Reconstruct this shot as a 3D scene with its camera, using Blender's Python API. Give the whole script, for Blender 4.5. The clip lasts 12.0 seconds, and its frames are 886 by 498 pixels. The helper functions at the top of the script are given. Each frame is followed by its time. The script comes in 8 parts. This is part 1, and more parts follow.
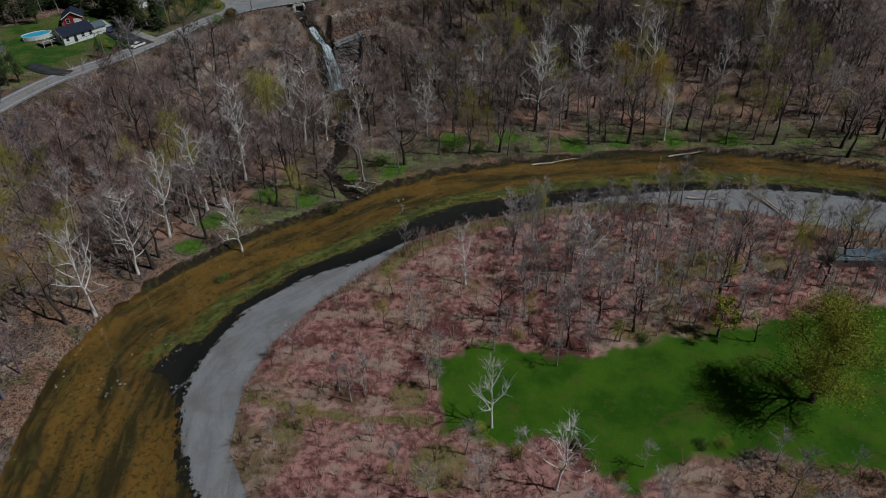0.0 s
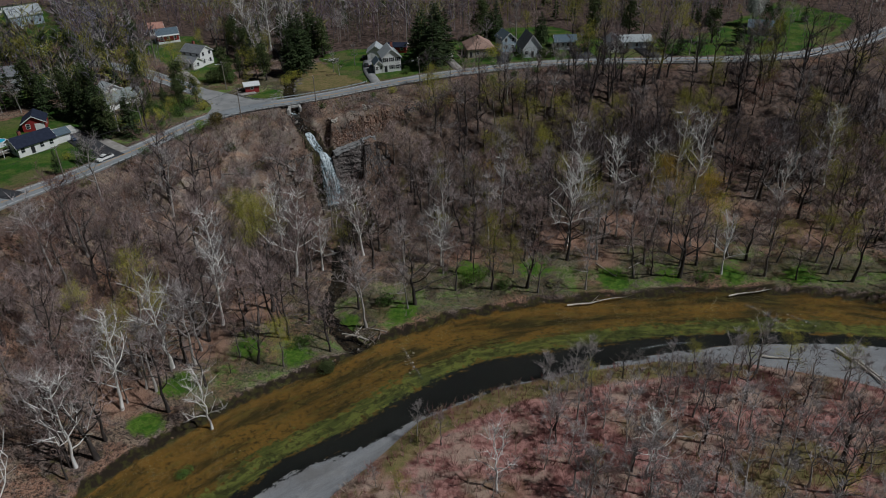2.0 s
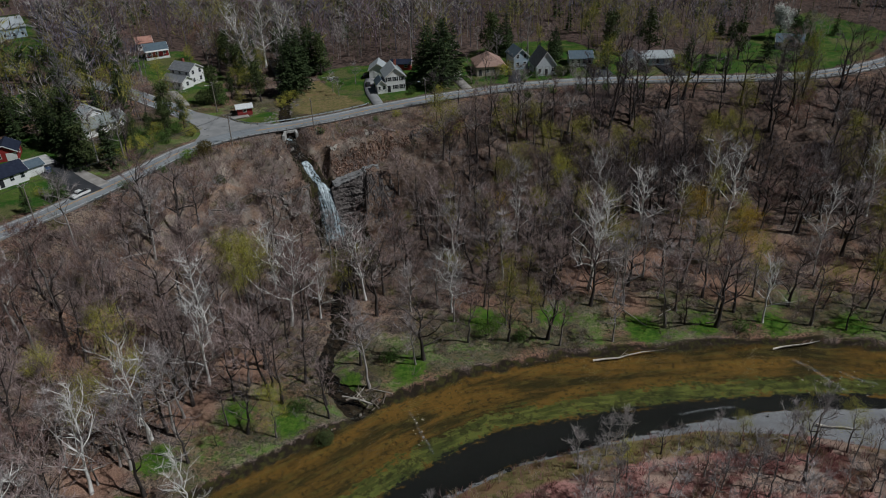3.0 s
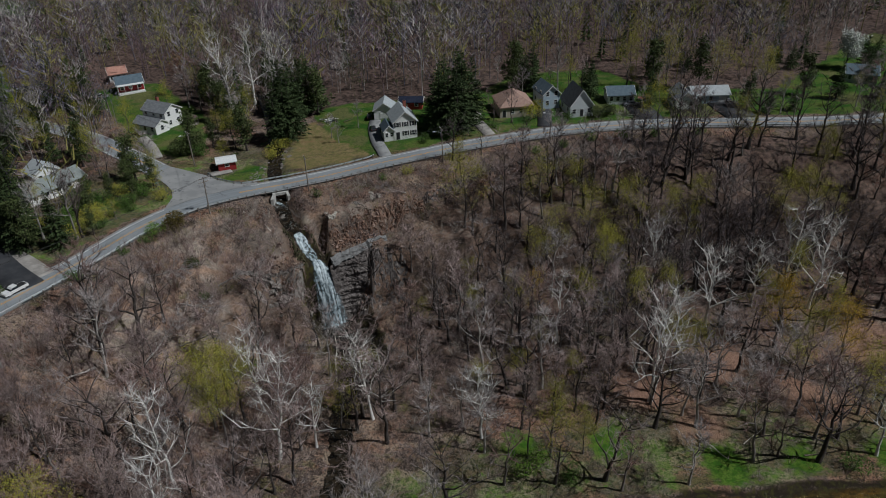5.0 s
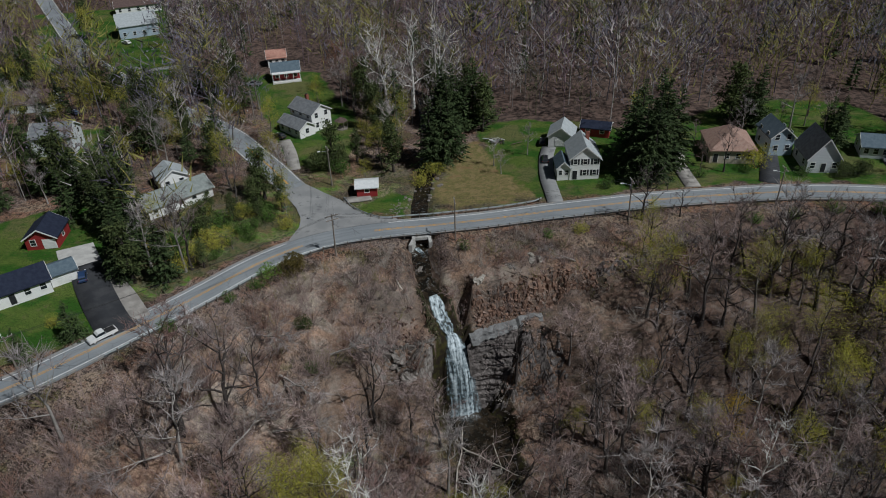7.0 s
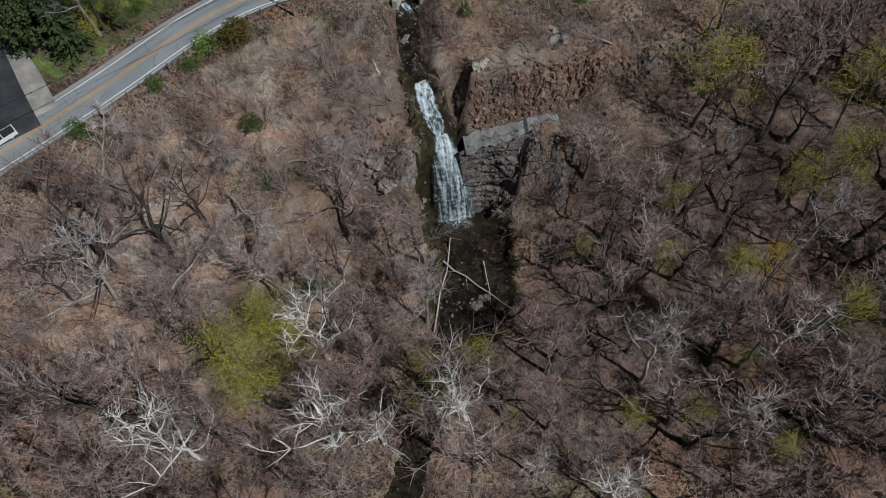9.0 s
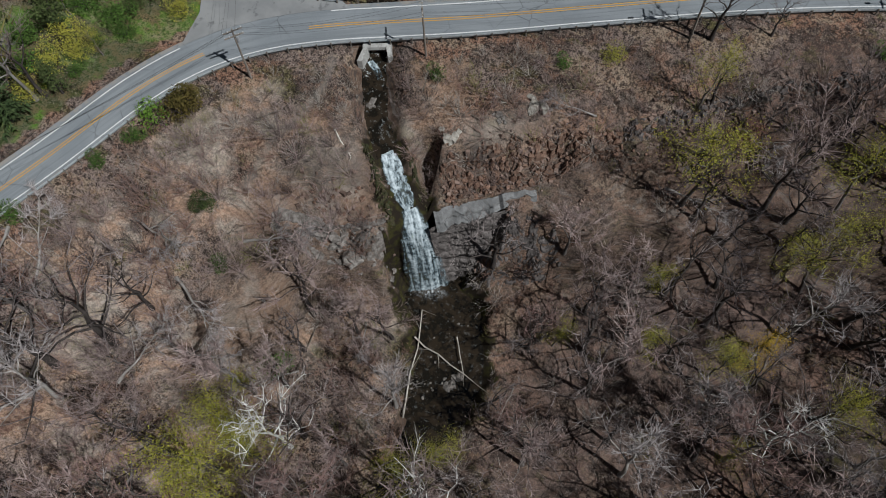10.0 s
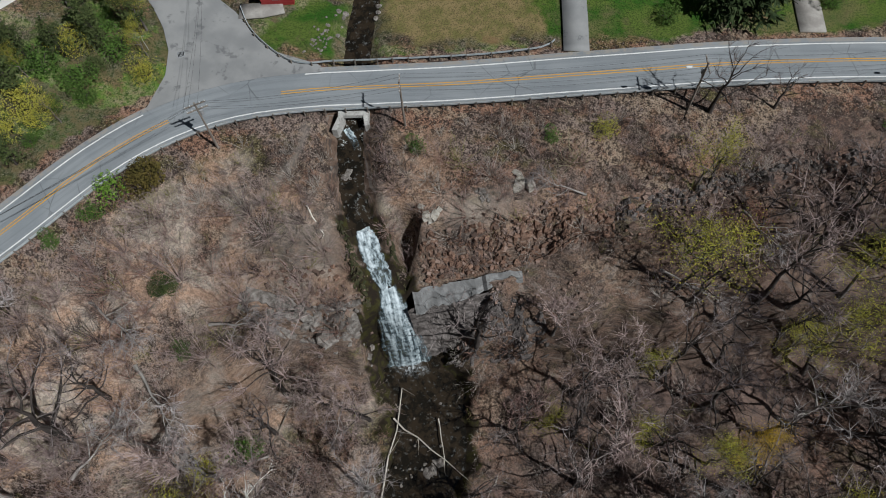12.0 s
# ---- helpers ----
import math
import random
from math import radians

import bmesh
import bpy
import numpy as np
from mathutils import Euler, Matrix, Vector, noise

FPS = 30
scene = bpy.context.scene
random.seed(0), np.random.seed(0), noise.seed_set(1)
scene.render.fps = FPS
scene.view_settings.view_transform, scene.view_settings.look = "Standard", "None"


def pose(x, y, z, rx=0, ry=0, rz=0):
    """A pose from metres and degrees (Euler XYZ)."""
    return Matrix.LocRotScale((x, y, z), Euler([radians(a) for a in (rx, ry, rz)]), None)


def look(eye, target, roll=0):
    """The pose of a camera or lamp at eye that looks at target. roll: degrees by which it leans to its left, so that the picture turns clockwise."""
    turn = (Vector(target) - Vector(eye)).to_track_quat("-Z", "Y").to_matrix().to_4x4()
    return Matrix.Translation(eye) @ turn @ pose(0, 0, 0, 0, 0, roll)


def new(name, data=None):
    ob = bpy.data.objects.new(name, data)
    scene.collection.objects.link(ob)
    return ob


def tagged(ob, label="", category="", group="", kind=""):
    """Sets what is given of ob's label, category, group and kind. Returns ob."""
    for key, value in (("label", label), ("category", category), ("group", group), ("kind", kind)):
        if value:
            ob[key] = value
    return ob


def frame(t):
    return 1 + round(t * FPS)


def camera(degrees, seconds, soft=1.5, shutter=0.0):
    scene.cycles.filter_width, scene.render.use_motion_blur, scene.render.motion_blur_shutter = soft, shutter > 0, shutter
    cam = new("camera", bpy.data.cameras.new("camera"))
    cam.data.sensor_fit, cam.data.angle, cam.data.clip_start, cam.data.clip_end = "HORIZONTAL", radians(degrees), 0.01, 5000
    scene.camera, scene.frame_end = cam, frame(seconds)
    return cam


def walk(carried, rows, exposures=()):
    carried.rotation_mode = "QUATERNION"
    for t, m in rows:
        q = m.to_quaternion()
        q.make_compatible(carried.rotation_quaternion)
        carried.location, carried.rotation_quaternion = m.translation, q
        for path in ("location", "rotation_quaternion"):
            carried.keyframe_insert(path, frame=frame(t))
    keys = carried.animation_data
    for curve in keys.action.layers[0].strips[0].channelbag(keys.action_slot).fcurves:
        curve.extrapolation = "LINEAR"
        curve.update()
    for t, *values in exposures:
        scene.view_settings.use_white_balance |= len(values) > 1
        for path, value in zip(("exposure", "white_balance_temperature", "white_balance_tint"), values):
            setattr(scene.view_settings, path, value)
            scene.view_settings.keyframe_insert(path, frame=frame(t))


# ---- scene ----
cam = camera(64.1, 12.0, soft=1.0)
UNIT = 1.14  # metres to one unit of the plan below
METRES, EYE, TILT, LEAN, TURN = 220.0 * UNIT, 104.0 * UNIT, -35.5, 1.8, 0.0
ROWS = [
    (0.0, 0.0, 0.0, 0.0, -0.0, 0.0, 0.0),
    (0.5, -0.0049, 0.0374, 0.0259, -0.07, 4.63, -0.15),
    (1.0, -0.0108, 0.0767, 0.0538, -0.16, 4.75, -0.29),
    (1.5, -0.0168, 0.1164, 0.0819, -0.17, 4.81, -0.29),
    (2.0, -0.0228, 0.156, 0.1096, -0.19, 4.89, -0.3),
    (2.5, -0.0284, 0.1947, 0.138, -0.17, 4.92, -0.26),
    (3.0, -0.0342, 0.2339, 0.1652, -0.15, 5.0, -0.2),
    (5.0, -0.0558, 0.3865, 0.2779, 0.03, 4.83, 0.0),
    (5.5, -0.0621, 0.4251, 0.3046, 0.04, 4.91, 0.09),
    (6.0, -0.0678, 0.4634, 0.332, 0.2, 4.94, 0.07),
    (6.5, -0.0743, 0.5027, 0.3599, 8.33, 4.59, -5.91),
    (7.0, -0.0789, 0.5407, 0.3852, 12.11, 1.44, -8.29),
    (7.5, -0.0845, 0.5784, 0.4127, 14.05, -8.35, -9.38),
    (9.5, -0.104, 0.7276, 0.5285, 15.29, -32.72, -10.15),
    (10.0, -0.1083, 0.7571, 0.5499, 15.14, -32.76, -10.38),
    (10.5, -0.1115, 0.7804, 0.5647, 15.23, -32.76, -10.39),
    (11.0, -0.1136, 0.7973, 0.5737, 15.23, -32.71, -10.48),
    (11.5, -0.1146, 0.8056, 0.577, 15.23, -32.7, -10.48),
    (12.0, -0.1145, 0.8072, 0.577, 15.29, -32.74, -10.61),
]
# rows between, where the camera tilts or turns at a steady rate

def between(t, yaw, pitch, roll):
    a, b = [(p, q) for p, q in zip(ROWS, ROWS[1:]) if p[0] < t < q[0]][0]
    u = (t - a[0]) / (b[0] - a[0])
    return (t, *[a[i] + u * (b[i] - a[i]) for i in (1, 2, 3)], yaw, pitch, roll)


ROWS += [between(*r) for r in [(0.1, -0.01, 0.93, -0.03), (0.2, -0.03, 1.86, -0.06), (0.3, -0.04, 2.79, -0.09), (0.4, -0.06, 3.74, -0.12), (0.6, -0.09, 4.69, -0.18),
                               (6.1, 1.75, 4.95, -1.2), (7.7, 14.4, -10.9, -9.5), (9.25, 15.25, -31.9, -10.1)]]
ROWS.sort()
walk(cam, [(t, pose(0, 0, EYE, TILT, LEAN, TURN) @ pose(METRES * x, METRES * y, METRES * z, 90 + pitch, roll, yaw)) for t, x, y, z, yaw, pitch, roll in ROWS],
     exposures=[(0.0, -1.01, 5900, 8), (3.0, -0.88, 5900, 8), (7.5, -0.68, 5900, 7), (12.0, -0.36, 5980, 7)])

# ---------------------------------------------------------------- sky and sun
SUN = Vector((1.0, -0.28, 1.35)).normalized()
world = bpy.data.worlds.new("sky")
scene.world = world
world.use_nodes = True
wn = world.node_tree
sky = wn.nodes.new("ShaderNodeTexSky")
sky.sky_type = "NISHITA"
sky.sun_disc = False
sky.sun_elevation = math.asin(SUN.z)
sky.sun_rotation = math.atan2(SUN.x, SUN.y)
wn.links.new(sky.outputs[0], wn.nodes["Background"].inputs[0])
wn.nodes["Background"].inputs[1].default_value = 0.014
sun = new("sun", bpy.data.lights.new("sun", "SUN"))
sun.data.energy, sun.data.angle, sun.data.color = 5.0, radians(0.55), (1.0, 0.965, 0.92)
sun.matrix_world = look(SUN * 300, (0, 0, 0))

# ---------------------------------------------------------------- materials
MATS = {}


class Graph:
    """A short way to write node materials."""

    def __init__(self, name):
        self.m = bpy.data.materials.new(name)
        self.m.use_nodes = True
        self.t = self.m.node_tree
        self.b = self.t.nodes["Principled BSDF"]
        MATS[name] = self.m

    def n(self, kind, **sockets):
        node = self.t.nodes.new("ShaderNode" + kind)
        for k, v in sockets.items():
            self.put(node.inputs[k.replace("_", " ")], v)
        return node

    def put(self, socket, v):
        if isinstance(v, bpy.types.NodeSocket):
            self.t.links.new(v, socket)
        elif isinstance(v, tuple) and len(v) == 3 and socket.type == "RGBA":
            socket.default_value = (*v, 1)
        else:
            socket.default_value = v

    def pos(self, scale=(1, 1, 1), local=False):
        src = self.n("TexCoord").outputs["Object"] if local else self.n("NewGeometry").outputs["Position"]
        mp = self.n("Mapping", Vector=src)
        mp.inputs["Scale"].default_value = scale if local else tuple(v / UNIT for v in scale)
        return mp.outputs[0]

    def noise(self, vec, scale, detail=4, rough=0.55):
        return self.n("TexNoise", Vector=vec, Scale=scale, Detail=detail, Roughness=rough).outputs[0]

    def ramp(self, fac, lo, hi):
        node = self.n("MapRange", Value=fac)
        node.interpolation_type = "SMOOTHSTEP"
        node.inputs[1].default_value, node.inputs[2].default_value = lo, hi
        return node.outputs[0]

    def mix(self, fac, a, b):
        node = self.t.nodes.new("ShaderNodeMix")
        node.data_type = "RGBA"
        self.put(node.inputs[0], fac), self.put(node.inputs[6], a), self.put(node.inputs[7], b)
        return node.outputs[2]

    def math(self, op, a, b=0.0):
        node = self.t.nodes.new("ShaderNodeMath")
        node.operation = op
        self.put(node.inputs[0], a), self.put(node.inputs[1], b)
        return node.outputs[0]

    def attr(self, name):
        node = self.t.nodes.new("ShaderNodeAttribute")
        node.attribute_name = name
        return node

    def bump(self, height, strength, dist=0.1):
        node = self.n("Bump", Height=height, Strength=strength, Distance=dist)
        self.t.links.new(node.outputs[0], self.b.inputs["Normal"])

    def out(self, colour, rough=0.85, metal=0.0, spec=0.3):
        self.put(self.b.inputs["Base Color"], colour)
        self.put(self.b.inputs["Roughness"], rough)
        self.put(self.b.inputs["Metallic"], metal)
        self.put(self.b.inputs["Specular IOR Level"], spec)
        return self.m


def plain(name, c1, c2, scale=1.0, rough=0.8, metal=0.0, bump=0.2, vary=0.0, stretch=(1, 1, 1), spec=0.3, c3=None):
    """Two or three tones mixed by a coarse and a fine noise; vary: how far the tone shifts from object to object."""
    g = Graph(name)
    v = g.pos(stretch, local=True)
    coarse, fine = g.noise(v, scale, 5), g.noise(v, scale * 7, 3)
    col = g.mix(g.ramp(coarse, 0.35, 0.65), c1, c2)
    if c3:
        col = g.mix(g.ramp(fine, 0.5, 0.72), col, c3)
    else:
        col = g.mix(g.math("MULTIPLY", g.ramp(fine, 0.4, 0.8), 0.35), col, tuple(0.65 * (p + q) / 2 for p, q in zip(c1, c2)))
    if vary:
        r = g.n("ObjectInfo").outputs["Random"]
        hsv = g.n("HueSaturation", Color=col)
        g.put(hsv.inputs["Value"], g.math("ADD", g.math("MULTIPLY", r, vary), 1 - vary / 2))
        col = hsv.outputs[0]
    if bump:
        g.bump(fine, bump, 0.03)
    return g.out(col, rough, metal, spec)


# ---------------------------------------------------------------- the plan
ROAD = [(-186, -120), (-165, -20), (-150, 60), (-137, 115), (-128, 150), (-121, 176), (-114.4, 195), (-103.6, 210.8), (-91.8, 232.0), (-84.4, 247.4), (-78.2, 256.0), (-71.5, 261.6), (-63, 265.9), (-55, 268.9),
        (-45.6, 272.0), (-33, 276.4), (-20.7, 281.0), (-7, 286.2), (7, 290.9), (20, 294.6), (36, 297.1), (51, 297.4), (75, 296.0), (94, 294.9), (116, 296.3), (135, 303), (155, 315), (185, 340), (240, 390)]
ROAD_Z = [(-150, 29.5), (-100, 28.6), (-75, 28.0), (-56, 28.0), (-44, 28.6), (-31, 29.6), (-15, 30.2), (0, 30.3), (60, 30.4), (240, 32)]
SIDE_ROAD = [(-78, 267.5), (-90, 277), (-103, 288.5), (-122, 303.5), (-150, 317.5), (-175, 333), (-203, 352), (-235, 380), (-300, 440)]
NORTH_BANK = [(-78, -400), (-79, 20), (-80.5, 60), (-81.5, 76), (-83.7, 90), (-84, 108), (-79.5, 124.7), (-68, 139.5), (-53, 153.6), (-38, 164), (-24, 174.6), (-6, 183.6),
              (16.5, 189.2), (41, 191.6), (68.5, 193), (90, 190), (108, 184.5), (125, 179), (150, 165), (190, 130), (300, 20), (500, -200)]
SOUTH_EDGE = [(-30, -400), (-36, 20), (-43, 60), (-46, 74), (-51.3, 84), (-55.3, 96), (-55, 107), (-49, 123.5), (-36.5, 136), (-23, 142.5), (-12.6, 149.8), (5, 158.8),
              (23, 164), (43, 169), (62, 171.5), (81, 171.5), (100, 168.5), (116, 162.5), (140, 150), (178, 115), (285, 5), (480, -220)]
GRAVEL_EDGE = [(-22, -400), (-28, 40), (-33, 65), (-36.4, 73.4), (-42.2, 83.3), (-43.1, 98.5), (-40, 111.4), (-32.2, 124.3), (-22, 136), (-12.5, 148.3), (4.5, 157.6), (23, 162.6),
               (41, 165.5), (60, 163.5), (78, 158), (93, 150.5), (108, 147), (140, 132), (172, 100), (278, -10), (470, -235)]
CREEK = [(-75, 335, 30.4), (-66, 308, 29.2), (-62, 290, 28.2), (-60, 278, 27.0), (-57.5, 269, 26.2), (-55.4, 262, 25.6), (-52.5, 255, 24.5), (-49.4, 250.7, 23.4), (-47.5, 248.5, 21.2),
         (-45.5, 246.6, 19.2), (-44, 244.9, 18.6), (-43.5, 244.2, 17.5), (-43.0, 243.5, 4.5), (-40.6, 241.0, 4.0), (-36.6, 236, 3.7), (-33.8, 229.5, 3.4), (-34.6, 221, 3.2), (-36.6, 213, 2.8),
         (-35, 198, 1.9), (-37, 187, 1.1), (-32, 178, 0.4), (-27, 171.5, -0.3)]

NOTCH = [(-44.4, 252.3), (-43.5, 249.4), (-42.7, 246.4)]


def lerp_table(table, x):
    return np.interp(x, [p[0] for p in table], [p[1] for p in table])


def near_line(line, x, y):
    """Distance to a polyline (plus: on its right-hand side), the running length and the values interpolated at its nearest point."""
    x, y = np.asarray(x, float), np.asarray(y, float)
    best, sign, run = np.full(x.shape, 1e9), np.ones(x.shape), np.zeros(x.shape)
    third = np.zeros(x.shape)
    s = 0.0
    for a, b in zip(line, line[1:]):
        dx, dy = b[0] - a[0], b[1] - a[1]
        ln = math.hypot(dx, dy)
        u = np.clip(((x - a[0]) * dx + (y - a[1]) * dy) / ln**2, 0, 1)
        ex, ey = x - a[0] - u * dx, y - a[1] - u * dy
        d = np.hypot(ex, ey)
        m = d < best
        best = np.where(m, d, best)
        sign = np.where(m, np.where(dx * ey - dy * ex > 0, -1.0, 1.0), sign)
        run = np.where(m, s + u * ln, run)
        if len(a) > 2:
            third = np.where(m, a[2] + u * (b[2] - a[2]), third)
        s += ln
    return best * sign, run, third


def smooth(e0, e1, x):
    t = np.clip((x - e0) / (e1 - e0), 0, 1)
    return t * t * (3 - 2 * t)


def ripple(x, y, size, seed=0.0):
    """A soft uneven field between -1 and 1, a sum of turned sines."""
    out = 0
    for k in range(5):
        a = seed * 1.7 + k * 2.4
        f = (1.0 + 0.63 * k) / size
        out = out + np.sin((x * math.cos(a) + y * math.sin(a)) * f * 2 * math.pi + seed * 3 + k) / (1 + 0.5 * k)
    return out / 2.6


def inside(poly, x, y):
    c = np.zeros(np.shape(x), bool)
    for (x1, y1), (x2, y2) in zip(poly, poly[1:] + poly[:1]):
        if y1 != y2:
            c ^= ((y1 > y) != (y2 > y)) & (x < (x2 - x1) * (y - y1) / (y2 - y1) + x1)
    return c


def edge_dist(poly, x, y):
    d = np.abs(near_line(poly + poly[:1], x, y)[0])
    return np.where(inside(poly, x, y), d, -d)


def land(x, y):
    """Height of the ground and the fields that rule what covers it."""
    x, y = np.asarray(x, float), np.asarray(y, float)
    f = {}
    dn, run, _ = near_line(NORTH_BANK, x, y)
    ds = near_line(SOUTH_EDGE, x, y)[0]
    dg = near_line(GRAVEL_EDGE, x, y)[0]
    dr, rrun, _ = near_line(ROAD, x, y)
    f["north"], f["south"], f["gravel_in"], f["road"], f["run"] = -dn, ds, dg, dr, run
    zr = lerp_table(ROAD_Z, x)
    north = dn < 0
    # flood plain between river and scarp
    plain_z = 0.2 + 1.3 * smooth(-0.2, 1.1, -dn + 0.5 * ripple(x, y, 7, 12)) + 3.0 * smooth(5, 60, -dn) + 0.35 * ripple(x, y, 23, 1) + 0.12 * ripple(x, y, 6, 2)
    # scarp: plateau, brow, rock face, talus
    wob = 2.2 * ripple(x, y, 31, 3) + 0.8 * ripple(x, y, 9, 4)
    east = smooth(-78, -62, x)
    d = dr + wob * smooth(8, 16, dr)
    rocky = np.interp(d, [0, 6, 12, 17, 19, 23, 24, 27.5, 28.5, 32, 42, 60], [1, 0.985, 0.96, 0.92, 0.88, 0.68, 0.66, 0.62, 0.5, 0.08, 0.0, 0])
    soft = np.interp(d, [0, 6, 14, 26, 38, 52, 70], [1, 0.98, 0.86, 0.52, 0.2, 0.03, 0])
    k = soft + (rocky - soft) * east * (1 - 0.55 * smooth(20, 70, x))
    f["face"] = east * smooth(17, 21, d) * (1 - smooth(33, 37, d))
    up = zr - 0.12
    scarp = plain_z + (up - plain_z) * k + smooth(9, 14, d) * (1 - smooth(40, 60, d)) * (0.5 * ripple(x, y, 11, 5) + 0.25 * ripple(x, y, 4, 6))
    # plateau behind the road
    back = up + 0.6 * smooth(6, 30, -dr) + 0.02 * np.maximum(0, y - 330) + (0.4 * ripple(x, y, 60, 7)) * smooth(8, 20, -dr)
    h = np.where(dr > 0, scarp, back)
    # river bed, gravel and south plain
    mid = np.minimum(dn, -ds)
    bed = -0.25 - 0.75 * smooth(0, 9, np.minimum(dn, -ds)) - 0.7 * smooth(0, 3, -ds) * (1 - smooth(5, 11, -ds))
    gravel = 0.08 + 0.55 * smooth(0, 9, ds) + 0.1 * ripple(x, y, 7, 8)
    plain_s = gravel + 1.3 * smooth(-1, 4, dg) + 0.25 * ripple(x, y, 19, 9) * smooth(0, 6, dg)
    h = np.where(dn > 0, np.where(ds > 0, np.where(dg > -1, plain_s, gravel), bed), h)
    f["water"] = (dn > 0) & (ds < 0)
    # the creek's cut
    cd, crun, cz = near_line(CREEK, x, y)
    cd = np.abs(cd)
    w = np.interp(crun, [0, 60, 85, 89, 94, 96.5, 98, 101, 108, 120, 128, 175], [1.2, 1.4, 1.3, 1.2, 1.4, 1.9, 3.0, 4.4, 4.9, 4.6, 1.4, 1.5])
    w = w + np.where(crun > 99, 0.6 * ripple(x, y, 6, 13) + 0.35 * ripple(x, y, 2.3, 14), 0.15 * ripple(x, y, 3, 15))
    wall = np.interp(crun, [0, 60, 80, 88, 97, 110, 122, 132, 175], [0.5, 0.7, 0.8, 1.2, 2.6, 1.6, 0.6, 0.35, 0.3])
    cut = cz - 0.45 + np.maximum(0, cd - w) * wall + 0.3 * ripple(x, y, 3.5, 10) * smooth(0, 2, cd - w)
    f["creek"], f["creek_run"] = cd - w, crun
    nd = np.abs(near_line(NOTCH, x, y)[0])
    cut = np.minimum(cut, np.where(nd < 6, 18.6 + np.maximum(0, nd - 0.7) * 4.5, 99))
    under_road = np.abs(dr) < 2.8
    h = np.where(under_road, h, np.minimum(h, np.where(cd < 26, cut, h)))
    # side road laid into the plateau
    sd = np.abs(near_line(SIDE_ROAD, x, y)[0])
    f["side"] = sd
    f["road_z"] = zr
    return h, f


def ground_z(x, y):
    return float(land(np.array([x]), np.array([y]))[0][0])


LAWN_SOUTH = [(-5, 103.8), (3, 108), (10.6, 109), (21, 103.5), (30, 105), (38, 108), (55, 111), (71, 115), (93, 118), (160, 122), (160, 40), (80, 60), (71, 74.7), (50.6, 80), (37, 78), (28, 72), (19, 84), (8.5, 82), (-3.6, 86)]
LAWNS = [LAWN_SOUTH,
         [(-34, 284), (-46, 296), (-56, 318), (-48, 326), (-22, 324), (-14, 318), (-8, 300), (-14, 289.5), (-26, 285)],
         [(-8, 291), (-6, 325), (10, 345), (40, 348), (50, 330), (90, 322), (150, 380), (165, 345), (140, 312), (120, 302.5), (100, 300.5), (77, 302), (47, 303), (16, 300)],
         [(-118, 204), (-150, 190), (-160, 235), (-132, 262), (-112, 240), (-98, 226)],
         [(-86, 284), (-98, 292), (-118, 318), (-140, 345), (-116, 352), (-92, 322), (-84, 300)],
         [(-73, 272), (-66, 271.5), (-63, 273), (-63.5, 281), (-68, 279.5)],
         [(-215, 340), (-260, 400), (-215, 420), (-170, 350), (-150, 322)],
         [(-150, 262), (-180, 290), (-150, 300), (-140, 275)],
         [(-300, 430), (-400, 420), (-330, 560), (-210, 470)]]
DRY = [(-34, 283.5), (-50, 278), (-57, 279), (-58, 300), (-55, 312), (-46, 300), (-40, 296)]


# ---------------------------------------------------------------- ground sheet
def spaced(stops):
    out = [stops[0][0]]
    for (a, step), (b, _) in zip(stops, stops[1:]):
        n = max(1, round((b - a) / step))
        out += [a + (b - a) * (i + 1) / n for i in range(n)]
    return np.array(out)


def link_mesh(name, verts, faces, material, parent=None, smooth_shade=False):
    me = bpy.data.meshes.new(name)
    me.from_pydata(verts, [], faces)
    if material:
        me.materials.append(material)
    if smooth_shade:
        me.polygons.foreach_set("use_smooth", [True] * len(me.polygons))
    me.update()
    ob = new(name, me)
    if parent:
        ob.parent = parent
    return ob


def grid_mesh(name, xs, ys, zs, material):
    nx, ny = len(xs), len(ys)
    gx, gy = np.meshgrid(xs, ys)
    co = np.stack([gx.ravel(), gy.ravel(), zs.ravel()], 1).astype(np.float32)
    i = np.arange(nx * ny).reshape(ny, nx)
    quads = np.stack([i[:-1, :-1], i[:-1, 1:], i[1:, 1:], i[1:, :-1]], -1).reshape(-1, 4).astype(np.int32)
    me = bpy.data.meshes.new(name)
    me.vertices.add(len(co))
    me.vertices.foreach_set("co", co.ravel())
    me.loops.add(quads.size)
    me.loops.foreach_set("vertex_index", quads.ravel())
    me.polygons.add(len(quads))
    me.polygons.foreach_set("loop_start", np.arange(0, quads.size, 4, dtype=np.int32))
    me.polygons.foreach_set("use_smooth", np.ones(len(quads), bool))
    me.materials.append(material)
    me.update()
    me.validate()
    return new(name, me)


def put_attr(ob, name, values):
    a = ob.data.attributes.new(name, "FLOAT", "POINT")
    a.data.foreach_set("value", np.asarray(values, np.float32).ravel())


g = Graph("ground_cover")
P = g.pos()
n_big, n_mid, n_small, n_fine = g.noise(P, 0.03, 4), g.noise(P, 0.13, 5), g.noise(P, 0.7, 5, 0.65), g.noise(P, 5.0, 4, 0.7)


def mask(name, soft=0.12, amount=0.55):
    wob = g.math("MULTIPLY", g.math("SUBTRACT", g.math("ADD", g.math("MULTIPLY", n_mid, 0.5), g.math("MULTIPLY", n_small, 0.5)), 0.5), amount)
    return g.ramp(g.math("ADD", g.attr(name).outputs["Fac"], wob), 0.5 - soft, 0.5 + soft)


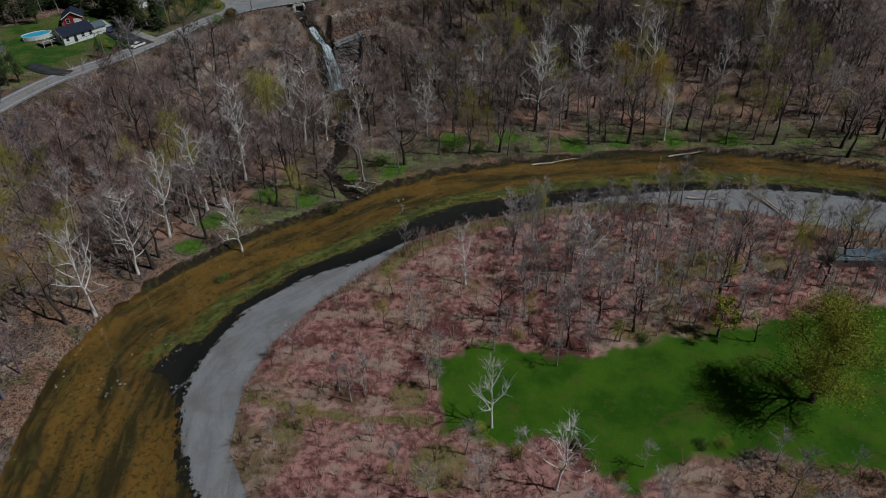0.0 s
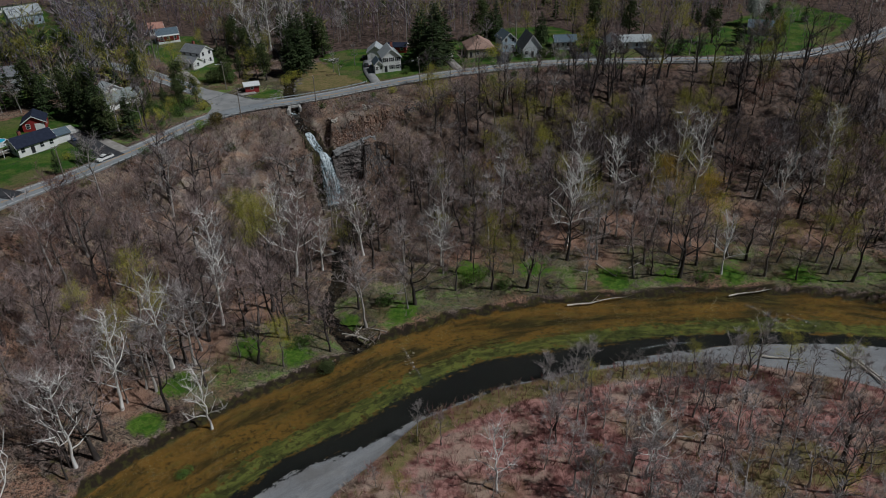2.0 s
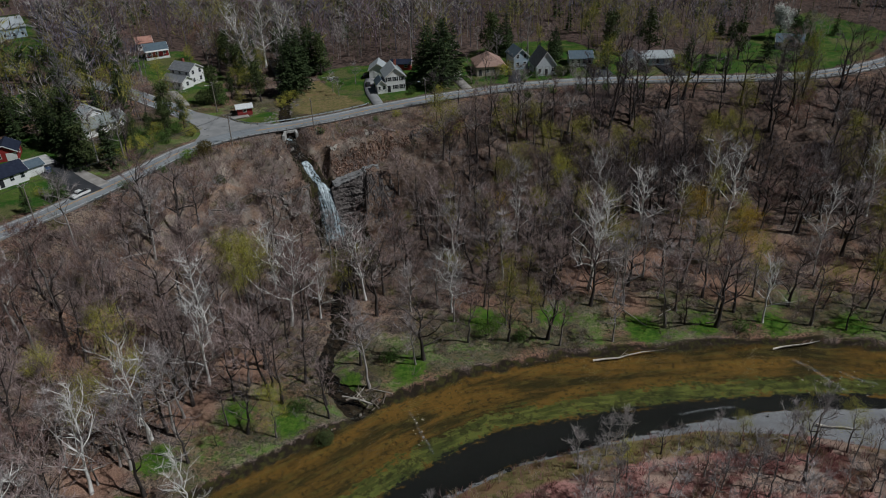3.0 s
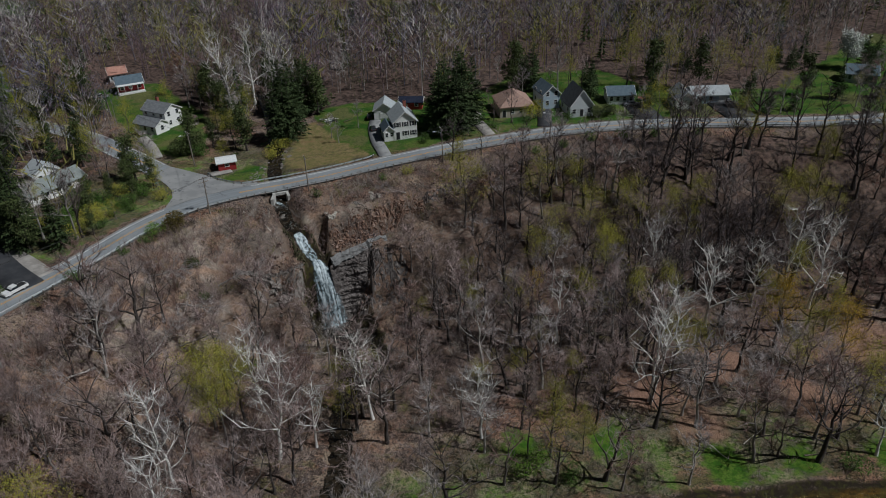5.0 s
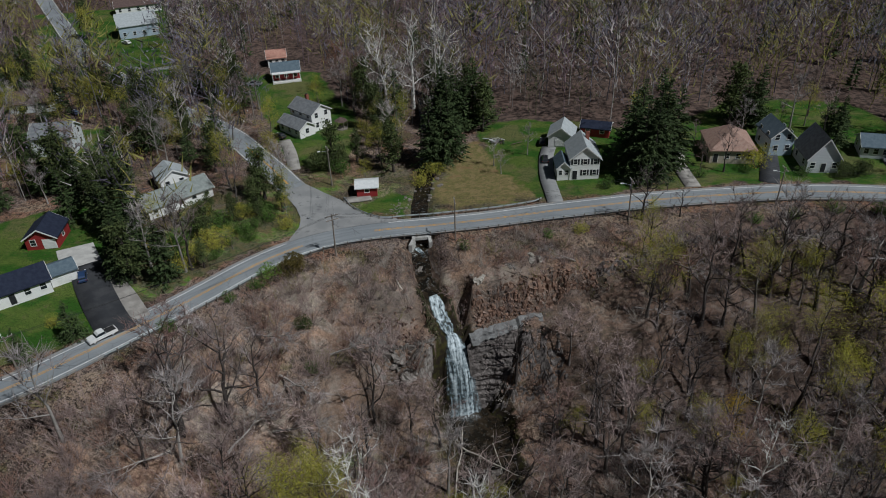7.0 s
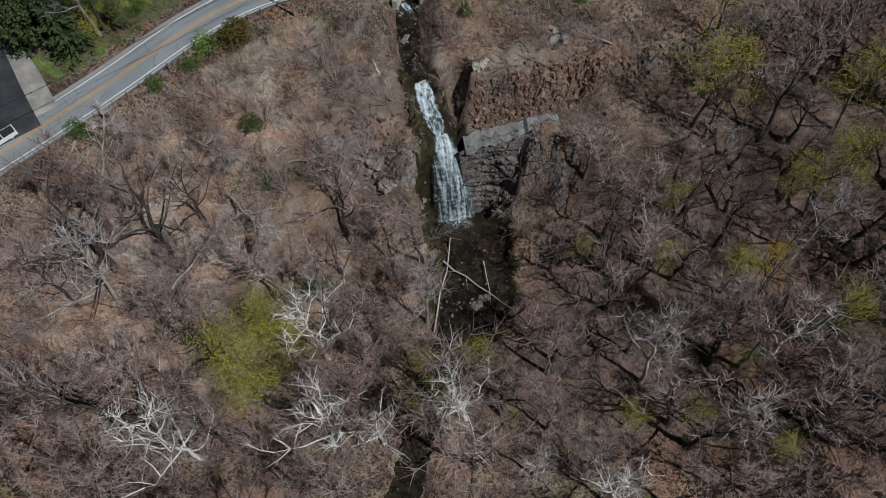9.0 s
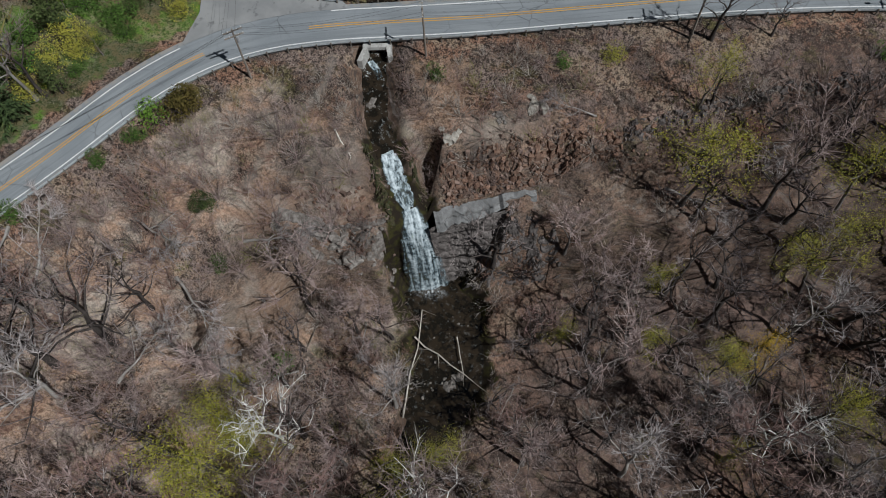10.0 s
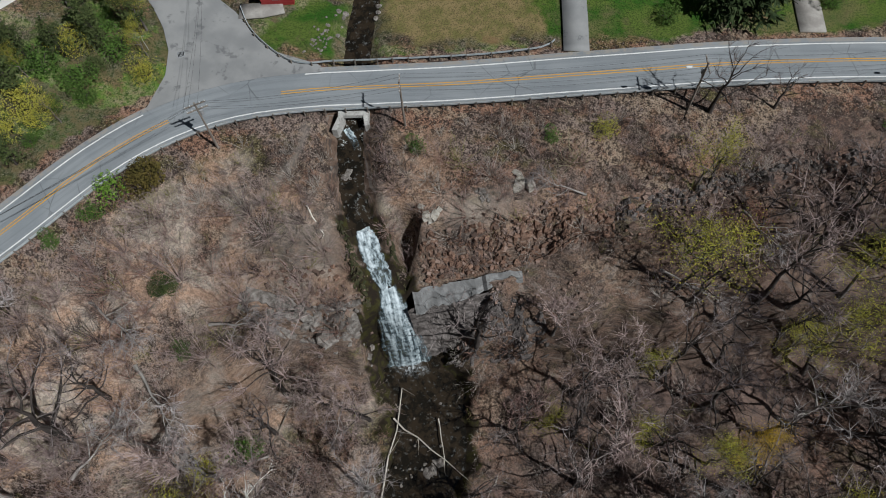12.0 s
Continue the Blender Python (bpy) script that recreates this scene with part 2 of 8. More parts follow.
n_patch, n_patch2 = g.noise(P, 0.075, 5, 0.6), g.noise(g.pos((0.8, 1.3, 1)), 0.16, 5, 0.62)
litter = g.mix(g.ramp(n_mid, 0.38, 0.58), (0.095, 0.068, 0.056), (0.245, 0.185, 0.158))
litter = g.mix(g.math("MULTIPLY", g.ramp(n_patch, 0.50, 0.57), 0.80), litter, (0.325, 0.180, 0.118))
litter = g.mix(g.math("MULTIPLY", g.ramp(n_patch2, 0.53, 0.60), 0.80), litter, (0.330, 0.250, 0.180))
litter = g.mix(g.math("MULTIPLY", g.ramp(g.attr("m_pale").outputs["Fac"], 0.1, 0.9), g.ramp(g.math("ADD", g.math("MULTIPLY", n_patch, 0.5), g.math("MULTIPLY", n_small, 0.5)), 0.44, 0.56)), litter, g.mix(g.ramp(n_patch2, 0.42, 0.58), (0.430, 0.365, 0.305), (0.400, 0.265, 0.185)))
litter = g.mix(g.math("MULTIPLY", g.ramp(n_patch2, 0.44, 0.37), 0.75), litter, (0.115, 0.105, 0.036))
litter = g.mix(g.math("MULTIPLY", g.ramp(n_small, 0.50, 0.62), 0.60), litter, (0.190, 0.098, 0.062))
litter = g.mix(g.math("MULTIPLY", g.ramp(g.noise(P, 1.7, 5, 0.75), 0.52, 0.42), 0.9), litter, (0.024, 0.018, 0.015))
litter = g.mix(g.ramp(n_fine, 0.57, 0.68), litter, (0.350, 0.300, 0.255))
litter = g.mix(g.math("MULTIPLY", g.ramp(n_fine, 0.52, 0.40), 0.85), litter, (0.020, 0.015, 0.012))
pale = g.mix(g.ramp(n_patch2, 0.42, 0.58), (0.430, 0.365, 0.305), (0.400, 0.265, 0.185))
litter = g.mix(g.math("MULTIPLY", g.math("MULTIPLY", g.ramp(g.attr("m_pale").outputs["Fac"], 0.1, 0.9), g.ramp(n_patch, 0.40, 0.58)), 0.45), litter, pale)
green = g.mix(g.ramp(n_small, 0.40, 0.60), (0.040, 0.082, 0.012), (0.120, 0.108, 0.050))
green = g.mix(g.math("MULTIPLY", g.ramp(n_patch2, 0.50, 0.57), 0.9), green, (0.090, 0.200, 0.018))
green = g.mix(g.math("MULTIPLY", g.ramp(n_fine, 0.48, 0.34), 0.8), green, (0.025, 0.035, 0.012))
lawn = g.mix(g.ramp(n_mid, 0.35, 0.65), (0.026, 0.078, 0.004), (0.054, 0.122, 0.007))
lawn = g.mix(g.math("MULTIPLY", g.ramp(n_small, 0.52, 0.7), 0.3), lawn, (0.100, 0.120, 0.030))
lawn = g.mix(g.math("MULTIPLY", g.ramp(n_patch2, 0.54, 0.64), 0.6), lawn, (0.075, 0.090, 0.016))
dry = g.mix(g.ramp(n_small, 0.35, 0.65), (0.250, 0.190, 0.092), (0.150, 0.140, 0.050))
dry = g.mix(g.math("MULTIPLY", g.ramp(n_fine, 0.52, 0.40), 0.75), dry, (0.075, 0.062, 0.028))
dry = g.mix(g.math("MULTIPLY", g.ramp(n_patch2, 0.52, 0.60), 0.6), dry, (0.215, 0.125, 0.070))
gravel = g.mix(g.ramp(n_fine, 0.35, 0.65), (0.185, 0.190, 0.198), (0.270, 0.275, 0.282))
gravel = g.mix(g.math("MULTIPLY", g.ramp(n_mid, 0.45, 0.7), 0.6), gravel, (0.150, 0.140, 0.128))
rock = g.mix(g.ramp(n_small, 0.35, 0.65), (0.090, 0.058, 0.042), (0.180, 0.126, 0.094))
rock = g.mix(g.math("MULTIPLY", g.ramp(n_fine, 0.5, 0.3), 0.8), rock, (0.045, 0.035, 0.030))
strata = g.noise(g.pos((0.25, 0.25, 3.0)), 1.0, 4, 0.6)
rock = g.mix(g.math("MULTIPLY", g.ramp(strata, 0.50, 0.42), 0.7), rock, (0.050, 0.044, 0.040))
rock = g.mix(g.math("MULTIPLY", g.ramp(strata, 0.55, 0.64), 0.6), rock, (0.235, 0.215, 0.195))
gravel = g.mix(g.math("MULTIPLY", g.ramp(n_small, 0.55, 0.75), 0.5), gravel, (0.30, 0.29, 0.275))
brush = g.mix(g.ramp(n_small, 0.40, 0.60), (0.185, 0.080, 0.070), (0.420, 0.222, 0.192))
brush = g.mix(g.math("MULTIPLY", g.ramp(n_patch, 0.46, 0.40), 0.8), brush, (0.085, 0.030, 0.028))
brush = g.mix(g.math("MULTIPLY", g.ramp(n_big, 0.52, 0.62), 0.75), brush, (0.155, 0.140, 0.062))
flow = g.n("CombineXYZ", X=g.math("MULTIPLY", g.attr("flow_s").outputs["Fac"], 0.045), Y=g.math("MULTIPLY", g.attr("flow_d").outputs["Fac"], 0.22)).outputs[0]
n_flow, n_flow2 = g.noise(flow, 1.0, 5, 0.6), g.noise(flow, 3.2, 4, 0.6)
bed = g.mix(g.ramp(n_flow, 0.42, 0.62), (0.105, 0.058, 0.012), (0.024, 0.018, 0.006))
bed = g.mix(g.math("MULTIPLY", g.ramp(n_flow2, 0.50, 0.64), 0.5), bed, (0.075, 0.062, 0.015))
bed = g.mix(g.math("MULTIPLY", g.ramp(g.noise(P, 0.9, 5, 0.75), 0.50, 0.38), 0.7), bed, (0.016, 0.013, 0.006))
bed = g.mix(g.math("MULTIPLY", g.ramp(n_fine, 0.62, 0.75), 0.3), bed, (0.30, 0.26, 0.18))
brush = g.mix(g.math("MULTIPLY", g.ramp(n_patch2, 0.50, 0.60), 0.8), brush, (0.370, 0.275, 0.215))
brush = g.mix(g.math("MULTIPLY", g.ramp(n_fine, 0.5, 0.32), 0.8), brush, (0.055, 0.032, 0.026))
brush = g.mix(g.math("MULTIPLY", g.ramp(n_fine, 0.58, 0.74), 0.7), brush, (0.34, 0.26, 0.22))
lawn = g.mix(g.math("MULTIPLY", g.ramp(n_fine, 0.5, 0.3), 0.4), lawn, (0.012, 0.045, 0.008))
# Shade under the woods and over the eastern scarp, painted as darker litter
litter = g.mix(g.math("MULTIPLY", g.attr("m_floor_shade").outputs["Fac"], 0.65), litter, g.mix(g.ramp(n_small, 0.4, 0.6), (0.038, 0.028, 0.025), (0.150, 0.104, 0.086)))
gravel = g.mix(g.math("MULTIPLY", g.ramp(n_flow2, 0.46, 0.62), 0.3), gravel, (0.135, 0.135, 0.138))
gravel = g.mix(g.math("MULTIPLY", g.ramp(n_flow, 0.52, 0.62), 0.3), gravel, (0.320, 0.318, 0.310))
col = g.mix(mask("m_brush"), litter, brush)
col = g.mix(mask("m_green", 0.2, 0.9), col, green)
col = g.mix(mask("m_dry"), col, dry)
col = g.mix(g.math("MULTIPLY", g.attr("m_path").outputs["Fac"], 0.65), col, g.mix(g.ramp(n_small, 0.40, 0.60), (0.180, 0.158, 0.140), (0.280, 0.238, 0.200)))
rust = g.mix(g.ramp(n_fine, 0.42, 0.58), (0.150, 0.085, 0.060), (0.360, 0.220, 0.155))
col = g.mix(g.math("MULTIPLY", mask("m_rust", 0.25, 1.2), 0.85), col, rust)
fresh = g.mix(g.ramp(n_small, 0.42, 0.58), (0.040, 0.105, 0.010), (0.095, 0.160, 0.022))
col = g.mix(mask("m_fresh", 0.22, 2.2), col, g.mix(g.math("MULTIPLY", g.ramp(n_fine, 0.50, 0.40), 0.7), fresh, (0.030, 0.045, 0.012)))
col = g.mix(mask("m_lawn", 0.2, 1.0), col, lawn)
yard = g.mix(g.ramp(n_patch2, 0.42, 0.58), (0.034, 0.098, 0.012), (0.098, 0.140, 0.028))
yard = g.mix(g.math("MULTIPLY", g.ramp(n_patch, 0.52, 0.62), 0.7), yard, (0.165, 0.145, 0.065))
yard = g.mix(g.math("MULTIPLY", g.ramp(n_fine, 0.54, 0.40), 0.8), yard, (0.018, 0.036, 0.008))
yard = g.mix(g.math("MULTIPLY", g.ramp(n_small, 0.56, 0.66), 0.4), yard, (0.120, 0.100, 0.052))
col = g.mix(mask("m_yard", 0.2, 1.0), col, yard)
col = g.mix(mask("m_rock", 0.25, 0.8), col, rock)
col = g.mix(mask("m_gravel", 0.08, 0.3), col, gravel)
col = g.mix(mask("m_bed", 0.08, 0.15), col, bed)
algae = g.mix(g.ramp(n_flow2, 0.4, 0.6), (0.088, 0.094, 0.022), (0.040, 0.048, 0.012))
algae = g.mix(g.math("MULTIPLY", g.ramp(g.noise(P, 0.6, 5, 0.7), 0.52, 0.40), 0.8), algae, (0.022, 0.022, 0.008))
wob_f = g.math("MULTIPLY", g.math("SUBTRACT", g.math("ADD", g.math("MULTIPLY", n_flow2, 0.45), g.math("MULTIPLY", n_small, 0.55)), 0.5), 2.6)
col = g.mix(g.ramp(g.math("ADD", g.attr("m_algae").outputs["Fac"], wob_f), 0.42, 0.58), col, algae)
col = g.mix(g.math("MULTIPLY", g.ramp(g.noise(P, 2.2, 4, 0.7), 0.60, 0.70), g.math("MULTIPLY", g.attr("m_bed").outputs["Fac"], 0.18)), col, (0.17, 0.14, 0.085))
col = g.mix(g.ramp(g.math("ADD", g.attr("m_deep").outputs["Fac"], g.math("MULTIPLY", wob_f, 0.8)), 0.42, 0.58), col, (0.010, 0.010, 0.009))
col = g.mix(mask("m_wet_shade", 0.25, 1.5), col, g.mix(g.ramp(n_small, 0.45, 0.65), (0.022, 0.017, 0.012), (0.045, 0.042, 0.014)))
g.bump(g.math("ADD", n_fine, g.math("MULTIPLY", n_small, 2.0)), 0.5, 0.12)
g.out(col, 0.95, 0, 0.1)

xs = spaced([(-2600, 300), (-800, 60), (-400, 16), (-240, 5), (-150, 1.5), (-78, 0.7), (6, 1.5), (140, 5), (240, 16), (400, 60), (800, 300), (2600, 1)])
ys = spaced([(-2000, 300), (-400, 60), (-100, 16), (30, 4), (62, 1.5), (226, 0.7), (276, 1.5), (330, 4), (420, 12), (700, 60), (1100, 300), (3200, 1)])
GX, GY = np.meshgrid(xs, ys)
GZ, F = land(GX, GY)
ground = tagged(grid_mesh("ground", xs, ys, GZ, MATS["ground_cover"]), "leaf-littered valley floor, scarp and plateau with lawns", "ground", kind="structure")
lawn_m = np.zeros(GX.shape)
for p in LAWNS:
    rag = (1.6 * ripple(GX, GY, 11, 4) + 1.0 * ripple(GX, GY, 5, 8)) * (1.0 if p is LAWN_SOUTH else 0.8)
    lawn_m = np.maximum(lawn_m, np.clip(0.5 + (edge_dist(p, GX, GY) + rag) / (7.0 if p is LAWN_SOUTH else 5.0), 0, 1))
yard_m = lawn_m * (GY > 190)
lawn_m *= np.abs(F["road"]) > 4.4
creek_d = F["creek"] + 1.1 * ripple(GX, GY, 5.5, 3) + 0.7 * ripple(GX, GY, 2.3, 9)
put_attr(ground, "m_lawn", lawn_m)
put_attr(ground, "m_yard", yard_m)


def spots(places):
    """Soft round patches of x, y, radius."""
    out = np.zeros(GX.shape)
    for x, y, r in places:
        out = np.maximum(out, np.exp(-(((GX - x) ** 2 + (GY - y) ** 2) / r**2)))
    return out


put_attr(ground, "m_path", spots([(-37.5, 255.4, 2.2), (-34, 257.8, 2.4), (-31.5, 260, 1.8), (-57, 246, 3.5), (-53, 248, 2.5)]) + 1 - smooth(0.15, 0.75, np.abs(near_line([(-60.9, 261.0), (-60.4, 257.8), (-61.0, 253.7), (-62.4, 250.7), (-64.1, 247.1), (-65.3, 243.5), (-66.4, 239.8)], GX, GY)[0])))
put_attr(ground, "m_fresh", spots([(-52.8, 171.4, 4.5), (-41, 168.4, 4), (-64.7, 158.6, 4), (-0.7, 203, 4), (-17.4, 184.3, 5), (36.9, 197, 6), (68.2, 198.4, 5), (-68, 147.4, 4), (16.9, 203, 5), (52, 198, 4), (86, 197, 5), (-30, 182, 3.5)]) * (F["north"] > 1.0))
put_attr(ground, "m_rust", spots([(-55, 187, 7), (-75, 154, 6), (26, 219, 8), (45, 226, 7), (60, 212, 7), (80, 230, 8), (-62, 172, 6), (35, 207, 6), (95, 216, 8)] ) * (F["north"] > 2.0) * (F["road"] > 5.5))
put_attr(ground, "m_floor_shade", 1.35 * smooth(314, 324, GY) + 1.2 * smooth(38, 56, GX) * (F["north"] > 30) * smooth(6.5, 9.5, F["road"]) * (1 - smooth(40, 56, F["road"])) + (1.05 - 1.05 * smooth(38, 56, GX)) * smooth(-20, 6, GX + 0.5 * (F["road"] - 20) + 3 * ripple(GX, GY, 14, 2)) * (F["north"] > 8) * smooth(6.5, 9.5, F["road"]) * (1 - smooth(32, 44, F["road"])) + 0.9 * smooth(-33, -22, GX) * (1 - smooth(55, 70, GX)) * smooth(30, 38, F["road"]) * (1 - smooth(60, 75, F["road"])) * (F["north"] > 12))
put_attr(ground, "m_pale", np.maximum(smooth(-36, -48, GX) * smooth(-100, -80, GX), 0.3 * smooth(-36, -30, GX) * (1 - smooth(-20, 0, GX)) + 0.7 * np.exp(-((GX + 36) / 6) ** 2 - ((GY - 256.5) / 3) ** 2)) * smooth(5.5, 9, F["road"]) * (1 - smooth(72, 95, F["road"])) * smooth(190, 205, GY))
# Wet rock at the creek; also shadow painted under the bank and in hollows
put_attr(ground, "m_wet_shade", 0.85 * (1 - smooth(0.5, 1.5, np.abs(F["north"] - 0.2))) * (GX > -75) + 0.95 * (1 - smooth(np.where(F["creek_run"] < 92, 0.3, 0.8), np.where(F["creek_run"] < 92, 1.8, 3.2), creek_d)) * ((F["creek_run"] > 84) & (F["creek_run"] < 125))
         + 0.6 * spots([(20, 233.5, 5), (11, 232, 4), (28, 234, 5), (4, 222, 4), (14, 225, 4), (-8, 218, 3)]))
south_path = np.abs(near_line([(-41.3, 95.8), (-30, 91.5), (-18.4, 89.0), (-5.7, 88.4)], GX, GY)[0])
put_attr(ground, "m_dry", np.maximum(0.85 * np.maximum(spots([(-32, 87, 4), (-9.7, 95, 5), (-4, 78, 7), (61, 134, 8), (50, 131, 7), (36, 112, 5), (74, 134, 6)]), 1 - smooth(0.7, 1.6, south_path)) * (F["gravel_in"] > 1) + 0.85 * (F["gravel_in"] > -0.5) * (1 - smooth(4, 10, F["gravel_in"])) * (F["north"] < 0) * smooth(-30, -10, GX) * (1 - smooth(50, 70, GX)) + np.maximum(np.clip(0.5 + (edge_dist(DRY, GX, GY) + 2.0 * ripple(GX, GY, 9, 6)) / 9, 0, 1), 0.4 * (smooth(4, 6, F["road"]) - smooth(8, 13, F["road"])) * (GX > -90)), 0))
put_attr(ground, "m_gravel", np.where(F["water"], 0.3, np.clip(0.5 + np.minimum(F["south"] + 0.8, -F["gravel_in"]) / 2.5, 0, 1)) * (F["north"] < 0))
put_attr(ground, "m_bed", np.clip(0.5 + np.minimum(-F["north"], -F["south"]) / 1.6, 0, 1))
deepw = np.interp(F["run"], [0, 495, 501, 508, 518, 530, 560, 590, 620, 650, 690, 730, 900], [0.5, 1, 4, 10, 8, 3.6, 3.6, 7, 10, 8, 5, 4, 3])
put_attr(ground, "m_deep", np.clip(0.5 + np.minimum(-F["south"] + 0.4, deepw + F["south"]) / 5.0, 0, 1))
put_attr(ground, "m_algae", np.clip(0.5 + np.minimum(-F["south"] - deepw, deepw + 5.0 + F["south"]) / 6.0, 0, 1) * smooth(500, 520, F["run"]))
put_attr(ground, "flow_s", F["run"])
put_attr(ground, "flow_d", F["north"])
put_attr(ground, "m_brush", np.clip(0.5 + np.minimum(F["gravel_in"], 90 - GX * 0.2 - F["gravel_in"]) / 3, 0, 1) * (F["north"] < 0))
put_attr(ground, "m_green", (0.475 * smooth(0.3, 1.3, F["north"]) * (1 - smooth(14, 38, F["north"])) * smooth(-75, -55, GX) + (0.47 + 0.06 * (GX < -80) * (GY > 225) * (F["road"] > -24)) * ((F["road"] < -5) & (GY < 400)) * (GX < 0) * (1 - smooth(20, 60, -F["road"]))) * (F["north"] > 0))
put_attr(ground, "m_rock", np.maximum(F["face"] * 0.50, 0.9 * (1 - smooth(0.5, 3.0, creek_d)) * ((F["creek_run"] > 70) & (F["creek_run"] < 130))))

# ---------------------------------------------------------------- river and creek water
g = Graph("river_water")
P = g.pos()
rip = g.math("ADD", g.noise(P, 0.9, 3), g.math("MULTIPLY", g.noise(P, 4.0, 2), 0.3))
g.bump(rip, 0.10, 0.12)
g.out((0.90, 0.93, 0.88), 0.04, 0, 0.5)
g.put(g.b.inputs["Transmission Weight"], 1.0)
g.put(g.b.inputs["IOR"], 1.33)


def ribbon(name, left, right, material, zl, zr=None, parent=None):
    zr = zl if zr is None else zr
    v = [(*p[:2], z) for p, z in zip(left, zl)] + [(*p[:2], z) for p, z in zip(right, zr)]
    n = len(left)
    return link_mesh(name, v, [(i, n + i, n + i + 1, i + 1) for i in range(n - 1)], material, parent)


def resample(line, step):
    pts = [Vector(p) for p in line]
    out = [pts[0].copy()]
    for i in range(len(pts) - 1):
        p0, p1, p2, p3 = pts[max(i - 1, 0)], pts[i], pts[i + 1], pts[min(i + 2, len(pts) - 1)]
        n = max(1, round((p2 - p1).length / step))
        for k in range(1, n + 1):
            t = k / n
            out.append(0.5 * ((2 * p1) + (p2 - p0) * t + (2 * p0 - 5 * p1 + 4 * p2 - p3) * t * t + (3 * p1 - p0 - 3 * p2 + p3) * t**3))
    return out


def offset(line, d):
    out = []
    for i, p in enumerate(line):
        a, b = line[max(i - 1, 0)], line[min(i + 1, len(line) - 1)]
        t = (b - a).to_2d().normalized()
        out.append(Vector((p.x + t.y * d, p.y - t.x * d)))
    return out


nb = offset([Vector(p) for p in NORTH_BANK], -2.5)
se = offset([Vector(p) for p in SOUTH_EDGE], 2.0)
water = ribbon("river", nb[:22], se[:22], MATS["river_water"], [0.0] * 22)
water.visible_shadow = False
tagged(water, "shallow amber-brown river bending past a gravel bar", "river", kind="structure")

# ---------------------------------------------------------------- roads
g = Graph("asphalt")
P = g.pos()
lane = g.attr("across").outputs["Fac"]
along = g.n("CombineXYZ", X=g.math("MULTIPLY", lane, 1.6), Y=g.math("MULTIPLY", g.attr("along").outputs["Fac"], 0.05)).outputs[0]
a = g.mix(g.ramp(g.noise(P, 0.12, 3), 0.35, 0.65), (0.225, 0.244, 0.258), (0.270, 0.288, 0.300))
a = g.mix(g.math("MULTIPLY", g.ramp(g.noise(along, 1.0, 5, 0.65), 0.42, 0.62), 0.6), a, (0.175, 0.190, 0.202))
a = g.mix(g.math("MULTIPLY", g.ramp(g.noise(P, 9, 3), 0.5, 0.75), 0.4), a, (0.32, 0.33, 0.34))
seal = g.n("TexVoronoi", Vector=g.pos((0.30, 0.30, 0.30)), Scale=1.0)
seal.feature = "DISTANCE_TO_EDGE"
a = g.mix(g.math("MULTIPLY", g.math("MULTIPLY", g.ramp(seal.outputs[0], 0.022, 0.008), g.ramp(g.noise(P, 0.08, 2), 0.45, 0.6)), 0.55), a, (0.075, 0.078, 0.082))
a = g.mix(g.math("MULTIPLY", g.ramp(g.math("ABSOLUTE", lane), 2.8, 3.2), g.ramp(g.noise(P, 0.8, 4, 0.7), 0.40, 0.60)), a, (0.30, 0.28, 0.25))
g.bump(g.noise(P, 30, 2), 0.3, 0.01)
g.out(a, 0.8)
plain("paint_white", (0.80, 0.80, 0.78), (0.66, 0.66, 0.64), 0.8)
plain("paint_yellow", (0.72, 0.37, 0.03), (0.60, 0.31, 0.04), 0.8)
plain("drive_blacktop", (0.035, 0.037, 0.042), (0.055, 0.056, 0.06), 0.5)
plain("drive_gravel", (0.26, 0.24, 0.22), (0.36, 0.34, 0.31), 0.6, bump=0.5)
plain("concrete", (0.42, 0.41, 0.39), (0.52, 0.51, 0.48), 0.6)


def road_height(x):
    return float(lerp_table(ROAD_Z, x))


def strip(name, line, d0, d1, lift, material, zf, parent=None, thick=0.0):
    a, b = offset(line, d0), offset(line, d1)
    z = [zf(p) + lift for p in line]
    ob = ribbon(name, a, b, material, z, parent=parent)
    put_attr(ob, "across", [d0] * len(a) + [d1] * len(b))
    put_attr(ob, "along", [3.0 * k for k in range(len(a))] * 2)
    if thick:
        m = ob.modifiers.new("thick", "SOLIDIFY")
        m.thickness, m.offset = thick, -1
    return ob


rc = resample(ROAD, 3.0)
RZ = lambda p: road_height(p.x)
road = tagged(strip("road", rc, -3.6, 3.3, 0.05, MATS["asphalt"], RZ, thick=0.35), "weathered grey asphalt road with yellow centre lines", "road", kind="structure")
strip("edge_line", rc, 2.57, 2.75, 0.056, MATS["paint_white"], RZ, road)
i0 = min(range(len(rc)), key=lambda i: abs(rc[i].x + 79))
i1 = min(range(len(rc)), key=lambda i: abs(rc[i].x + 64))
strip("edge_line", rc[: i0 + 1], -2.75, -2.57, 0.056, MATS["paint_white"], RZ, road)
strip("edge_line", rc[i1:], -2.75, -2.57, 0.056, MATS["paint_white"], RZ, road)
for off in (-0.25, 0.13):
    strip("centre_line", rc[: i0 + 2], off, off + 0.12, 0.056, MATS["paint_yellow"], RZ, road)
    strip("centre_line", rc[i1 - 1 :], off, off + 0.12, 0.056, MATS["paint_yellow"], RZ, road)
sc = resample(SIDE_ROAD, 3.0)
SZ = lambda p: max(ground_z(p.x + a, p.y + b) for a, b in ((0, 0), (2, 2.6), (-2, -2.6), (1.5, -1), (-1.5, 1))) + 0.08 if math.hypot(p.x + 78, p.y - 267.5) > 14 else 28.0
side_z = {(round(p.x, 3), round(p.y, 3)): SZ(p) for p in sc}
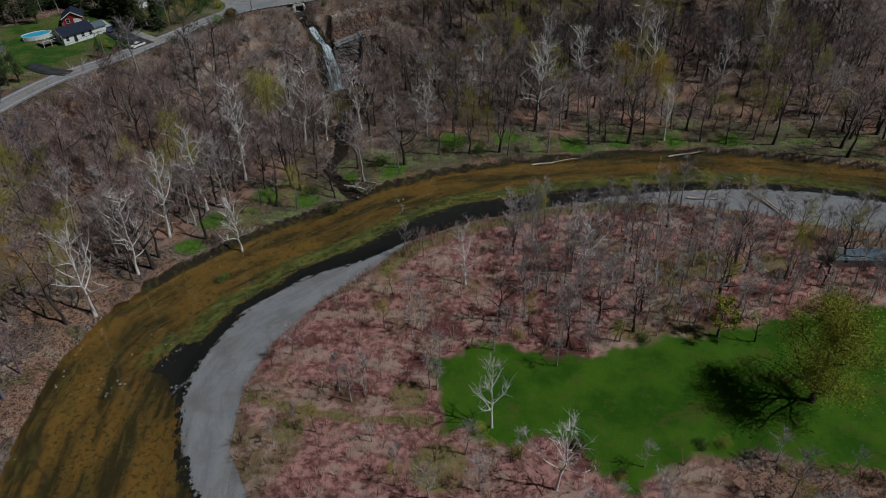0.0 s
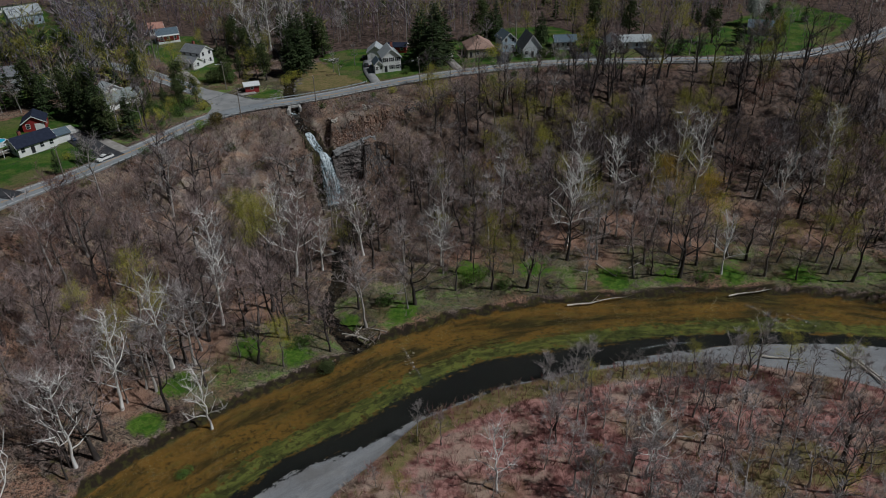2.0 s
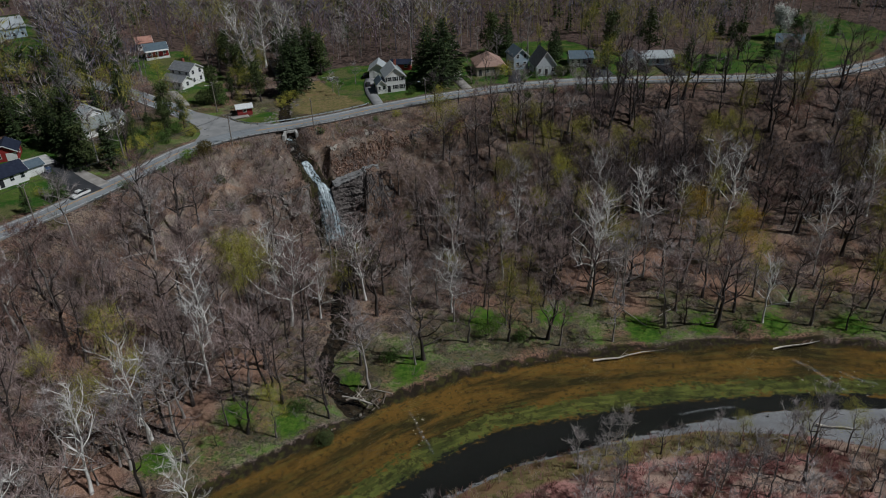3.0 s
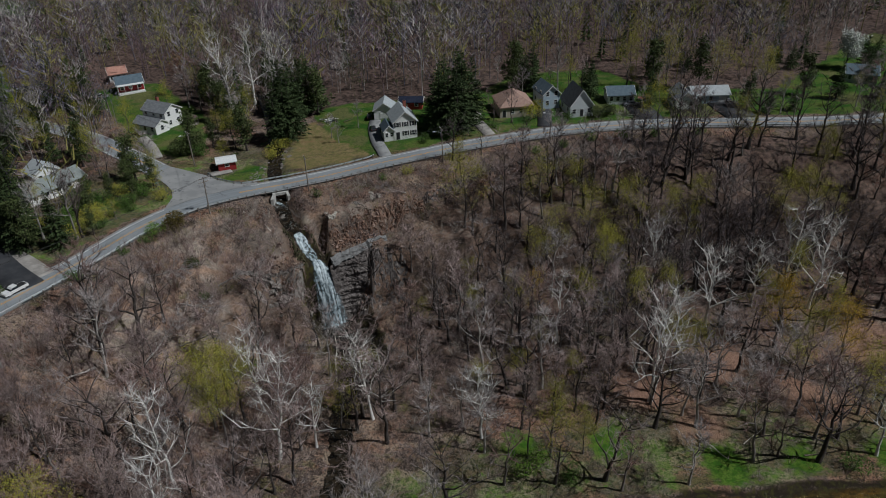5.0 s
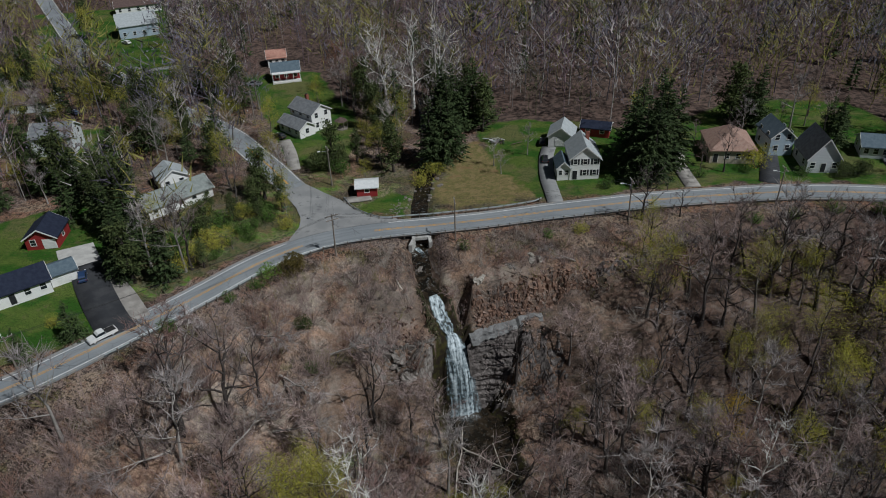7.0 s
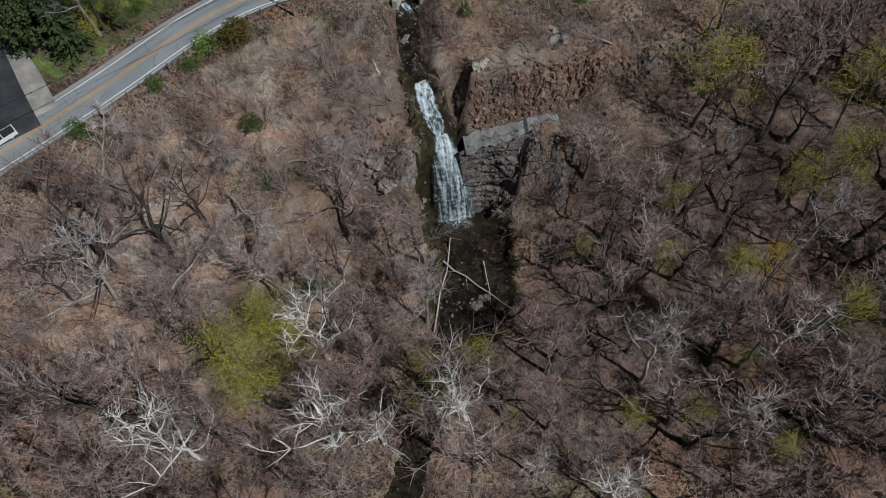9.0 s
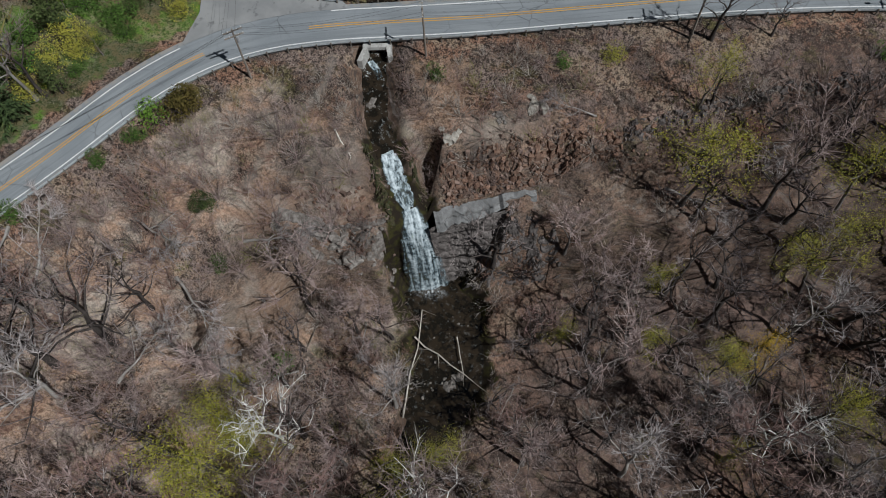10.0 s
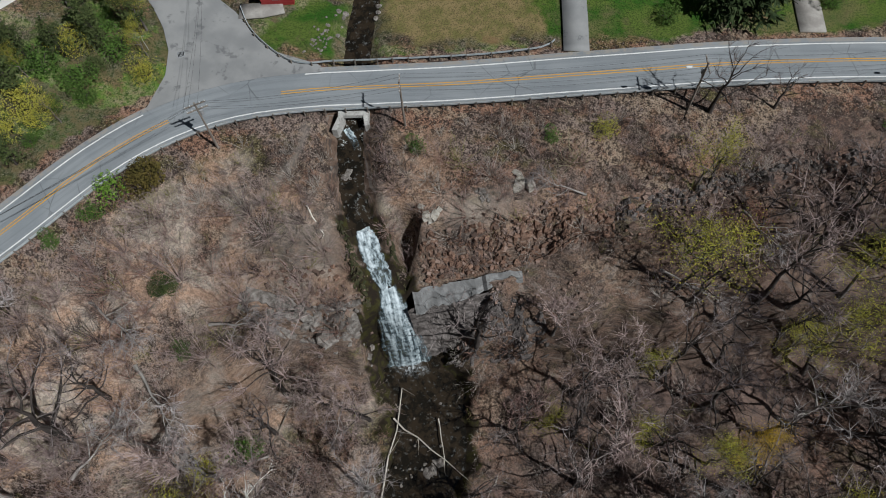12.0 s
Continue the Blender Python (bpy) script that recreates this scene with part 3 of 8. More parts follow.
SZ2 = lambda p: side_z[(round(p.x, 3), round(p.y, 3))]
side_road = tagged(strip("side_road", sc, -3.3, 3.3, 0.085, MATS["asphalt"], SZ2, thick=0.3), "narrow asphalt side road through the trees", "road", kind="structure")
strip("edge_line", sc[6:], 2.9, 3.02, 0.093, MATS["paint_white"], SZ2, side_road)
strip("edge_line", sc[6:], -3.02, -2.9, 0.093, MATS["paint_white"], SZ2, side_road)
strip("centre_line", sc[6:16], -0.2, 0.1, 0.093, MATS["paint_yellow"], SZ2, side_road)


# ---------------------------------------------------------------- trees
def tube(V, Fc, pts, radii, sides):
    base = len(V)
    n = len(pts)
    for i, (p, r) in enumerate(zip(pts, radii)):
        t = (pts[min(i + 1, n - 1)] - pts[max(i - 1, 0)]).normalized()
        u = t.cross(Vector((0.31, 0.95, 0.05))).normalized()
        w = t.cross(u)
        for k in range(sides):
            a = 2 * math.pi * k / sides
            V.append(tuple(p + (u * math.cos(a) + w * math.sin(a)) * r))
    for i in range(n - 1):
        for k in range(sides):
            q = (k + 1) % sides
            Fc.append((base + i * sides + k, base + i * sides + q, base + (i + 1) * sides + q, base + (i + 1) * sides + k))


def sliver(V, Fc, p, d, length, width, rnd):
    s = d.cross(Vector((rnd.uniform(-1, 1), rnd.uniform(-1, 1), rnd.uniform(-1, 1)))).normalized() * width
    b = len(V)
    V += [tuple(p - s), tuple(p + s), tuple(p + d * length)]
    Fc.append((b, b + 1, b + 2))


def leaf(V, Fc, p, size, rnd):
    u = Vector((rnd.gauss(0, 1), rnd.gauss(0, 1), rnd.gauss(0, 1))).normalized()
    w = u.cross(Vector((rnd.gauss(0, 1), rnd.gauss(0, 1), rnd.gauss(0, 1)))).normalized()
    b = len(V)
    V += [tuple(p - u * size), tuple(p + u * size * 0.6 + w * size * 0.8), tuple(p + u * size * 0.6 - w * size * 0.8)]
    Fc.append((b, b + 1, b + 2))


def broad_tree(seed, H, spread, limbs, twigs, fork=0.35, leaves=0, leaf_size=0.2, r0=0.022, tw=0.022, br=0.18, split=None, bend=0.28, fuzz=0.035):
    """Trunk with limbs, and the crown's branches, twigs and buds, as two lists of vertices and faces."""
    rnd = random.Random(seed)
    TV, TF, CV, CF = [], [], [], []
    top = Vector((rnd.uniform(-0.06, 0.06) * H, rnd.uniform(-0.06, 0.06) * H, H * 0.9))
    path = [Vector((0, 0, -0.4))]
    for i in range(1, 8):
        t = i / 7
        path.append(top * t + Vector((rnd.uniform(-1, 1), rnd.uniform(-1, 1), 0)) * 0.022 * H * math.sin(t * 3))
    tube(TV, TF, path, [H * r0 * (1.25 - 1.18 * i / 7) if i else H * r0 * 1.7 for i in range(8)], 6)

    def at(t):
        i = min(int(t * 7), 6)
        return path[i].lerp(path[i + 1], t * 7 - i)

    def bough(p, d, length, r, level):
        pts = [p.copy()]
        dd = d.copy()
        seg = 4 if level == 0 else 2
        for k in range(seg):
            dd = (dd + Vector((rnd.uniform(-1, 1), rnd.uniform(-1, 1), rnd.uniform(-0.5, 1.1))) * bend).normalized()
            pts.append(pts[-1] + dd * length / seg)
        if level == 0 and split is not None:
            LV, LF = [], []
            tube(LV, LF, pts, [r * (1 - 0.85 * k / seg) for k in range(seg + 1)], 4)
            split.append((LV, LF))
        elif level == 0:
            tube(TV, TF, pts, [r * (1 - 0.85 * k / seg) for k in range(seg + 1)], 4)
        else:
            tube(CV, CF, pts, [r * (1 - 0.8 * k / seg) for k in range(seg + 1)], 3)
        return pts

    tips = []
    for b in range(limbs):
        t = fork + (1 - fork) * (b + rnd.random()) / limbs
        az = b * 2.4 + rnd.uniform(-0.5, 0.5)
        up = 0.45 + 0.9 * t * rnd.uniform(0.7, 1.2)
        d = Vector((math.cos(az), math.sin(az), up)).normalized()
        length = H * spread * (1.15 - 0.75 * t) * rnd.uniform(0.75, 1.2)
        limb = bough(at(min(t, 0.99)), d, length, H * r0 * 0.55 * (1.25 - 0.8 * t), 0)
        for k in range(4):
            i = rnd.choice((1, 2, 3, 3, 4))
            az2 = rnd.uniform(0, 6.28)
            d2 = (d * 0.6 + Vector((math.cos(az2), math.sin(az2), rnd.uniform(-0.2, 0.9)))).normalized()
            tips.append(bough(limb[i], d2, length * rnd.uniform(0.3, 0.55), H * r0 * br, 1))
    for k in range(twigs):
        br = rnd.choice(tips)
        i = rnd.randrange(len(br) - 1)
        p = br[i].lerp(br[i + 1], rnd.random())
        d = ((br[-1] - br[0]).normalized() * 0.7 + Vector((rnd.uniform(-1, 1), rnd.uniform(-1, 1), rnd.uniform(-0.35, 1)))).normalized()
        ln = H * rnd.uniform(0.06, 0.145)
        sliver(CV, CF, p, d, ln, tw * rnd.uniform(0.7, 1.3), rnd)
    for k in range(leaves):
        br = rnd.choice(tips)
        i = rnd.randrange(len(br) - 1)
        p = br[i].lerp(br[i + 1], rnd.random()) + Vector((rnd.gauss(0, 1), rnd.gauss(0, 1), rnd.gauss(0, 1))) * H * fuzz
        leaf(CV, CF, p, leaf_size * rnd.uniform(0.6, 1.4), rnd)
    return (TV, TF), (CV, CF)


def conifer(seed, H, width, tiers=26):
    rnd = random.Random(seed)
    TV, TF, CV, CF = [], [], [], []
    tube(TV, TF, [Vector((0, 0, H * t - 0.3)) for t in (0, 0.3, 0.6, 1.0)], [H * 0.02, H * 0.014, H * 0.008, 0.02], 6)
    for i in range(tiers):
        t = 0.1 + 0.9 * i / tiers
        R = width * (1 - t) ** 0.8 * rnd.uniform(0.75, 1.15) + 0.15
        for k in range(9 if t < 0.7 else 6):
            az = rnd.uniform(0, 6.28)
            d = Vector((math.cos(az), math.sin(az), -0.12 + 0.5 * t)).normalized()
            p = Vector((0, 0, H * t + rnd.uniform(-0.3, 0.3)))
            side = Vector((-d.y, d.x, 0)).normalized()
            for m in range(5):
                q = p + d * R * (0.2 + 0.19 * m)
                for s in (-1, 1):
                    dd = (d * 0.8 + side * s * rnd.uniform(0.3, 0.9) + Vector((0, 0, rnd.uniform(-0.6, 0.15)))).normalized()
                    sliver(CV, CF, q, dd, R * rnd.uniform(0.18, 0.36), 0.11 + 0.025 * R, rnd)
            sliver(CV, CF, p, d, R * 0.95, 0.07, rnd)
    return (TV, TF), (CV, CF)


def bark(name, c1, c2, vary=0.35):
    return plain(name, c1, c2, 0.8, 0.9, bump=0.4, vary=vary, stretch=(2, 2, 0.5))


bark("bark_grey", (0.095, 0.080, 0.072), (0.200, 0.178, 0.163))
bark("bark_pale", (0.24, 0.22, 0.20), (0.42, 0.39, 0.36), 0.5)
bark("bark_dark", (0.034, 0.028, 0.025), (0.075, 0.062, 0.055))
bark("bark_sycamore", (0.66, 0.64, 0.60), (0.86, 0.84, 0.80), 0.15)
bark("twig_brown", (0.215, 0.155, 0.142), (0.370, 0.295, 0.275), 0.8)
bark("twig_dark", (0.150, 0.122, 0.116), (0.300, 0.256, 0.244), 1.0)
# Darker copy of twig_dark: the shade over the eastern scarp put into the colour
bark("twig_shaded", (0.060, 0.048, 0.050), (0.135, 0.110, 0.110), 0.8)
bark("twig_grey", (0.265, 0.235, 0.226), (0.430, 0.390, 0.378), 0.8)
bark("twig_pale", (0.58, 0.56, 0.53), (0.76, 0.74, 0.70), 0.3)
bark("bud_olive", (0.385, 0.345, 0.045), (0.265, 0.270, 0.050), 0.5)
bark("bud_amber", (0.430, 0.270, 0.024), (0.340, 0.240, 0.034), 0.3)
bark("bud_rust", (0.170, 0.075, 0.050), (0.220, 0.120, 0.085), 0.3)
bark("bud_yellow", (0.330, 0.330, 0.030), (0.225, 0.250, 0.032), 0.3)
bark("bud_red", (0.175, 0.108, 0.094), (0.270, 0.180, 0.160), 0.4)
bark("needle_dark", (0.032, 0.055, 0.018), (0.066, 0.094, 0.032), 0.5)
bark("leaf_green", (0.060, 0.120, 0.018), (0.090, 0.150, 0.030), 0.4)
bark("blossom", (0.62, 0.64, 0.58), (0.70, 0.70, 0.66), 0.1)

PROTO = {}


def kind_of_tree(key, name, label, category, shape, trunk_mat, crown_mat, group, limbs=()):
    """Meshes for one kind of tree, kept for many trees."""
    (TV, TF), (CV, CF) = shape
    out = []
    for n, V, Fc, m in [("trunk", TV, TF, trunk_mat)] + [("limb", V, Fc, trunk_mat) for V, Fc in limbs] + [("crown", CV, CF, crown_mat)]:
        me = bpy.data.meshes.new(n)
        me.from_pydata(V, [], Fc)
        me.materials.append(MATS[m])
        if n != "crown":
            me.polygons.foreach_set("use_smooth", [True] * len(me.polygons))
        me.update()
        out.append((n, me))
    PROTO[key] = (name, label, category, out, group)


def plant(key, x, y, scale=1.0, turn=0.0, lean=(0, 0), z=None):
    name, label, category, meshes, group = PROTO[key]
    ob = new(name)
    ob.empty_display_size = 0.5
    ob.matrix_basis = pose(x, y, ground_z(x, y) if z is None else z, lean[0], lean[1], turn) @ Matrix.Diagonal((scale, scale, scale, 1))
    tagged(ob, label, category, group)
    for n, me in meshes:
        c = new(n, me)
        c.parent = ob
    return ob


for i in range(5):
    kind_of_tree("bare%d" % i, "bare_tree", "tall leafless hardwood with grey-brown bark and fine twigs", "tree",
                 broad_tree(10 + i, 15 + i % 3, 0.36 + 0.03 * i, 9, 560, 0.32, r0=0.014, tw=0.031, br=0.20), ("bark_grey", "bark_pale", "bark_dark", "bark_pale", "bark_grey")[i], ("twig_brown", "twig_grey", "twig_brown", "twig_grey", "bud_red")[i], "woodland trees")
for i in range(3):
    kind_of_tree("dark%d" % i, "dark_tree", "leafless tree with near-black bark and spreading limbs", "tree",
                 broad_tree(30 + i, 16, 0.50, 10, 300, 0.22, r0=0.020, tw=0.024, br=0.19, bend=0.36), "bark_dark", "twig_dark", "dark trees")
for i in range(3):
    kind_of_tree("shade%d" % i, "dark_tree", "leafless tree with near-black bark and twigs toned as shaded", "tree",
                 broad_tree(34 + i, 16, 0.48, 10, 340, 0.25, r0=0.019, tw=0.026, br=0.18, bend=0.34), "bark_dark", "twig_shaded", "dark trees")
for i in range(4):
    boughs = []
    kind_of_tree("syc%d" % i, "sycamore", "white-barked leafless sycamore with crooked limbs", "tree",
                 broad_tree(40 + i, 23, 0.42, 13, 420, 0.22, r0=0.0125, tw=0.022, br=0.32, split=boughs, bend=0.40), "bark_sycamore", "twig_pale", "sycamores", boughs)
for i in range(3):
    kind_of_tree("bud%d" % i, "budding_tree", "hardwood coming into olive-yellow bud", "tree",
                 broad_tree(50 + i, 13, 0.40, 10, 60, 0.3, 4200, 0.062, r0=0.013, tw=0.016, fuzz=0.05), "bark_grey", "bud_olive", "budding trees")
kind_of_tree("amber", "budding_tree", "hardwood in amber-orange spring bud", "tree", broad_tree(57, 12, 0.42, 10, 60, 0.25, 4800, 0.068, r0=0.013, tw=0.016, fuzz=0.05), "bark_grey", "bud_amber", "budding trees")
kind_of_tree("rust", "budding_tree", "small tree hazed with rust-red buds", "tree", broad_tree(58, 9, 0.45, 10, 260, 0.2, 900, 0.09, r0=0.013, fuzz=0.05), "bark_dark", "bud_rust", "budding trees")
kind_of_tree("yellow", "budding_tree", "small tree in bright yellow-green spring leaf", "tree", broad_tree(60, 8, 0.42, 10, 200, 0.2, 1900, 0.15), "bark_grey", "bud_yellow", "budding trees")
boughs = []
kind_of_tree("willow", "willow", "broad willow in yellow-green leaf with dark twisted limbs", "tree",
             broad_tree(61, 17, 0.62, 20, 900, 0.10, 30000, 0.115, r0=0.022, split=boughs, fuzz=0.065), "bark_dark", "bud_yellow", "", boughs)
kind_of_tree("blossom", "blossom_tree", "rounded tree covered in white blossom", "tree", broad_tree(62, 7, 0.45, 14, 100, 0.2, 3600, 0.16, fuzz=0.06), "bark_dark", "blossom", "")
for i in range(3):
    kind_of_tree("fir%d" % i, "conifer", "tall dark green conifer beside the lawn", "tree", conifer(70 + i, 15, 3.4 + 0.6 * i, 24), "bark_dark", "needle_dark", "conifers")




def shrub(seed, leaves, H, R, size):
    """Short stems under a rounded, gappy mass of leaves."""
    r = random.Random(seed)
    TV, TF, CV, CF = [], [], [], []
    for k in range(7):
        a = r.uniform(0, 6.28)
        tube(TV, TF, [Vector((0, 0, -0.2)), Vector((math.cos(a) * R * 0.4, math.sin(a) * R * 0.4, H * 0.5)), Vector((math.cos(a) * R * 0.7, math.sin(a) * R * 0.7, H * r.uniform(0.6, 0.9)))], [0.06, 0.04, 0.01], 4)
    lobes = [(r.uniform(-0.5, 0.5) * R, r.uniform(-0.5, 0.5) * R, H * r.uniform(0.35, 0.7), r.uniform(0.45, 0.7) * R) for _ in range(7)]
    for k in range(leaves):
        x, y, z, q = r.choice(lobes)
        d = Vector((r.gauss(0, 1), r.gauss(0, 1), r.gauss(0, 1))).normalized() * q * r.uniform(0.75, 1.05)
        leaf(CV, CF, Vector((x + d.x, y + d.y, max(0.1, z + d.z * 0.8))), size * r.uniform(0.6, 1.4), r)
    return (TV, TF), (CV, CF)


bark("needle_pine", (0.042, 0.062, 0.018), (0.085, 0.105, 0.034), 0.5)
bark("leaf_bronze", (0.085, 0.072, 0.016), (0.140, 0.105, 0.026), 0.2)
bark("leaf_bright", (0.110, 0.210, 0.020), (0.150, 0.250, 0.035), 0.2)
for i in range(2):
    kind_of_tree("pine%d" % i, "pine", "tall shaggy green pine in a yard", "tree", broad_tree(80 + i, 15, 0.26, 12, 0, 0.16, 1700, 0.27, fuzz=0.045), "bark_dark", "needle_pine", "pines")
kind_of_tree("juniper", "evergreen_shrub", "rounded dark olive evergreen shrub", "shrub", shrub(1, 2200, 3.6, 2.3, 0.12), "bark_dark", "needle_pine", "shrubs")
kind_of_tree("bronze_shrub", "evergreen_shrub", "rounded bronze-olive evergreen by the road", "shrub", shrub(6, 2600, 4.2, 2.2, 0.11), "bark_dark", "leaf_bronze", "shrubs")
kind_of_tree("green_shrub", "green_shrub", "low green shrub coming into leaf", "shrub", shrub(2, 1100, 2.4, 2.2, 0.11), "bark_dark", "leaf_green", "shrubs")
kind_of_tree("bright_shrub", "green_shrub", "bright fresh-green shrub by the river", "shrub", shrub(3, 700, 3.0, 2.4, 0.12), "bark_dark", "leaf_bright", "shrubs")
kind_of_tree("yellow_shrub", "budding_shrub", "yellow-olive shrub in bud", "shrub", shrub(4, 1500, 2.8, 2.4, 0.08), "bark_dark", "bud_olive", "shrubs")

for i in range(5):
    PROTO["young%d" % i] = ("young_tree", "slender leafless tree standing in the riverside brush", "tree", PROTO["bare%d" % (1, 1, 3, 3, 1)[i]][3], "riverside trees")
    PROTO["yard%d" % i] = ("yard_tree", "leafless hardwood among the houses", "tree", PROTO["bare%d" % i][3], "yard trees")

rnd = random.Random(5)
nprnd = np.random.RandomState(7)


def scatter(x0, x1, y0, y1, gap):
    """Points on a shaken grid."""
    out = []
    y = y0
    while y < y1:
        x = x0
        while x < x1:
            out.append((x + nprnd.uniform(-0.45, 0.45) * gap, y + nprnd.uniform(-0.45, 0.45) * gap))
            x += gap
        y += gap
    return np.array(out)


BUDDING = [("bud0", -60, 206, 1.25), ("bud1", -55, 209, 1.1), ("bud2", -59, 213, 1.0), ("bud1", -57, 203, 1.1), ("bud0", -36, 213, 0.75), ("bud2", -32, 217, 0.7), ("bud2", -36, 208, 0.7), ("bud2", 10, 262, 1.0), ("bud0", 13, 259, 1.0), ("bud1", 8, 257, 0.8), ("bud1", 22, 262, 1.05), ("bud2", 26, 258, 0.9), ("bud0", 18, 266, 0.8),
                     ("bud0", 43, 266, 1.0), ("bud1", 47, 262, 0.9), ("amber", 58, 229, 1.2), ("bud1", 55, 232, 1.0), ("amber", 68, 221, 1.1), ("bud2", 63, 225, 0.9), ("bud1", 83, 273, 1.0), ("bud0", 112, 262, 1.1), ("bud2", -20.7, 237.5, 0.55), ("bud1", -9.3, 249.4, 0.6), ("amber", 5.9, 243.1, 0.75), ("bud1", -8, 240, 0.6), ("rust", -4.8, 263.8, 0.7),
                     ("rust", -54.7, 163, 0.45), ("bare3", 11.2, 249.0, 1.3), ("rust", -102.4, 339, 1.3), ("fir1", 124.7, 337.5, 0.8), ("fir0", 31.1, 327.4, 0.7), ("rust", 96, 268, 1.0), ("rust", 103, 272, 1.0), ("bud0", -102, 142, 1.1), ("bud2", -99, 130, 1.2), ("amber", -95, 121, 1.0), ("bud1", -104, 134, 1.1), ("bud0", -96, 114, 1.0), ("pine0", -113.7, 250.3, 1.15), ("fir1", -111, 247, 1.0), ("pine1", -117, 254, 1.1), ("fir2", -141, 266, 1.1), ("pine0", -138, 262, 1.1), ("fir0", -145, 262, 1.0), ("fir1", -58.4, 298.5, 1.35), ("bud0", -147, 308, 1.0), ("pine0", -143, 303, 1.0), ("bud1", -135, 299, 1.0), ("pine1", -128, 294, 0.9), ("bud2", -121, 292, 0.9), ("bud0", -140, 306, 0.9), ("pine1", -152, 310, 0.9), ("bud2", -114, 287, 0.8), ("bud1", -205, 361, 1.1), ("bud0", -212, 366, 1.0), ("pine0", -218, 372, 1.0), ("bud2", -200, 343, 1.0), ("fir0", -173, 320, 1.0), ("fir2", -169, 318, 1.0), ("yard4", -93, 325, 1.1), ("yard4", -88, 331, 1.1), ("pine0", -104.1, 236.5, 0.9), ("fir2", -107, 240, 0.95), ("pine1", -122.3, 252.3, 0.9), ("pine0", -112, 251, 0.75), ("fir1", -133.8, 260.8, 0.9), ("fir0", -129.9, 252, 0.9), ("pine1", -101.4, 243, 0.6), ("pine0", -95.1, 271, 0.6), ("bud0", -88, 268.5, 0.6),
                     ("bud1", -104.7, 274.5, 0.8), ("bud2", -117.4, 299, 0.9), ("yard1", -130.2, 296, 1.0), ("bud0", -96, 280, 0.7), ("yard3", -92, 276, 0.8), ("pine1", -152, 266.6, 0.9), ("fir2", -62, 316, 1.25), ("fir0", -57, 320, 1.3), ("fir1", -65, 319, 1.2), ("pine0", -60, 324, 1.1), ("pine1", -54, 318, 1.0),
                     ("pine0", 8, 328, 1.1), ("fir0", 14, 327, 1.1), ("fir2", 10, 333, 1.0), ("fir1", 124, 333, 0.7)]
SYCAMORES = [(-54.9, 147.7, 0.7), (-81.5, 121, 1.05), (-77, 136, 1.0), (-74, 151, 1.0), (-68, 164.5, 1.05), (-60.9, 180, 1.0), (-46.5, 200, 1.05), (-29.7, 210, 1.0), (27, 214, 1.2), (65.6, 199, 0.8),
             (71, 242, 1.1), (112, 244, 1.1), (28, 217, 1.0), (45, 236, 1.0), (66, 246, 1.1), (-52, 212, 0.9), (-8, 205, 0.8), (90, 226, 0.9), (10, 232, 0.8), (-83, 327, 1.1), (-77, 331, 1.1), (-70, 336, 1.0), (-64, 193, 1.0), (36, 250, 0.9), (58, 243, 0.8), (5.7, 86.7, 0.7), (15.7, 73, 0.75), (29, 131, 0.75), (2, 129, 0.7), (-40, 203, 0.7)]
for i, (x, y, s) in enumerate(SYCAMORES):
    plant("syc%d" % (i % 4), x, y, s, rnd.uniform(0, 360), (rnd.uniform(-4, 4), rnd.uniform(-4, 4)))

c = np.concatenate([scatter(-140, 155, 120, 292, 6.1), scatter(10, 150, 244, 288, 8.0), scatter(-130, -84, 62, 120, 7.0)])
h, f = land(c[:, 0], c[:, 1])
keep = (f["north"] > 2.5) & (f["road"] > 8.5) & (f["creek"] > 2.0)
keep &= (ripple(c[:, 0], c[:, 1], 26, 40) > -0.22) | (nprnd.uniform(size=len(c)) < 0.38)
for key, x, y, size in BUDDING:
    if "fir" not in key and "pine" not in key:
        keep &= np.hypot(c[:, 0] - x, c[:, 1] - y + 2.0) > 5.0 * size
gorge = (c[:, 0] > -70) & (c[:, 0] < -14) & (f["road"] < 34)
keep &= ~gorge | (nprnd.uniform(size=len(c)) < 0.22)
keep &= (f["road"] > 20) | (nprnd.uniform(size=len(c)) < np.where(c[:, 0] < 35, 0.14, 0.5))
keep &= (f["road"] < 52) | (c[:, 0] < -30) | (nprnd.uniform(size=len(c)) < 0.72)
order = sorted(zip(c[keep], h[keep], f["road"][keep]), key=lambda q: abs(q[0][0] - 5) * (0.65 if q[0][0] > 5 else 1.0) + 0.3 * abs(q[0][1] - 210))
made = {"bare": 0, "dark": 0, "bud": 0}
rest = []
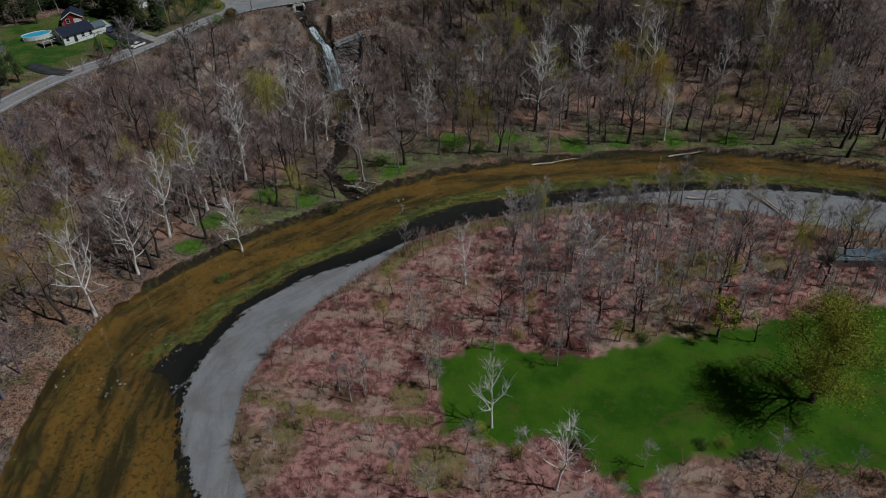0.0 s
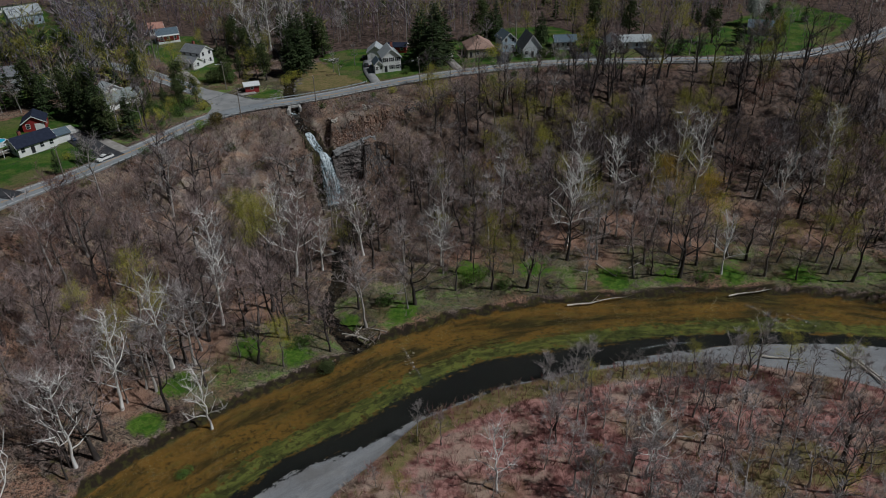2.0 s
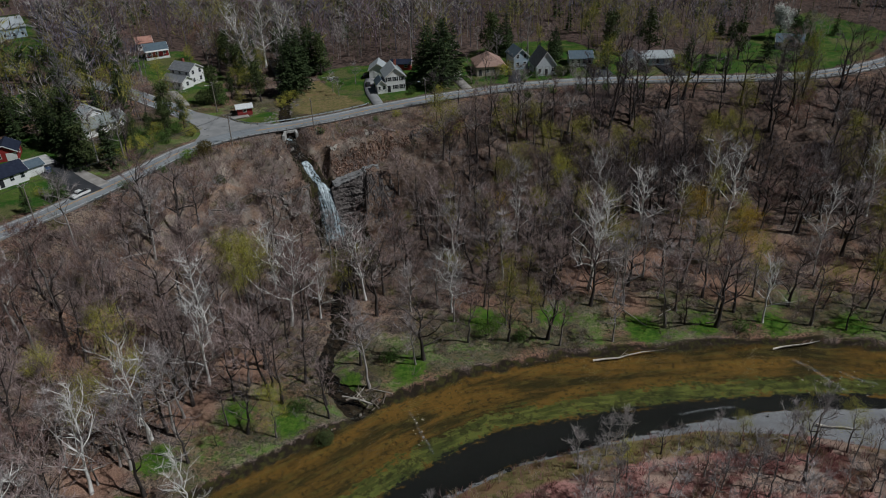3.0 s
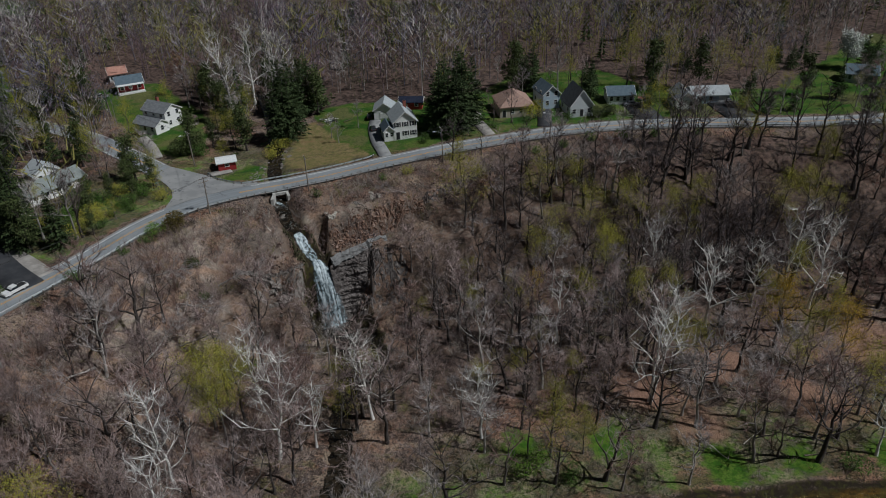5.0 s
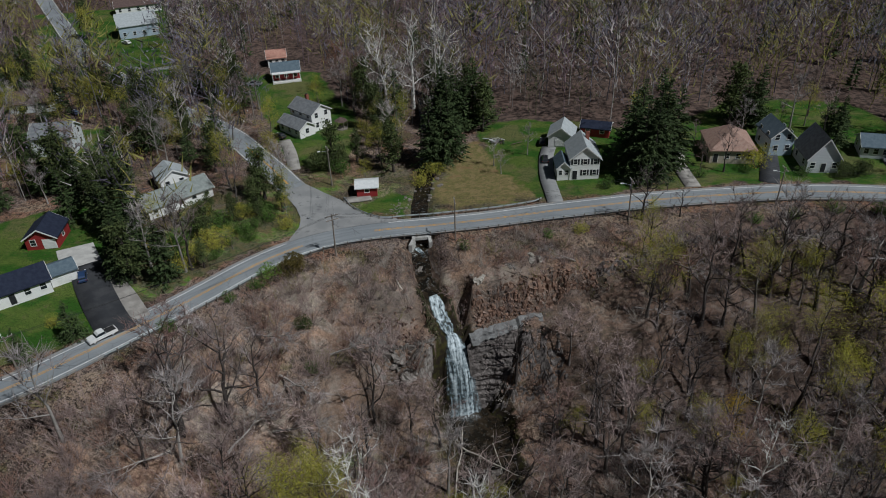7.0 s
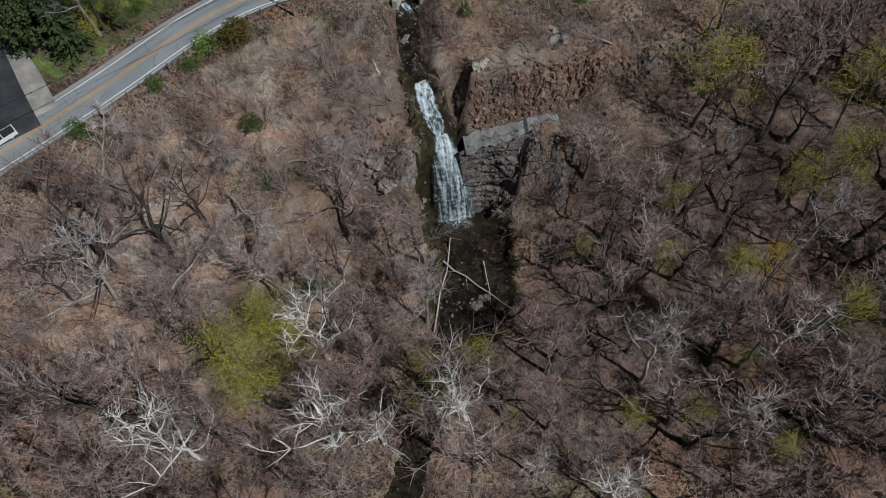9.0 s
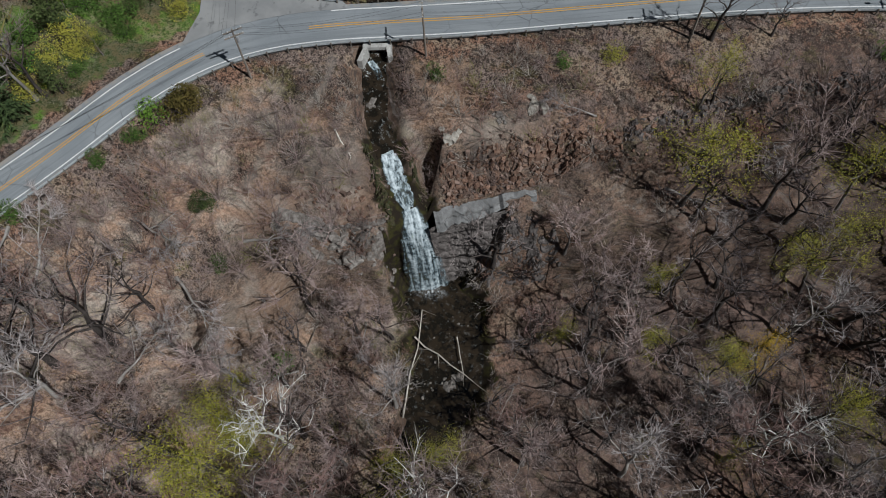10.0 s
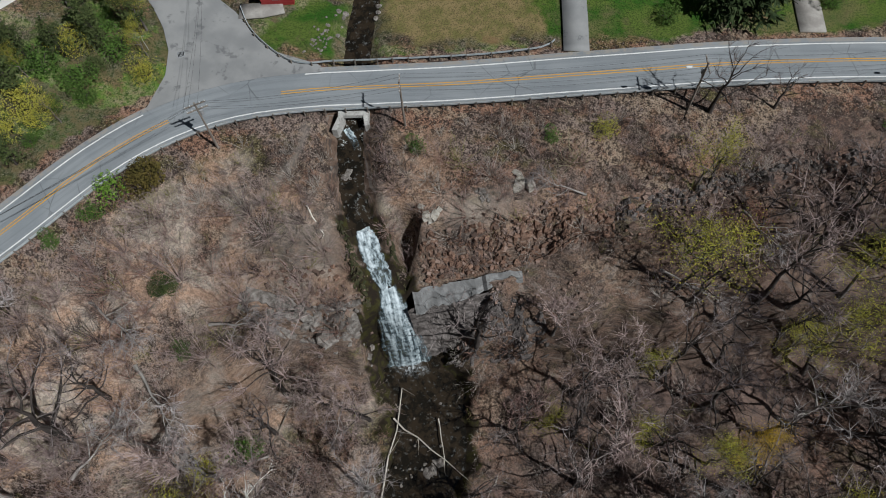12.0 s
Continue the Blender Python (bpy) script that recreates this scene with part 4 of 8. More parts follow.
for (x, y), z, dr in order:
    q = rnd.random()
    shady = 0.10 + (0.30 if y > 232 else 0.12) * max(0.0, min(1.0, (x + 25) / 45))
    grey = ripple(x, y, 39, 33) + rnd.uniform(-0.3, 0.3)
    olive = 0.55 if ripple(x, y, 47, 21) > 0.42 else 0.07
    kind = "bud" if q < olive else "dark" if q < olive + shady else "bare"
    if kind == "bud" and -95 < x < -14 and y > 212:
        kind = "bare"
    size = rnd.uniform(0.75, 1.38) * (1.12 if kind == "bud" else 1.0) * (0.6 if dr < 26 and -74 < x < 0 else 1.0)
    if made[kind] >= {"bare": 260, "dark": 330, "bud": 140}[kind]:
        rest.append((x, y, z - 0.1, size, kind))
        continue
    made[kind] += 1
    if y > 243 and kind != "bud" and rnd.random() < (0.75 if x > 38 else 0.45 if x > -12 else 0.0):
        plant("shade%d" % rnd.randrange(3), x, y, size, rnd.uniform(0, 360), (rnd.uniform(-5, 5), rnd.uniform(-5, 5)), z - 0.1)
        continue
    plant(kind + str((rnd.choice((1, 3)) if grey > 0.25 else rnd.choice((0, 2, 4, 2))) if kind == "bare" else rnd.randrange(3)), x, y, size, rnd.uniform(0, 360), (rnd.uniform(-5, 5), rnd.uniform(-5, 5)), z - 0.1)
print("woodland trees", made, len(rest))

# single trees on the south bank and round the houses
for key, x, y, s in [("willow", 65.6, 91.1, 1.2), ("yellow", 54, 109.4, 1.25), ("dark0", 9.1, 115.4, 0.8), ("dark1", 61.5, 127.1, 0.85), ("dark2", 90, 132.4, 0.9), ("bare1", -23.5, 96.6, 0.6), ("bud0", -15.9, 114.4, 0.6),
                     ("dark0", 22.3, 107, 0.75), ("bud1", -11.3, 74.3, 0.5), ("bare3", 3, 73, 0.6), ("bare2", 40.5, 128, 0.8), ("bare0", 27, 132.8, 0.75), ("bare4", 47, 148, 0.7), ("dark1", 61, 107.5, 0.5),
                     ("dark2", 40, 118, 0.7), ("bare1", 34, 122, 0.75), ("bare3", 52, 133, 0.7), ("bare2", 14, 140, 0.6), ("bare0", -8, 140, 0.55), ("dark0", 75, 128, 0.6), ("bare4", 20, 124, 0.7), ("bare2", 70, 140, 0.6),
                     ("fir0", -13, 294, 1.25), ("fir1", -9, 299, 1.5), ("fir2", -14, 301, 1.4), ("fir2", -10, 306, 1.45), ("fir0", -62, 295, 1.25), ("fir2", -59.5, 297, 1.2), ("fir1", -59, 318, 1.0), ("fir2", -66, 322, 1.0), ("fir0", -54, 323, 0.95), ("fir1", 12, 330, 0.8),
                     ("fir2", -103.8, 219.6, 0.55), ("fir0", -108, 212.5, 0.5), ("fir1", -106, 237, 0.9), ("fir2", -110, 242, 0.85), ("fir0", -116, 248, 0.9), ("fir1", -122, 252, 0.9), ("fir0", 88, 304, 0.5), ("fir2", 80, 303, 0.55),
                     ("blossom", 120, 339.5, 1.7), ("fir1", 33, 326, 0.6), ("fir2", 120, 325, 0.6)]:
    plant(key, x, y, s, rnd.uniform(0, 360))


# thicket of small trees between the lawn and the river
c = scatter(-32, 125, 56, 160, 5.2)
h, f = land(c[:, 0], c[:, 1])
ld = edge_dist(LAWN_SOUTH, c[:, 0], c[:, 1])
want = np.where((c[:, 0] > 12) & (c[:, 1] > 104), 0.85, 0.16)
keep = (f["gravel_in"] > 2) & (ld < -1) & (nprnd.uniform(size=len(c)) < want)
for (x, y), z in zip(c[keep], h[keep]):
    q = rnd.random()
    key = "bud%d" % rnd.randrange(3) if q < 0.16 else "dark%d" % rnd.randrange(3) if q < 0.22 else "young%d" % rnd.choice((0, 1, 1, 3, 3, 4))
    plant(key, x, y, rnd.uniform(0.45, 0.95) if x > 12 else rnd.uniform(0.3, 0.65), rnd.uniform(0, 360), (rnd.uniform(-6, 6), rnd.uniform(-6, 6)), z - 0.1)

# shrubs and saplings along the lawn's ragged edge
for i in range(len(LAWN_SOUTH)):
    (ax, ay), (bx, by) = LAWN_SOUTH[i - 1], LAWN_SOUTH[i]
    for k in range(int(math.hypot(bx - ax, by - ay) / 4.5)):
        t = rnd.random()
        x, y = ax + (bx - ax) * t + rnd.gauss(0, 1.8), ay + (by - ay) * t + rnd.gauss(0, 1.8)
        if x < 125 and y > 56:
            q = rnd.random()
            plant("yellow_shrub" if q < 0.35 else "juniper" if q < 0.45 else "green_shrub" if q < 0.6 else "young%d" % rnd.randrange(5), x, y, rnd.uniform(0.4, 0.8) if q < 0.6 else rnd.uniform(0.35, 0.6), rnd.uniform(0, 360))

YARD_FIRS = [("fir1", -10.5, 294.5, 1.35), ("fir2", -15.5, 297.5, 1.3), ("fir0", -6, 303, 1.3), ("dark0", -12, 277.2, 0.75), ("dark1", -4.5, 280, 0.45), ("yard1", -47, 298, 0.45), ("yard3", -44.5, 294, 0.4), ("yard1", -40, 305, 0.5), ("fir0", 31, 318, 0.9), ("fir2", 48, 312, 0.8), ("fir1", 76, 308, 0.8), ("pine0", 52, 326, 1.1), ("pine1", 66, 324, 1.1), ("bud0", 45, 330, 1.3), ("bud1", 58, 330, 1.3), ("bud2", 72, 325, 1.2), ("bud0", 84, 318, 1.1), ("pine0", 96, 316, 0.9), ("fir0", 104, 312, 0.8), ("yard1", 22, 326, 1.0)]
# leafy verge between the ranch house and the road
c = scatter(-116, -80, 226, 276, 4.3)
h, f = land(c[:, 0], c[:, 1])
keep = (f["road"] < -6.2) & (f["road"] > -20) & (f["side"] > 5.5) & (c[:, 1] > 240) & (np.hypot(c[:, 0] + 113, c[:, 1] - 265) > 8.5)
for (x, y), z in zip(c[keep], h[keep]):
    q = rnd.random()
    key = "yellow_shrub" if q < 0.30 else "green_shrub" if q < 0.50 else "juniper" if q < 0.64 else "pine%d" % rnd.randrange(2) if q < 0.84 else "bud%d" % rnd.randrange(3) if q < 0.95 else "yard1"
    plant(key, x, y, rnd.uniform(0.6, 1.25) if q < 0.64 else rnd.uniform(0.4, 0.72), rnd.uniform(0, 360), (0, 0), z - 0.05)
for key, x, y, s in BUDDING:
    plant(key, x, y, s * (1.3 if key[:3] in ("bud", "amb", "rus") and x > -110 else 1.0), rnd.uniform(0, 360))
# big dark trees over the eastern half of the scarp
for key, x, y, s in YARD_FIRS:
    plant(key, x, y, s, rnd.uniform(0, 360))
for x, y, s in [(-14, 232, 1.0), (-6, 240, 1.05), (2, 228, 1.1), (8, 246, 0.95), (-20, 222, 0.9), (14, 236, 1.1), (-2, 218, 1.0), (20, 250, 1.0), (-12, 246, 0.8), (26, 230, 1.1), (6, 258, 0.8), (-24, 236, 0.8), (16, 222, 1.1), (32, 244, 1.0), (-28, 226, 0.7), (-2, 264, 0.8), (8, 270, 0.8), (16, 268, 0.85), (24, 270, 0.8), (0, 253, 0.9), (12, 256, 0.9), (-10, 268, 0.6), (30, 268, 0.9)]:
    plant("dark%d" % rnd.randrange(3), x, y, s, rnd.uniform(0, 360), (rnd.uniform(-12, 12), rnd.uniform(-12, 12)))
# Trees in the shade tone added to darken the plain, with budding ones
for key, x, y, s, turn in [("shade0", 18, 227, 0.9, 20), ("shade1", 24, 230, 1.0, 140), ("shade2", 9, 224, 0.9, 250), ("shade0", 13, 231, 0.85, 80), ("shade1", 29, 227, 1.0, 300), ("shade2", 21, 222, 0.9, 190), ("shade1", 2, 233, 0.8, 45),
                           ("bud0", -8, 216, 0.75, 10), ("bud1", 0, 219, 0.8, 120), ("bud2", 6, 229, 0.7, 230), ("bud0", 12, 218, 0.75, 310)]:
    plant(key, x, y, s, turn)

# evergreens, shrubs and yard trees round the western houses
KEEP_OUT = [(-26.6, 297.5, 10), (-32.5, 312.5, 6), (-24.5, 318, 6), (6.5, 311.5, 9), (17, 317, 8), (25.5, 309.5, 8), (40, 318, 9), (62, 314, 13), (110, 333, 10), (-103, 309, 9), (-124, 346, 9), (-133, 358, 8), (-72, 278.5, 5),
            (-112, 265, 11), (-119, 273, 8), (-123.5, 231, 12), (-115, 237, 6), (-130, 245, 8), (-159, 284, 9), (-203, 382, 12), (-222, 410, 13), (-104, 258, 7), (-100, 252, 5), (-112, 262, 7), (-113, 266, 6), (-98, 302, 6), (-118, 222, 8), (-120, 340, 6), (-152, 277, 7), (-196, 372, 9), (-126, 238, 5), (-84, 284, 4), (-100, 262, 6), (-97, 257, 5), (-105, 254, 5), (-135, 226, 11), (-128, 221, 8), (-116, 226, 9), (-111, 306, 6), (-128, 240, 6), (-188, 309, 10), (-135, 228.5, 8), (-105, 230, 7), (-99, 224, 6), (-99, 296, 6), (-92, 312, 4)]
c = scatter(-215, -64, 190, 345, 5.0)
h, f = land(c[:, 0], c[:, 1])
lawn_d = np.full(len(c), -99.0)
for p in LAWNS[1:]:
    lawn_d = np.maximum(lawn_d, edge_dist(p, c[:, 0], c[:, 1]))
keep = (f["road"] < -7.5) & (f["side"] > 5.5) & (f["creek"] > 3) & (nprnd.uniform(size=len(c)) < np.where(lawn_d > 0, 0.10, 0.8))
for hx, hy, r in KEEP_OUT:
    keep &= np.hypot(c[:, 0] - hx, c[:, 1] - hy) > r
keep &= ~((c[:, 0] > -90) & (c[:, 1] < 283))
for (x, y), z in zip(c[keep], h[keep]):
    q = rnd.random()
    key = "fir%d" % rnd.randrange(3) if q < 0.17 else "pine%d" % rnd.randrange(2) if q < 0.42 else "bud%d" % rnd.randrange(3) if q < 0.72 else "yard%d" % rnd.randrange(5)
    plant(key, x, y, rnd.uniform(0.5, 1.05), rnd.uniform(0, 360), (rnd.uniform(-3, 3), rnd.uniform(-3, 3)), z - 0.1)

# grey trees that have come down on the western slope
for x, y, s, key, turn in [(-70, 226, 0.8, "bare1", 60), (-84, 218, 0.9, "bare3", 200), (-64, 234, 0.7, "bare1", 100), (-77, 231, 0.8, "bare3", 75), (-60, 228, 0.6, "bare1", 250), (-73, 212, 0.8, "bare3", 150), (-90, 224, 0.7, "bare1", 30),
                           (-55, 222, 0.6, "bare3", 310), (-48, 232, 0.5, "bare1", 20), (-68, 218, 0.7, "bare3", 95), (-81, 208, 0.8, "bare1", 330), (-24, 262, 0.5, "bare3", 280), (-12, 258, 0.6, "bare1", 70), (-5, 266, 0.6, "bare3", 40)]:
    tagged(plant(key, x, y, s, turn, (0, 0)), "grey dead tree leaning low over the slope", "tree").matrix_basis = pose(x, y, ground_z(x, y) + 0.3, 0, 0, turn) @ pose(0, 0, 0, rnd.uniform(58, 78)) @ Matrix.Diagonal((s, s, s, 1))

c = scatter(-14, 150, 299, 352, 6.0)
h, f = land(c[:, 0], c[:, 1])
keep = (f["road"] < -7) & (nprnd.uniform(size=len(c)) < 0.30)
for hx, hy, r in KEEP_OUT:
    keep &= np.hypot(c[:, 0] - hx, c[:, 1] - hy) > r - 1
for (x, y), z in zip(c[keep], h[keep]):
    q = rnd.random()
    key = "fir%d" % rnd.randrange(3) if q < 0.22 else "bud%d" % rnd.randrange(3) if q < 0.42 else "yard%d" % rnd.randrange(5)
    plant(key, x, y, rnd.uniform(0.4, 0.85), rnd.uniform(0, 360), (0, 0), z - 0.1)

# shrubs
for x, y, s, key in [(-76.3, 246.4, 1.35, "bronze_shrub"), (-79.8, 244, 1.15, "bright_shrub"), (-81, 241, 0.8, "green_shrub"), (-84, 236, 0.7, "green_shrub"), (-90, 226, 0.9, "green_shrub"), (-57, 136, 0.8, "green_shrub"), (-22, 188, 1.2, "green_shrub"),
                     (0, 196, 1.3, "bright_shrub"), (3, 199, 1.2, "bright_shrub"), (8, 195, 1.0, "green_shrub"), (-34, 164.5, 0.9, "juniper"), (-40, 172, 1.0, "green_shrub"), (60, 196, 1.2, "green_shrub"), (-58, 222, 1.2, "green_shrub"),
                     (-62, 218, 1.0, "yellow_shrub"), (-46, 262, 0.7, "green_shrub"), (-30, 268, 0.6, "green_shrub"), (-24, 270.5, 0.8, "yellow_shrub"), (-70, 236, 0.8, "juniper"), (-66, 230, 0.7, "green_shrub"), (-95, 262, 1.3, "yellow_shrub"),
                     (-92, 258, 1.2, "green_shrub"), (-90, 264, 1.3, "green_shrub"), (-97, 252, 1.3, "yellow_shrub"), (-100, 246, 1.2, "green_shrub"), (-94, 250, 1.0, "yellow_shrub"), (-103, 251, 1.3, "green_shrub"), (-98, 258, 1.4, "green_shrub"),
                     (-104, 258, 1.3, "juniper"), (-88, 288, 1.5, "juniper"), (-85, 290, 1.6, "juniper"), (-82, 287, 1.4, "green_shrub"), (-60, 291, 1.2, "yellow_shrub"), (-62, 287, 1.2, "yellow_shrub"), (-20, 290, 0.9, "green_shrub"),
                     (0, 298, 0.8, "green_shrub"), (10, 302.5, 0.7, "green_shrub"), (31, 304, 1.0, "juniper"), (34, 306, 1.1, "juniper"), (22, 303, 0.8, "green_shrub"), (54, 305.5, 0.7, "juniper"), (61, 306.5, 0.8, "juniper"), (12.5, 305, 1.7, "yellow_shrub"),
                     (10, 281, 0.8, "green_shrub"), (18, 284, 0.9, "green_shrub"), (26, 288, 0.9, "green_shrub"), (35, 289, 1.0, "green_shrub"), (44, 290, 0.9, "green_shrub"), (56, 290, 0.9, "green_shrub"), (-110, 222, 0.7, "yellow_shrub")]:
    plant(key, x, y, s, rnd.uniform(0, 360))


# the woods behind the houses: one sheet of many small trees
def woods(name, spots, heights, shapes, material, label, tints=(0.0, 1.0)):
    """Many small trees in one mesh; spots are x, y, z."""
    VV, FF, tint, at = [], [], [], 0
    for (x, y, z), s in zip(spots, heights):
        V, T = shapes[rnd.randrange(len(shapes))]
        a = rnd.uniform(0, 6.28)
        ca, sa = math.cos(a) * s, math.sin(a) * s
        VV.append(np.stack([V[:, 0] * ca - V[:, 1] * sa + x, V[:, 0] * sa + V[:, 1] * ca + y, V[:, 2] * s + z], 1))
        FF.append(T + at)
        tn = rnd.uniform(*tints)
        if name == "woods":
            patch_at = float(ripple(x, y, 90, 5))
            if patch_at > 0.25 and rnd.random() < 0.5:
                tn = rnd.uniform(0.66, 0.77)
            elif patch_at < -0.3 and rnd.random() < 0.45:
                tn = rnd.uniform(0.80, 0.91)
        tint.append(np.full(len(V), tn))
        at += len(V)
    co, tri = np.concatenate(VV).astype(np.float32), np.concatenate(FF).astype(np.int32)
    me = bpy.data.meshes.new(name)
    me.vertices.add(len(co))
    me.vertices.foreach_set("co", co.ravel())
    me.loops.add(tri.size)
    me.loops.foreach_set("vertex_index", tri.ravel())
    me.polygons.add(len(tri))
    me.polygons.foreach_set("loop_start", np.arange(0, tri.size, 3, dtype=np.int32))
    me.materials.append(material)
    me.update()
    ob = new(name, me)
    put_attr(ob, "tint", np.concatenate(tint))
    return tagged(ob, label, name, kind="stuff")


def triangles(*parts):
    V, T = [], []
    for v, fc in parts:
        b = len(V)
        V += v
        for q in fc:
            T.append((q[0] + b, q[1] + b, q[2] + b))
            if len(q) == 4:
                T.append((q[0] + b, q[2] + b, q[3] + b))
    return np.array(V), np.array(T)


g = Graph("far_twigs")
t = g.attr("tint").outputs["Fac"]
c1 = g.mix(g.ramp(t, 0.02, 0.30), (0.058, 0.051, 0.064), (0.176, 0.164, 0.204))
c1 = g.mix(g.ramp(t, 0.46, 0.48), c1, (0.185, 0.128, 0.150))
c1 = g.mix(g.ramp(t, 0.64, 0.66), c1, (0.235, 0.220, 0.062))
c1 = g.mix(g.ramp(t, 0.78, 0.80), c1, (0.360, 0.330, 0.315))
c1 = g.mix(g.ramp(t, 0.92, 0.93), c1, (0.075, 0.085, 0.035))
g.out(c1, 0.9)
g = Graph("brush_twigs")
t = g.attr("tint").outputs["Fac"]
c1 = g.mix(g.ramp(t, 0.0, 0.30), (0.030, 0.024, 0.022), (0.310, 0.234, 0.216))
c1 = g.mix(g.ramp(t, 0.50, 0.54), c1, (0.265, 0.160, 0.125))
c1 = g.mix(g.ramp(t, 0.66, 0.68), c1, (0.380, 0.340, 0.300))
c1 = g.mix(g.ramp(t, 0.90, 0.92), c1, (0.200, 0.190, 0.060))
g.out(c1, 0.9)


def far_tree(seed, H, twigs, leaves=0, wide=0.10):
    """A light tree for the woods: a thin trunk, limbs and many twigs."""
    r = random.Random(seed)
    V, T = [], []
    R0 = H * r.uniform(0.28, 0.36)
    tube(V, T, [Vector((0, 0, -0.3)), Vector((r.uniform(-0.4, 0.4), r.uniform(-0.4, 0.4), H * 0.5)), Vector((r.uniform(-0.8, 0.8), r.uniform(-0.8, 0.8), H * 0.95))], [0.09, 0.06, 0.015], 3)
    for k in range(9):
        z = H * r.uniform(0.35, 0.85)
        a = r.uniform(0, 6.28)
        sliver(V, T, Vector((0, 0, z)), Vector((math.cos(a), math.sin(a), r.uniform(0.5, 1.4))).normalized(), H * r.uniform(0.25, 0.38), 0.06, r)
    for k in range(twigs):
        a, z, q = r.uniform(0, 6.28), r.uniform(0.28, 1.0), math.sqrt(r.random())
        R = R0 * math.sin(math.pi * min(1, (z - 0.25) * 1.25)) ** 0.6 * q
        p = Vector((math.cos(a) * R, math.sin(a) * R, z * H))
        d = Vector((math.cos(a) * 0.6 + r.uniform(-0.6, 0.6), math.sin(a) * 0.6 + r.uniform(-0.6, 0.6), r.uniform(0.2, 1.2))).normalized()
        sliver(V, T, p, d, H * r.uniform(0.07, 0.16), r.uniform(0.5, 1.0) * wide, r)
    for k in range(leaves):
        a, z, q = r.uniform(0, 6.28), r.uniform(0.4, 1.0), math.sqrt(r.random())
        R = H * 0.32 * math.sin(math.pi * min(1, (z - 0.25) * 1.25)) ** 0.6 * q
        leaf(V, T, Vector((math.cos(a) * R, math.sin(a) * R, z * H)), r.uniform(0.12, 0.26), r)
    return triangles((V, T))


def thicket(seed, H, stems, spread=0.5, width=0.02):
    """A shrub of many stems that fork upward."""
    r = random.Random(seed)
    V, T = [], []
    for k in range(stems):
        a, q = r.uniform(0, 6.28), r.uniform(0.1, 1)
        d = Vector((math.cos(a) * q * spread, math.sin(a) * q * spread, r.uniform(0.5, 1))).normalized()
        p = Vector((math.cos(a) * q * 0.3, math.sin(a) * q * 0.3, -0.1))
        ln = H * r.uniform(0.5, 1)
        sliver(V, T, p, d, ln, width, r)
        for m in range(3):
            e = (d + Vector((r.uniform(-1, 1), r.uniform(-1, 1), r.uniform(-0.3, 0.7))) * 0.7).normalized()
            sliver(V, T, p + d * ln * r.uniform(0.35, 0.8), e, ln * r.uniform(0.25, 0.5), width * 0.8, r)
    return triangles((V, T))


c = np.concatenate([scatter(-400, 400, 318, 480, 6.2), scatter(-520, 520, 480, 780, 11.0), scatter(-340, -90, 180, 318, 7.0), scatter(60, 300, 180, 318, 7.0), scatter(-300, -88, 40, 180, 7.0)])
h, f = land(c[:, 0], c[:, 1])
lawn_d = np.full(len(c), -99.0)
for p in LAWNS + [DRY]:
    lawn_d = np.maximum(lawn_d, edge_dist(p, c[:, 0], c[:, 1]))
keep = (lawn_d < -1.5) & (np.abs(f["road"]) > 8) & (f["side"] > 5) & (f["north"] > 3) & ((f["road"] < 0) | (c[:, 0] < -140) | (c[:, 0] > 155)) & ((c[:, 1] > 332) | (np.abs(f["road"]) > 40) | (nprnd.uniform(size=len(c)) < 0.35))
for hx, hy, r in KEEP_OUT:
    keep &= np.hypot(c[:, 0] - hx, c[:, 1] - hy) > r + 2
far_shapes = [far_tree(90 + i, 13 + i % 4, 58, 40 if i in (2, 5) else 0, 0.125) for i in range(7)]
sp = np.column_stack([c[keep], h[keep]])
woods("woods", sp, [rnd.choice((0.8, 1.0, 1.2, 1.4, 1.75)) * rnd.uniform(0.9, 1.1) for _ in sp], far_shapes, MATS["far_twigs"], "leafless grey-brown woods behind the houses")
mid_shapes = [triangles(*broad_tree(120 + i, 14 + i % 3, 0.38, 6, 230, 0.3, 130 if i in (1, 3) else 0, 0.16, r0=0.015, tw=0.045, br=0.22)) for i in range(5)]
if rest:
    woods("scarp_woods", [q[:3] for q in rest], [q[3] for q in rest], mid_shapes, MATS["far_twigs"], "leafless trees on the outer scarp and flood plain", (0.12, 0.74))
# understorey on the flood plain and the scarp
c = np.concatenate([scatter(-130, 140, 125, 290, 3.8), scatter(-84, 10, 215, 272, 1.9)])
h, f = land(c[:, 0], c[:, 1])
keep = (f["north"] > 1.5) & (f["road"] > 5.6) & (f["creek"] > 0.8) & (nprnd.uniform(size=len(c)) < np.where(f["face"] > 0.5, 0.35, 0.62) * (ripple(c[:, 0], c[:, 1], 13, 53) > -0.3))
sp = np.column_stack([c[keep], h[keep]])
shrub_shapes = [thicket(140 + i, 2.6 + 0.5 * i, 10 + i, 0.6, 0.026) for i in range(5)]
woods("undergrowth", sp, [rnd.uniform(0.4, 1.15) for _ in sp], shrub_shapes, MATS["brush_twigs"], "leafless grey and brown brush under the trees")
c = scatter(-115, 30, 205, 276, 2.7)
h, f = land(c[:, 0], c[:, 1])
keep = (f["north"] > 4) & (f["road"] > 6.5) & (f["creek"] > 1.6) & (ripple(c[:, 0], c[:, 1], 17, 51) > -0.18) & (nprnd.uniform(size=len(c)) < np.where(c[:, 0] > -30, 0.6, 0.95))
sp = np.column_stack([c[keep], h[keep]])
